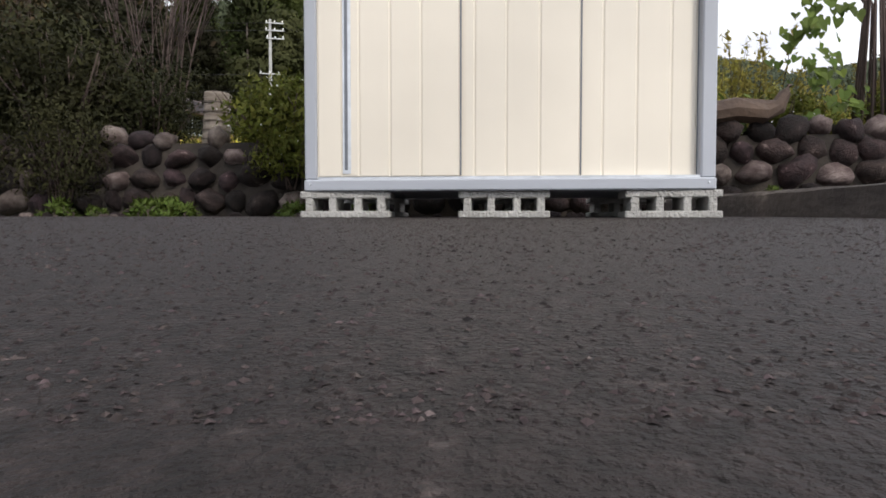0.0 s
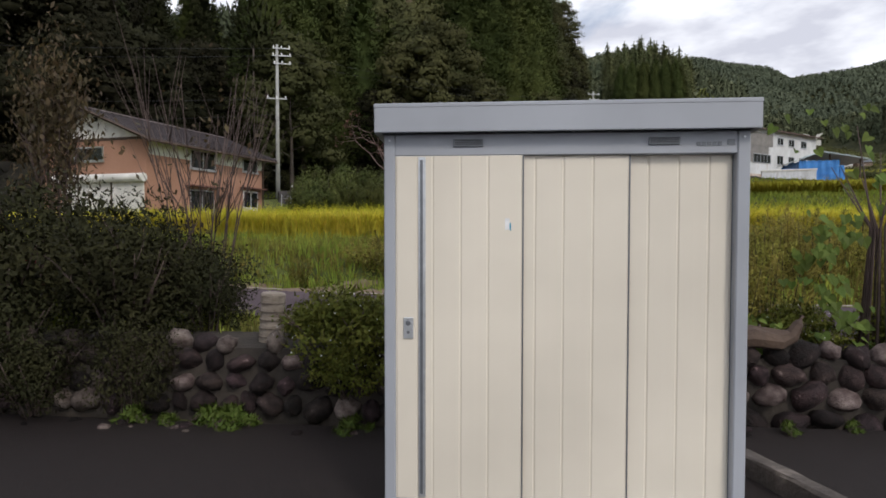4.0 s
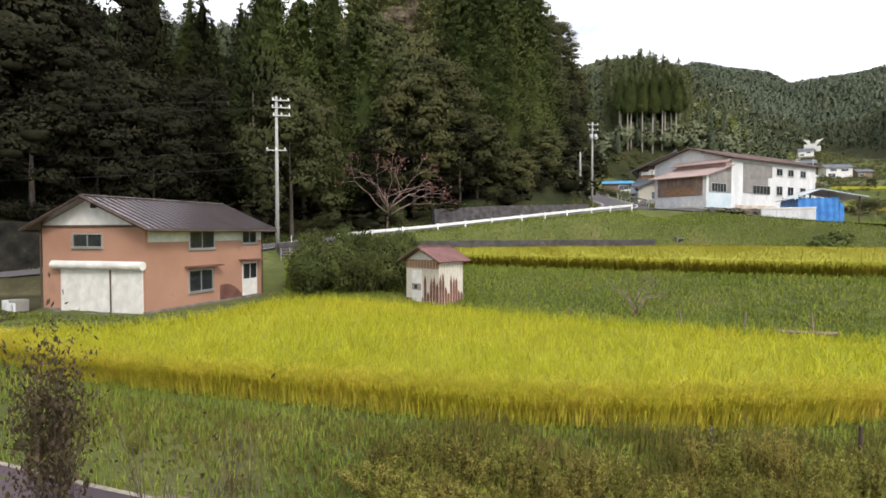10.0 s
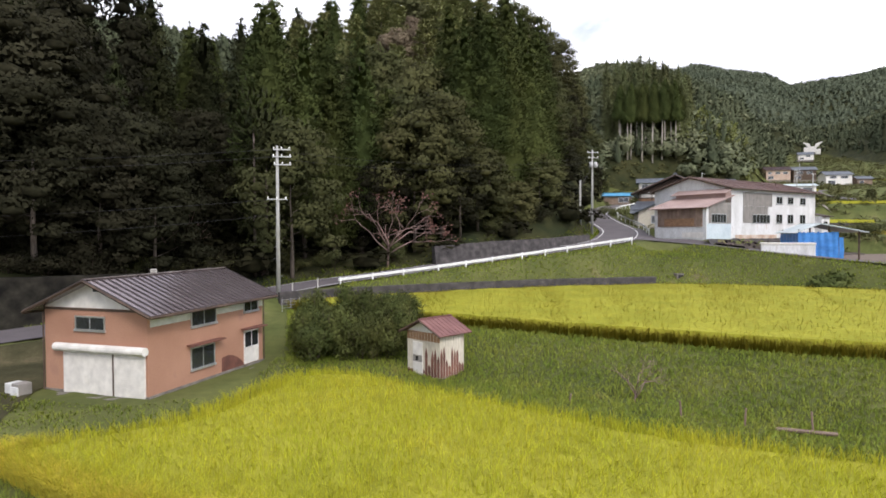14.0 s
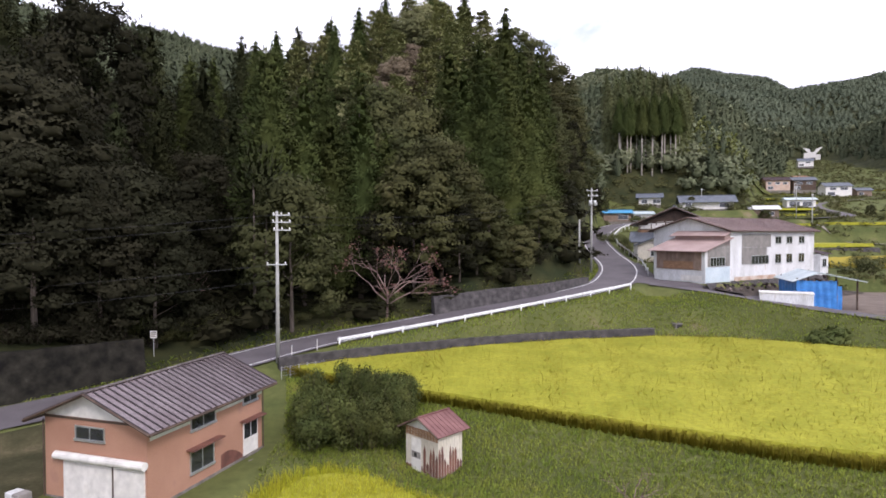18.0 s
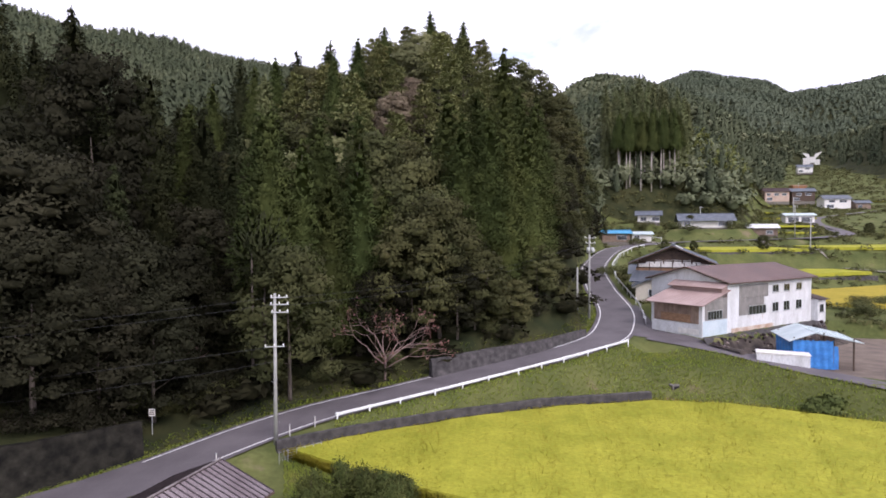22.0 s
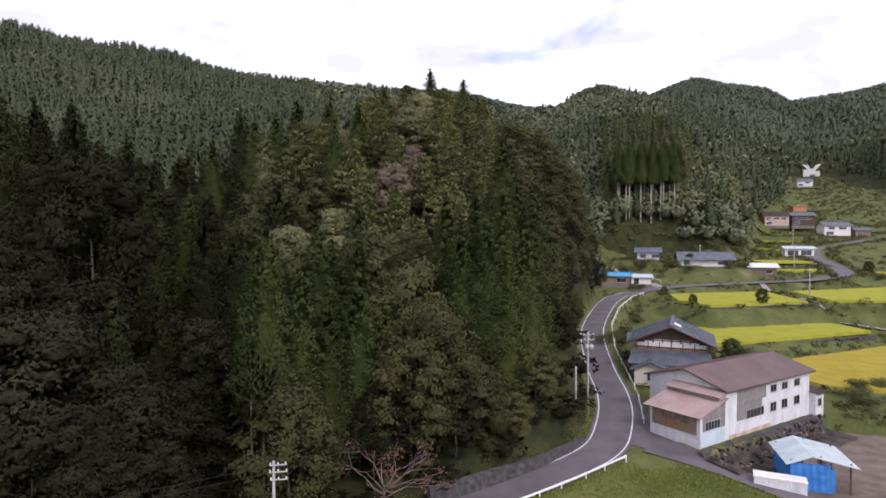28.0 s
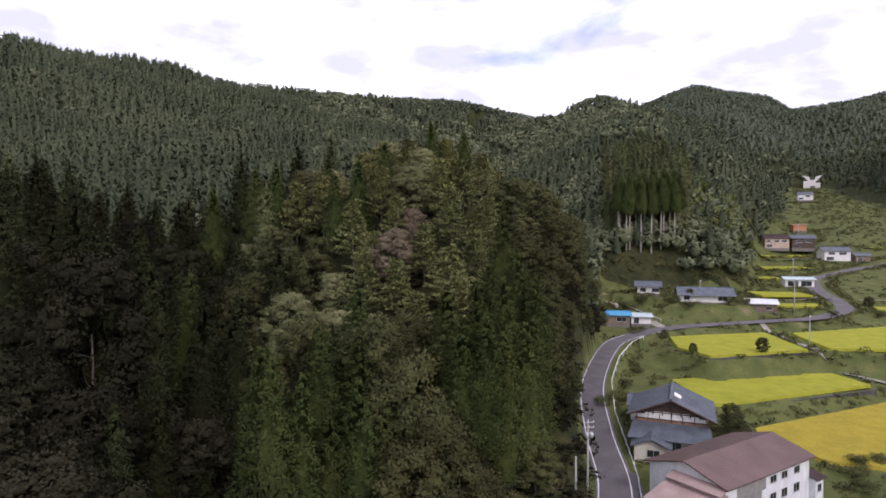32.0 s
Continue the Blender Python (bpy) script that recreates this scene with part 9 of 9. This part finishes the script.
def valley_scrub():
    """Rough scrub on terrace banks, road verges and round the houses, joined."""
    rng = np.random.default_rng(88)
    pts = []
    for lvl, poly in PADDY:
        E = line_at(list(poly) + [poly[0]], 70)
        c = E.mean(0)
        o = (E - c) / np.linalg.norm(E - c, axis=1)[:, None]
        for k in range(70):
            for q in range(2):
                pts.append(E[k] + o[k] * rng.uniform(1.0, 6.0))
    for a, b, c in line_at(ROAD[11:], 260):
        for sgn in (-1, 1):
            for q in range(2):
                pts.append(np.array([a, b]) + np.array([sgn * rng.uniform(4, 7.5), -sgn * rng.uniform(0, 3)]))
    for cx, cy, n, sp in ((76, 232, 40, 7), (94, 218, 40, 8), (58, 205, 30, 6), (60, 92, 40, 7), (64, 78, 20, 5), (44, 118, 25, 6), (200, 335, 40, 16), (205, 300, 30, 12), (300, 420, 60, 40), (340, 560, 60, 45), (110, 155, 20, 6), (160, 200, 40, 16), (190, 250, 60, 20), (96, 236, 60, 8), (72, 214, 60, 8), (108, 222, 50, 9), (60, 100, 50, 8), (57, 84, 30, 4), (70, 90, 40, 8), (120, 150, 40, 12), (130, 205, 60, 14), (160, 245, 60, 14), (230, 340, 80, 24), (280, 400, 80, 30), (250, 430, 60, 24), (320, 480, 80, 40), (380, 600, 120, 40), (420, 700, 120, 40), (82, 232, 90, 9), (100, 225, 70, 8), (70, 228, 60, 7), (60, 214, 60, 6), (120, 250, 120, 16), (135, 285, 140, 18), (165, 320, 120, 20), (112, 215, 40, 6), (196, 300, 50, 10), (185, 340, 60, 12), (88, 245, 170, 9), (70, 246, 90, 6), (108, 250, 150, 10), (124, 268, 120, 9), (140, 290, 100, 9), (400, 650, 300, 45), (440, 740, 200, 30), (340, 540, 250, 40), (300, 470, 200, 35)):
        for k in range(n):
            pts.append(np.array([cx, cy]) + rng.normal(0, sp, 2))
    P = np.array(pts)
    keep = (line_dist(P[:, 0], P[:, 1], ROAD)[0] > ROAD_W + 1.0) & (P[:, 0] > 26)
    for lvl, poly in PADDY:
        keep &= poly_dist(P[:, 0], P[:, 1], poly) > 0.8
    for poly in (YARD, LOWYARD, FIELD2):
        keep &= poly_dist(P[:, 0], P[:, 1], poly) > 0.5
    P = P[keep]
    z, w = land(P[:, 0], P[:, 1])
    C, D, S, n = [], [], [], 30
    for (x, y), zz in zip(P, z):
        r = rng.uniform(0.3, 1.0) ** 1.8 * (0.9 + y / 300)
        q = unit(rng.normal(0, 1, (n, 3)))
        q[:, 2] = np.abs(q[:, 2])
        C.append(q * np.array([r, r, r * rng.uniform(0.5, 1.2)]) * rng.uniform(0.5, 1.05, (n, 1)) + np.array([x, y, zz]))
        D.append(q + np.array([0, 0, 0.5]) + rng.normal(0, 0.25, q.shape))
        S += [r * 0.5] * n
    C, N, S = np.concatenate(C), np.concatenate(D), np.array(S)
    v, f = fronds(C, np.cross(N, rng.normal(0, 1, N.shape)) + N * 0.4, N + rng.normal(0, 0.3, N.shape), S * rng.uniform(0.7, 1.4, len(S)), S * 0.7)
    ob = crown_mesh("valley_scrub", [(v, f, np.repeat(N, 3, 0))], M["edge"])
    tagged(ob, "rough scrub and hedges between the terraced fields", "scrub", "", "stuff")


valley_scrub()


def bamboo_grove():
    """Feathery light green bamboo on the slope below the cedars."""
    rng = np.random.default_rng(61)
    P, D, N, runs = [], [], [], []
    for k in range(520):
        x, y = rng.uniform(100, 160), rng.uniform(258, 345)
        w = 784 + 1079 * x / y
        z, wood = land(np.array([x]), np.array([y]))
        if not 1185 < w < 1335 or wood[0] < 0.5:
            continue
        h = rng.uniform(8, 13)
        a = rng.uniform(0, 6.28)
        out = np.array([math.cos(a), math.sin(a), 0])
        runs.append(tube([(x, y, z[0] - 0.3), (x + out[0] * 0.4, y + out[1] * 0.4, z[0] + h * 0.7)], [0.09, 0.05], 4))
        t = rng.uniform(0.3, 1.0, (60, 1))
        q = np.array([x, y, z[0]]) + out * t ** 2.5 * 2.6 + np.array([0, 0, 1.0]) * h * (t - 0.12 * t ** 4) + rng.normal(0, 0.5, (60, 3)) * (1.25 - t)
        P.append(q)
        D.append(out * 0.8 + rng.normal(0, 0.6, (60, 3)) + np.array([0, 0, -0.2]))
        N.append(out * 0.5 + np.array([0, 0, 0.8]) + rng.normal(0, 0.4, (60, 3)))
    P, D, N = np.concatenate(P), np.concatenate(D), np.concatenate(N)
    v, f = fronds(P, D, N, rng.uniform(0.8, 1.7, len(P)), rng.uniform(0.4, 0.7, len(P)))
    cv, cf = join(runs)
    ob = crown_mesh("bamboo_grove", [(v, f, np.repeat(N, 3, 0)), (cv, cf, np.ones(cv.shape))], M["grove"])
    tagged(ob, "feathery light green bamboo grove on the slope below the cedars", "bamboo", "", "stuff")


M["grove"] = paint("bamboo_grove_leaves", (0.16, 0.19, 0.055), (0.24, 0.26, 0.09), 0.4, 0.75, 0, 0, 3, island=0.25, thin=0.25, spec=0.12)
bamboo_grove()


for tx, ty, th in ((-17.6, 55.5, 13.5), (-16.7, 56.2, 13.0)):
    tk = empty("bare_cedar", pose(tx, ty, lz(tx, ty)), "tall thin pale limbless cedar trunk at the wood's edge", "tree", "bare trunks")
    v, f = tube([(0, 0, -0.4), (0.03, 0, th * 0.5), (0.0, 0.02, th)], [0.15, 0.12, 0.07], 8)
    link_mesh("trunk", v, f, M["bark"], tk, True)
    rr = np.random.default_rng(int(th * 10))
    q = rr.normal(0, 1, (260, 3)) * np.array([0.8, 0.8, 1.6]) + np.array([0, 0, th])
    nn = q - np.array([0, 0, th - 1.0])
    v, f = fronds(q, nn + rr.normal(0, 0.5, q.shape), nn, 0.7, 0.3)
    crown_mesh("crown", [(v, f, np.repeat(nn, 3, 0))], M["cypress"], tk)


def soil_patches():
    """Bare earth showing through the bank beside the lane."""
    rng = np.random.default_rng(52)
    V, F = [], []
    for x, y, r in ((-2.2, 8.75, 0.5), (-1.2, 8.4, 0.45), (-3.6, 9.5, 0.45), (-0.2, 8.1, 0.35), (0.9, 7.9, 0.4), (-5.0, 10.1, 0.4), (2.4, 7.5, 0.35), (-1.7, 9.0, 0.35)):
        o, n = len(V), 18
        V.append((x, y, lz(x, y) + 0.09))
        for ring in (0.6, 1.0):
            for k in range(n):
                a = 6.283 * k / n
                q = r * ring * rng.uniform(0.75, 1.2)
                px, py = x + math.cos(a) * q * 1.5, y + math.sin(a) * q * 0.6
                V.append((px, py, lz(px, py) + (0.07 + rng.normal(0, 0.012) if ring < 1 else -0.03)))
        for k in range(n):
            F.append((o, o + 1 + k, o + 1 + (k + 1) % n))
            F.append((o + 1 + k, o + 1 + n + k, o + 1 + n + (k + 1) % n, o + 1 + (k + 1) % n))
    ob = link_mesh("bare_soil", V, F, M["soil"], None, True)
    tagged(ob, "bare brown soil patches on the bank beside the lane", "soil", "", "stuff")


soil_patches()
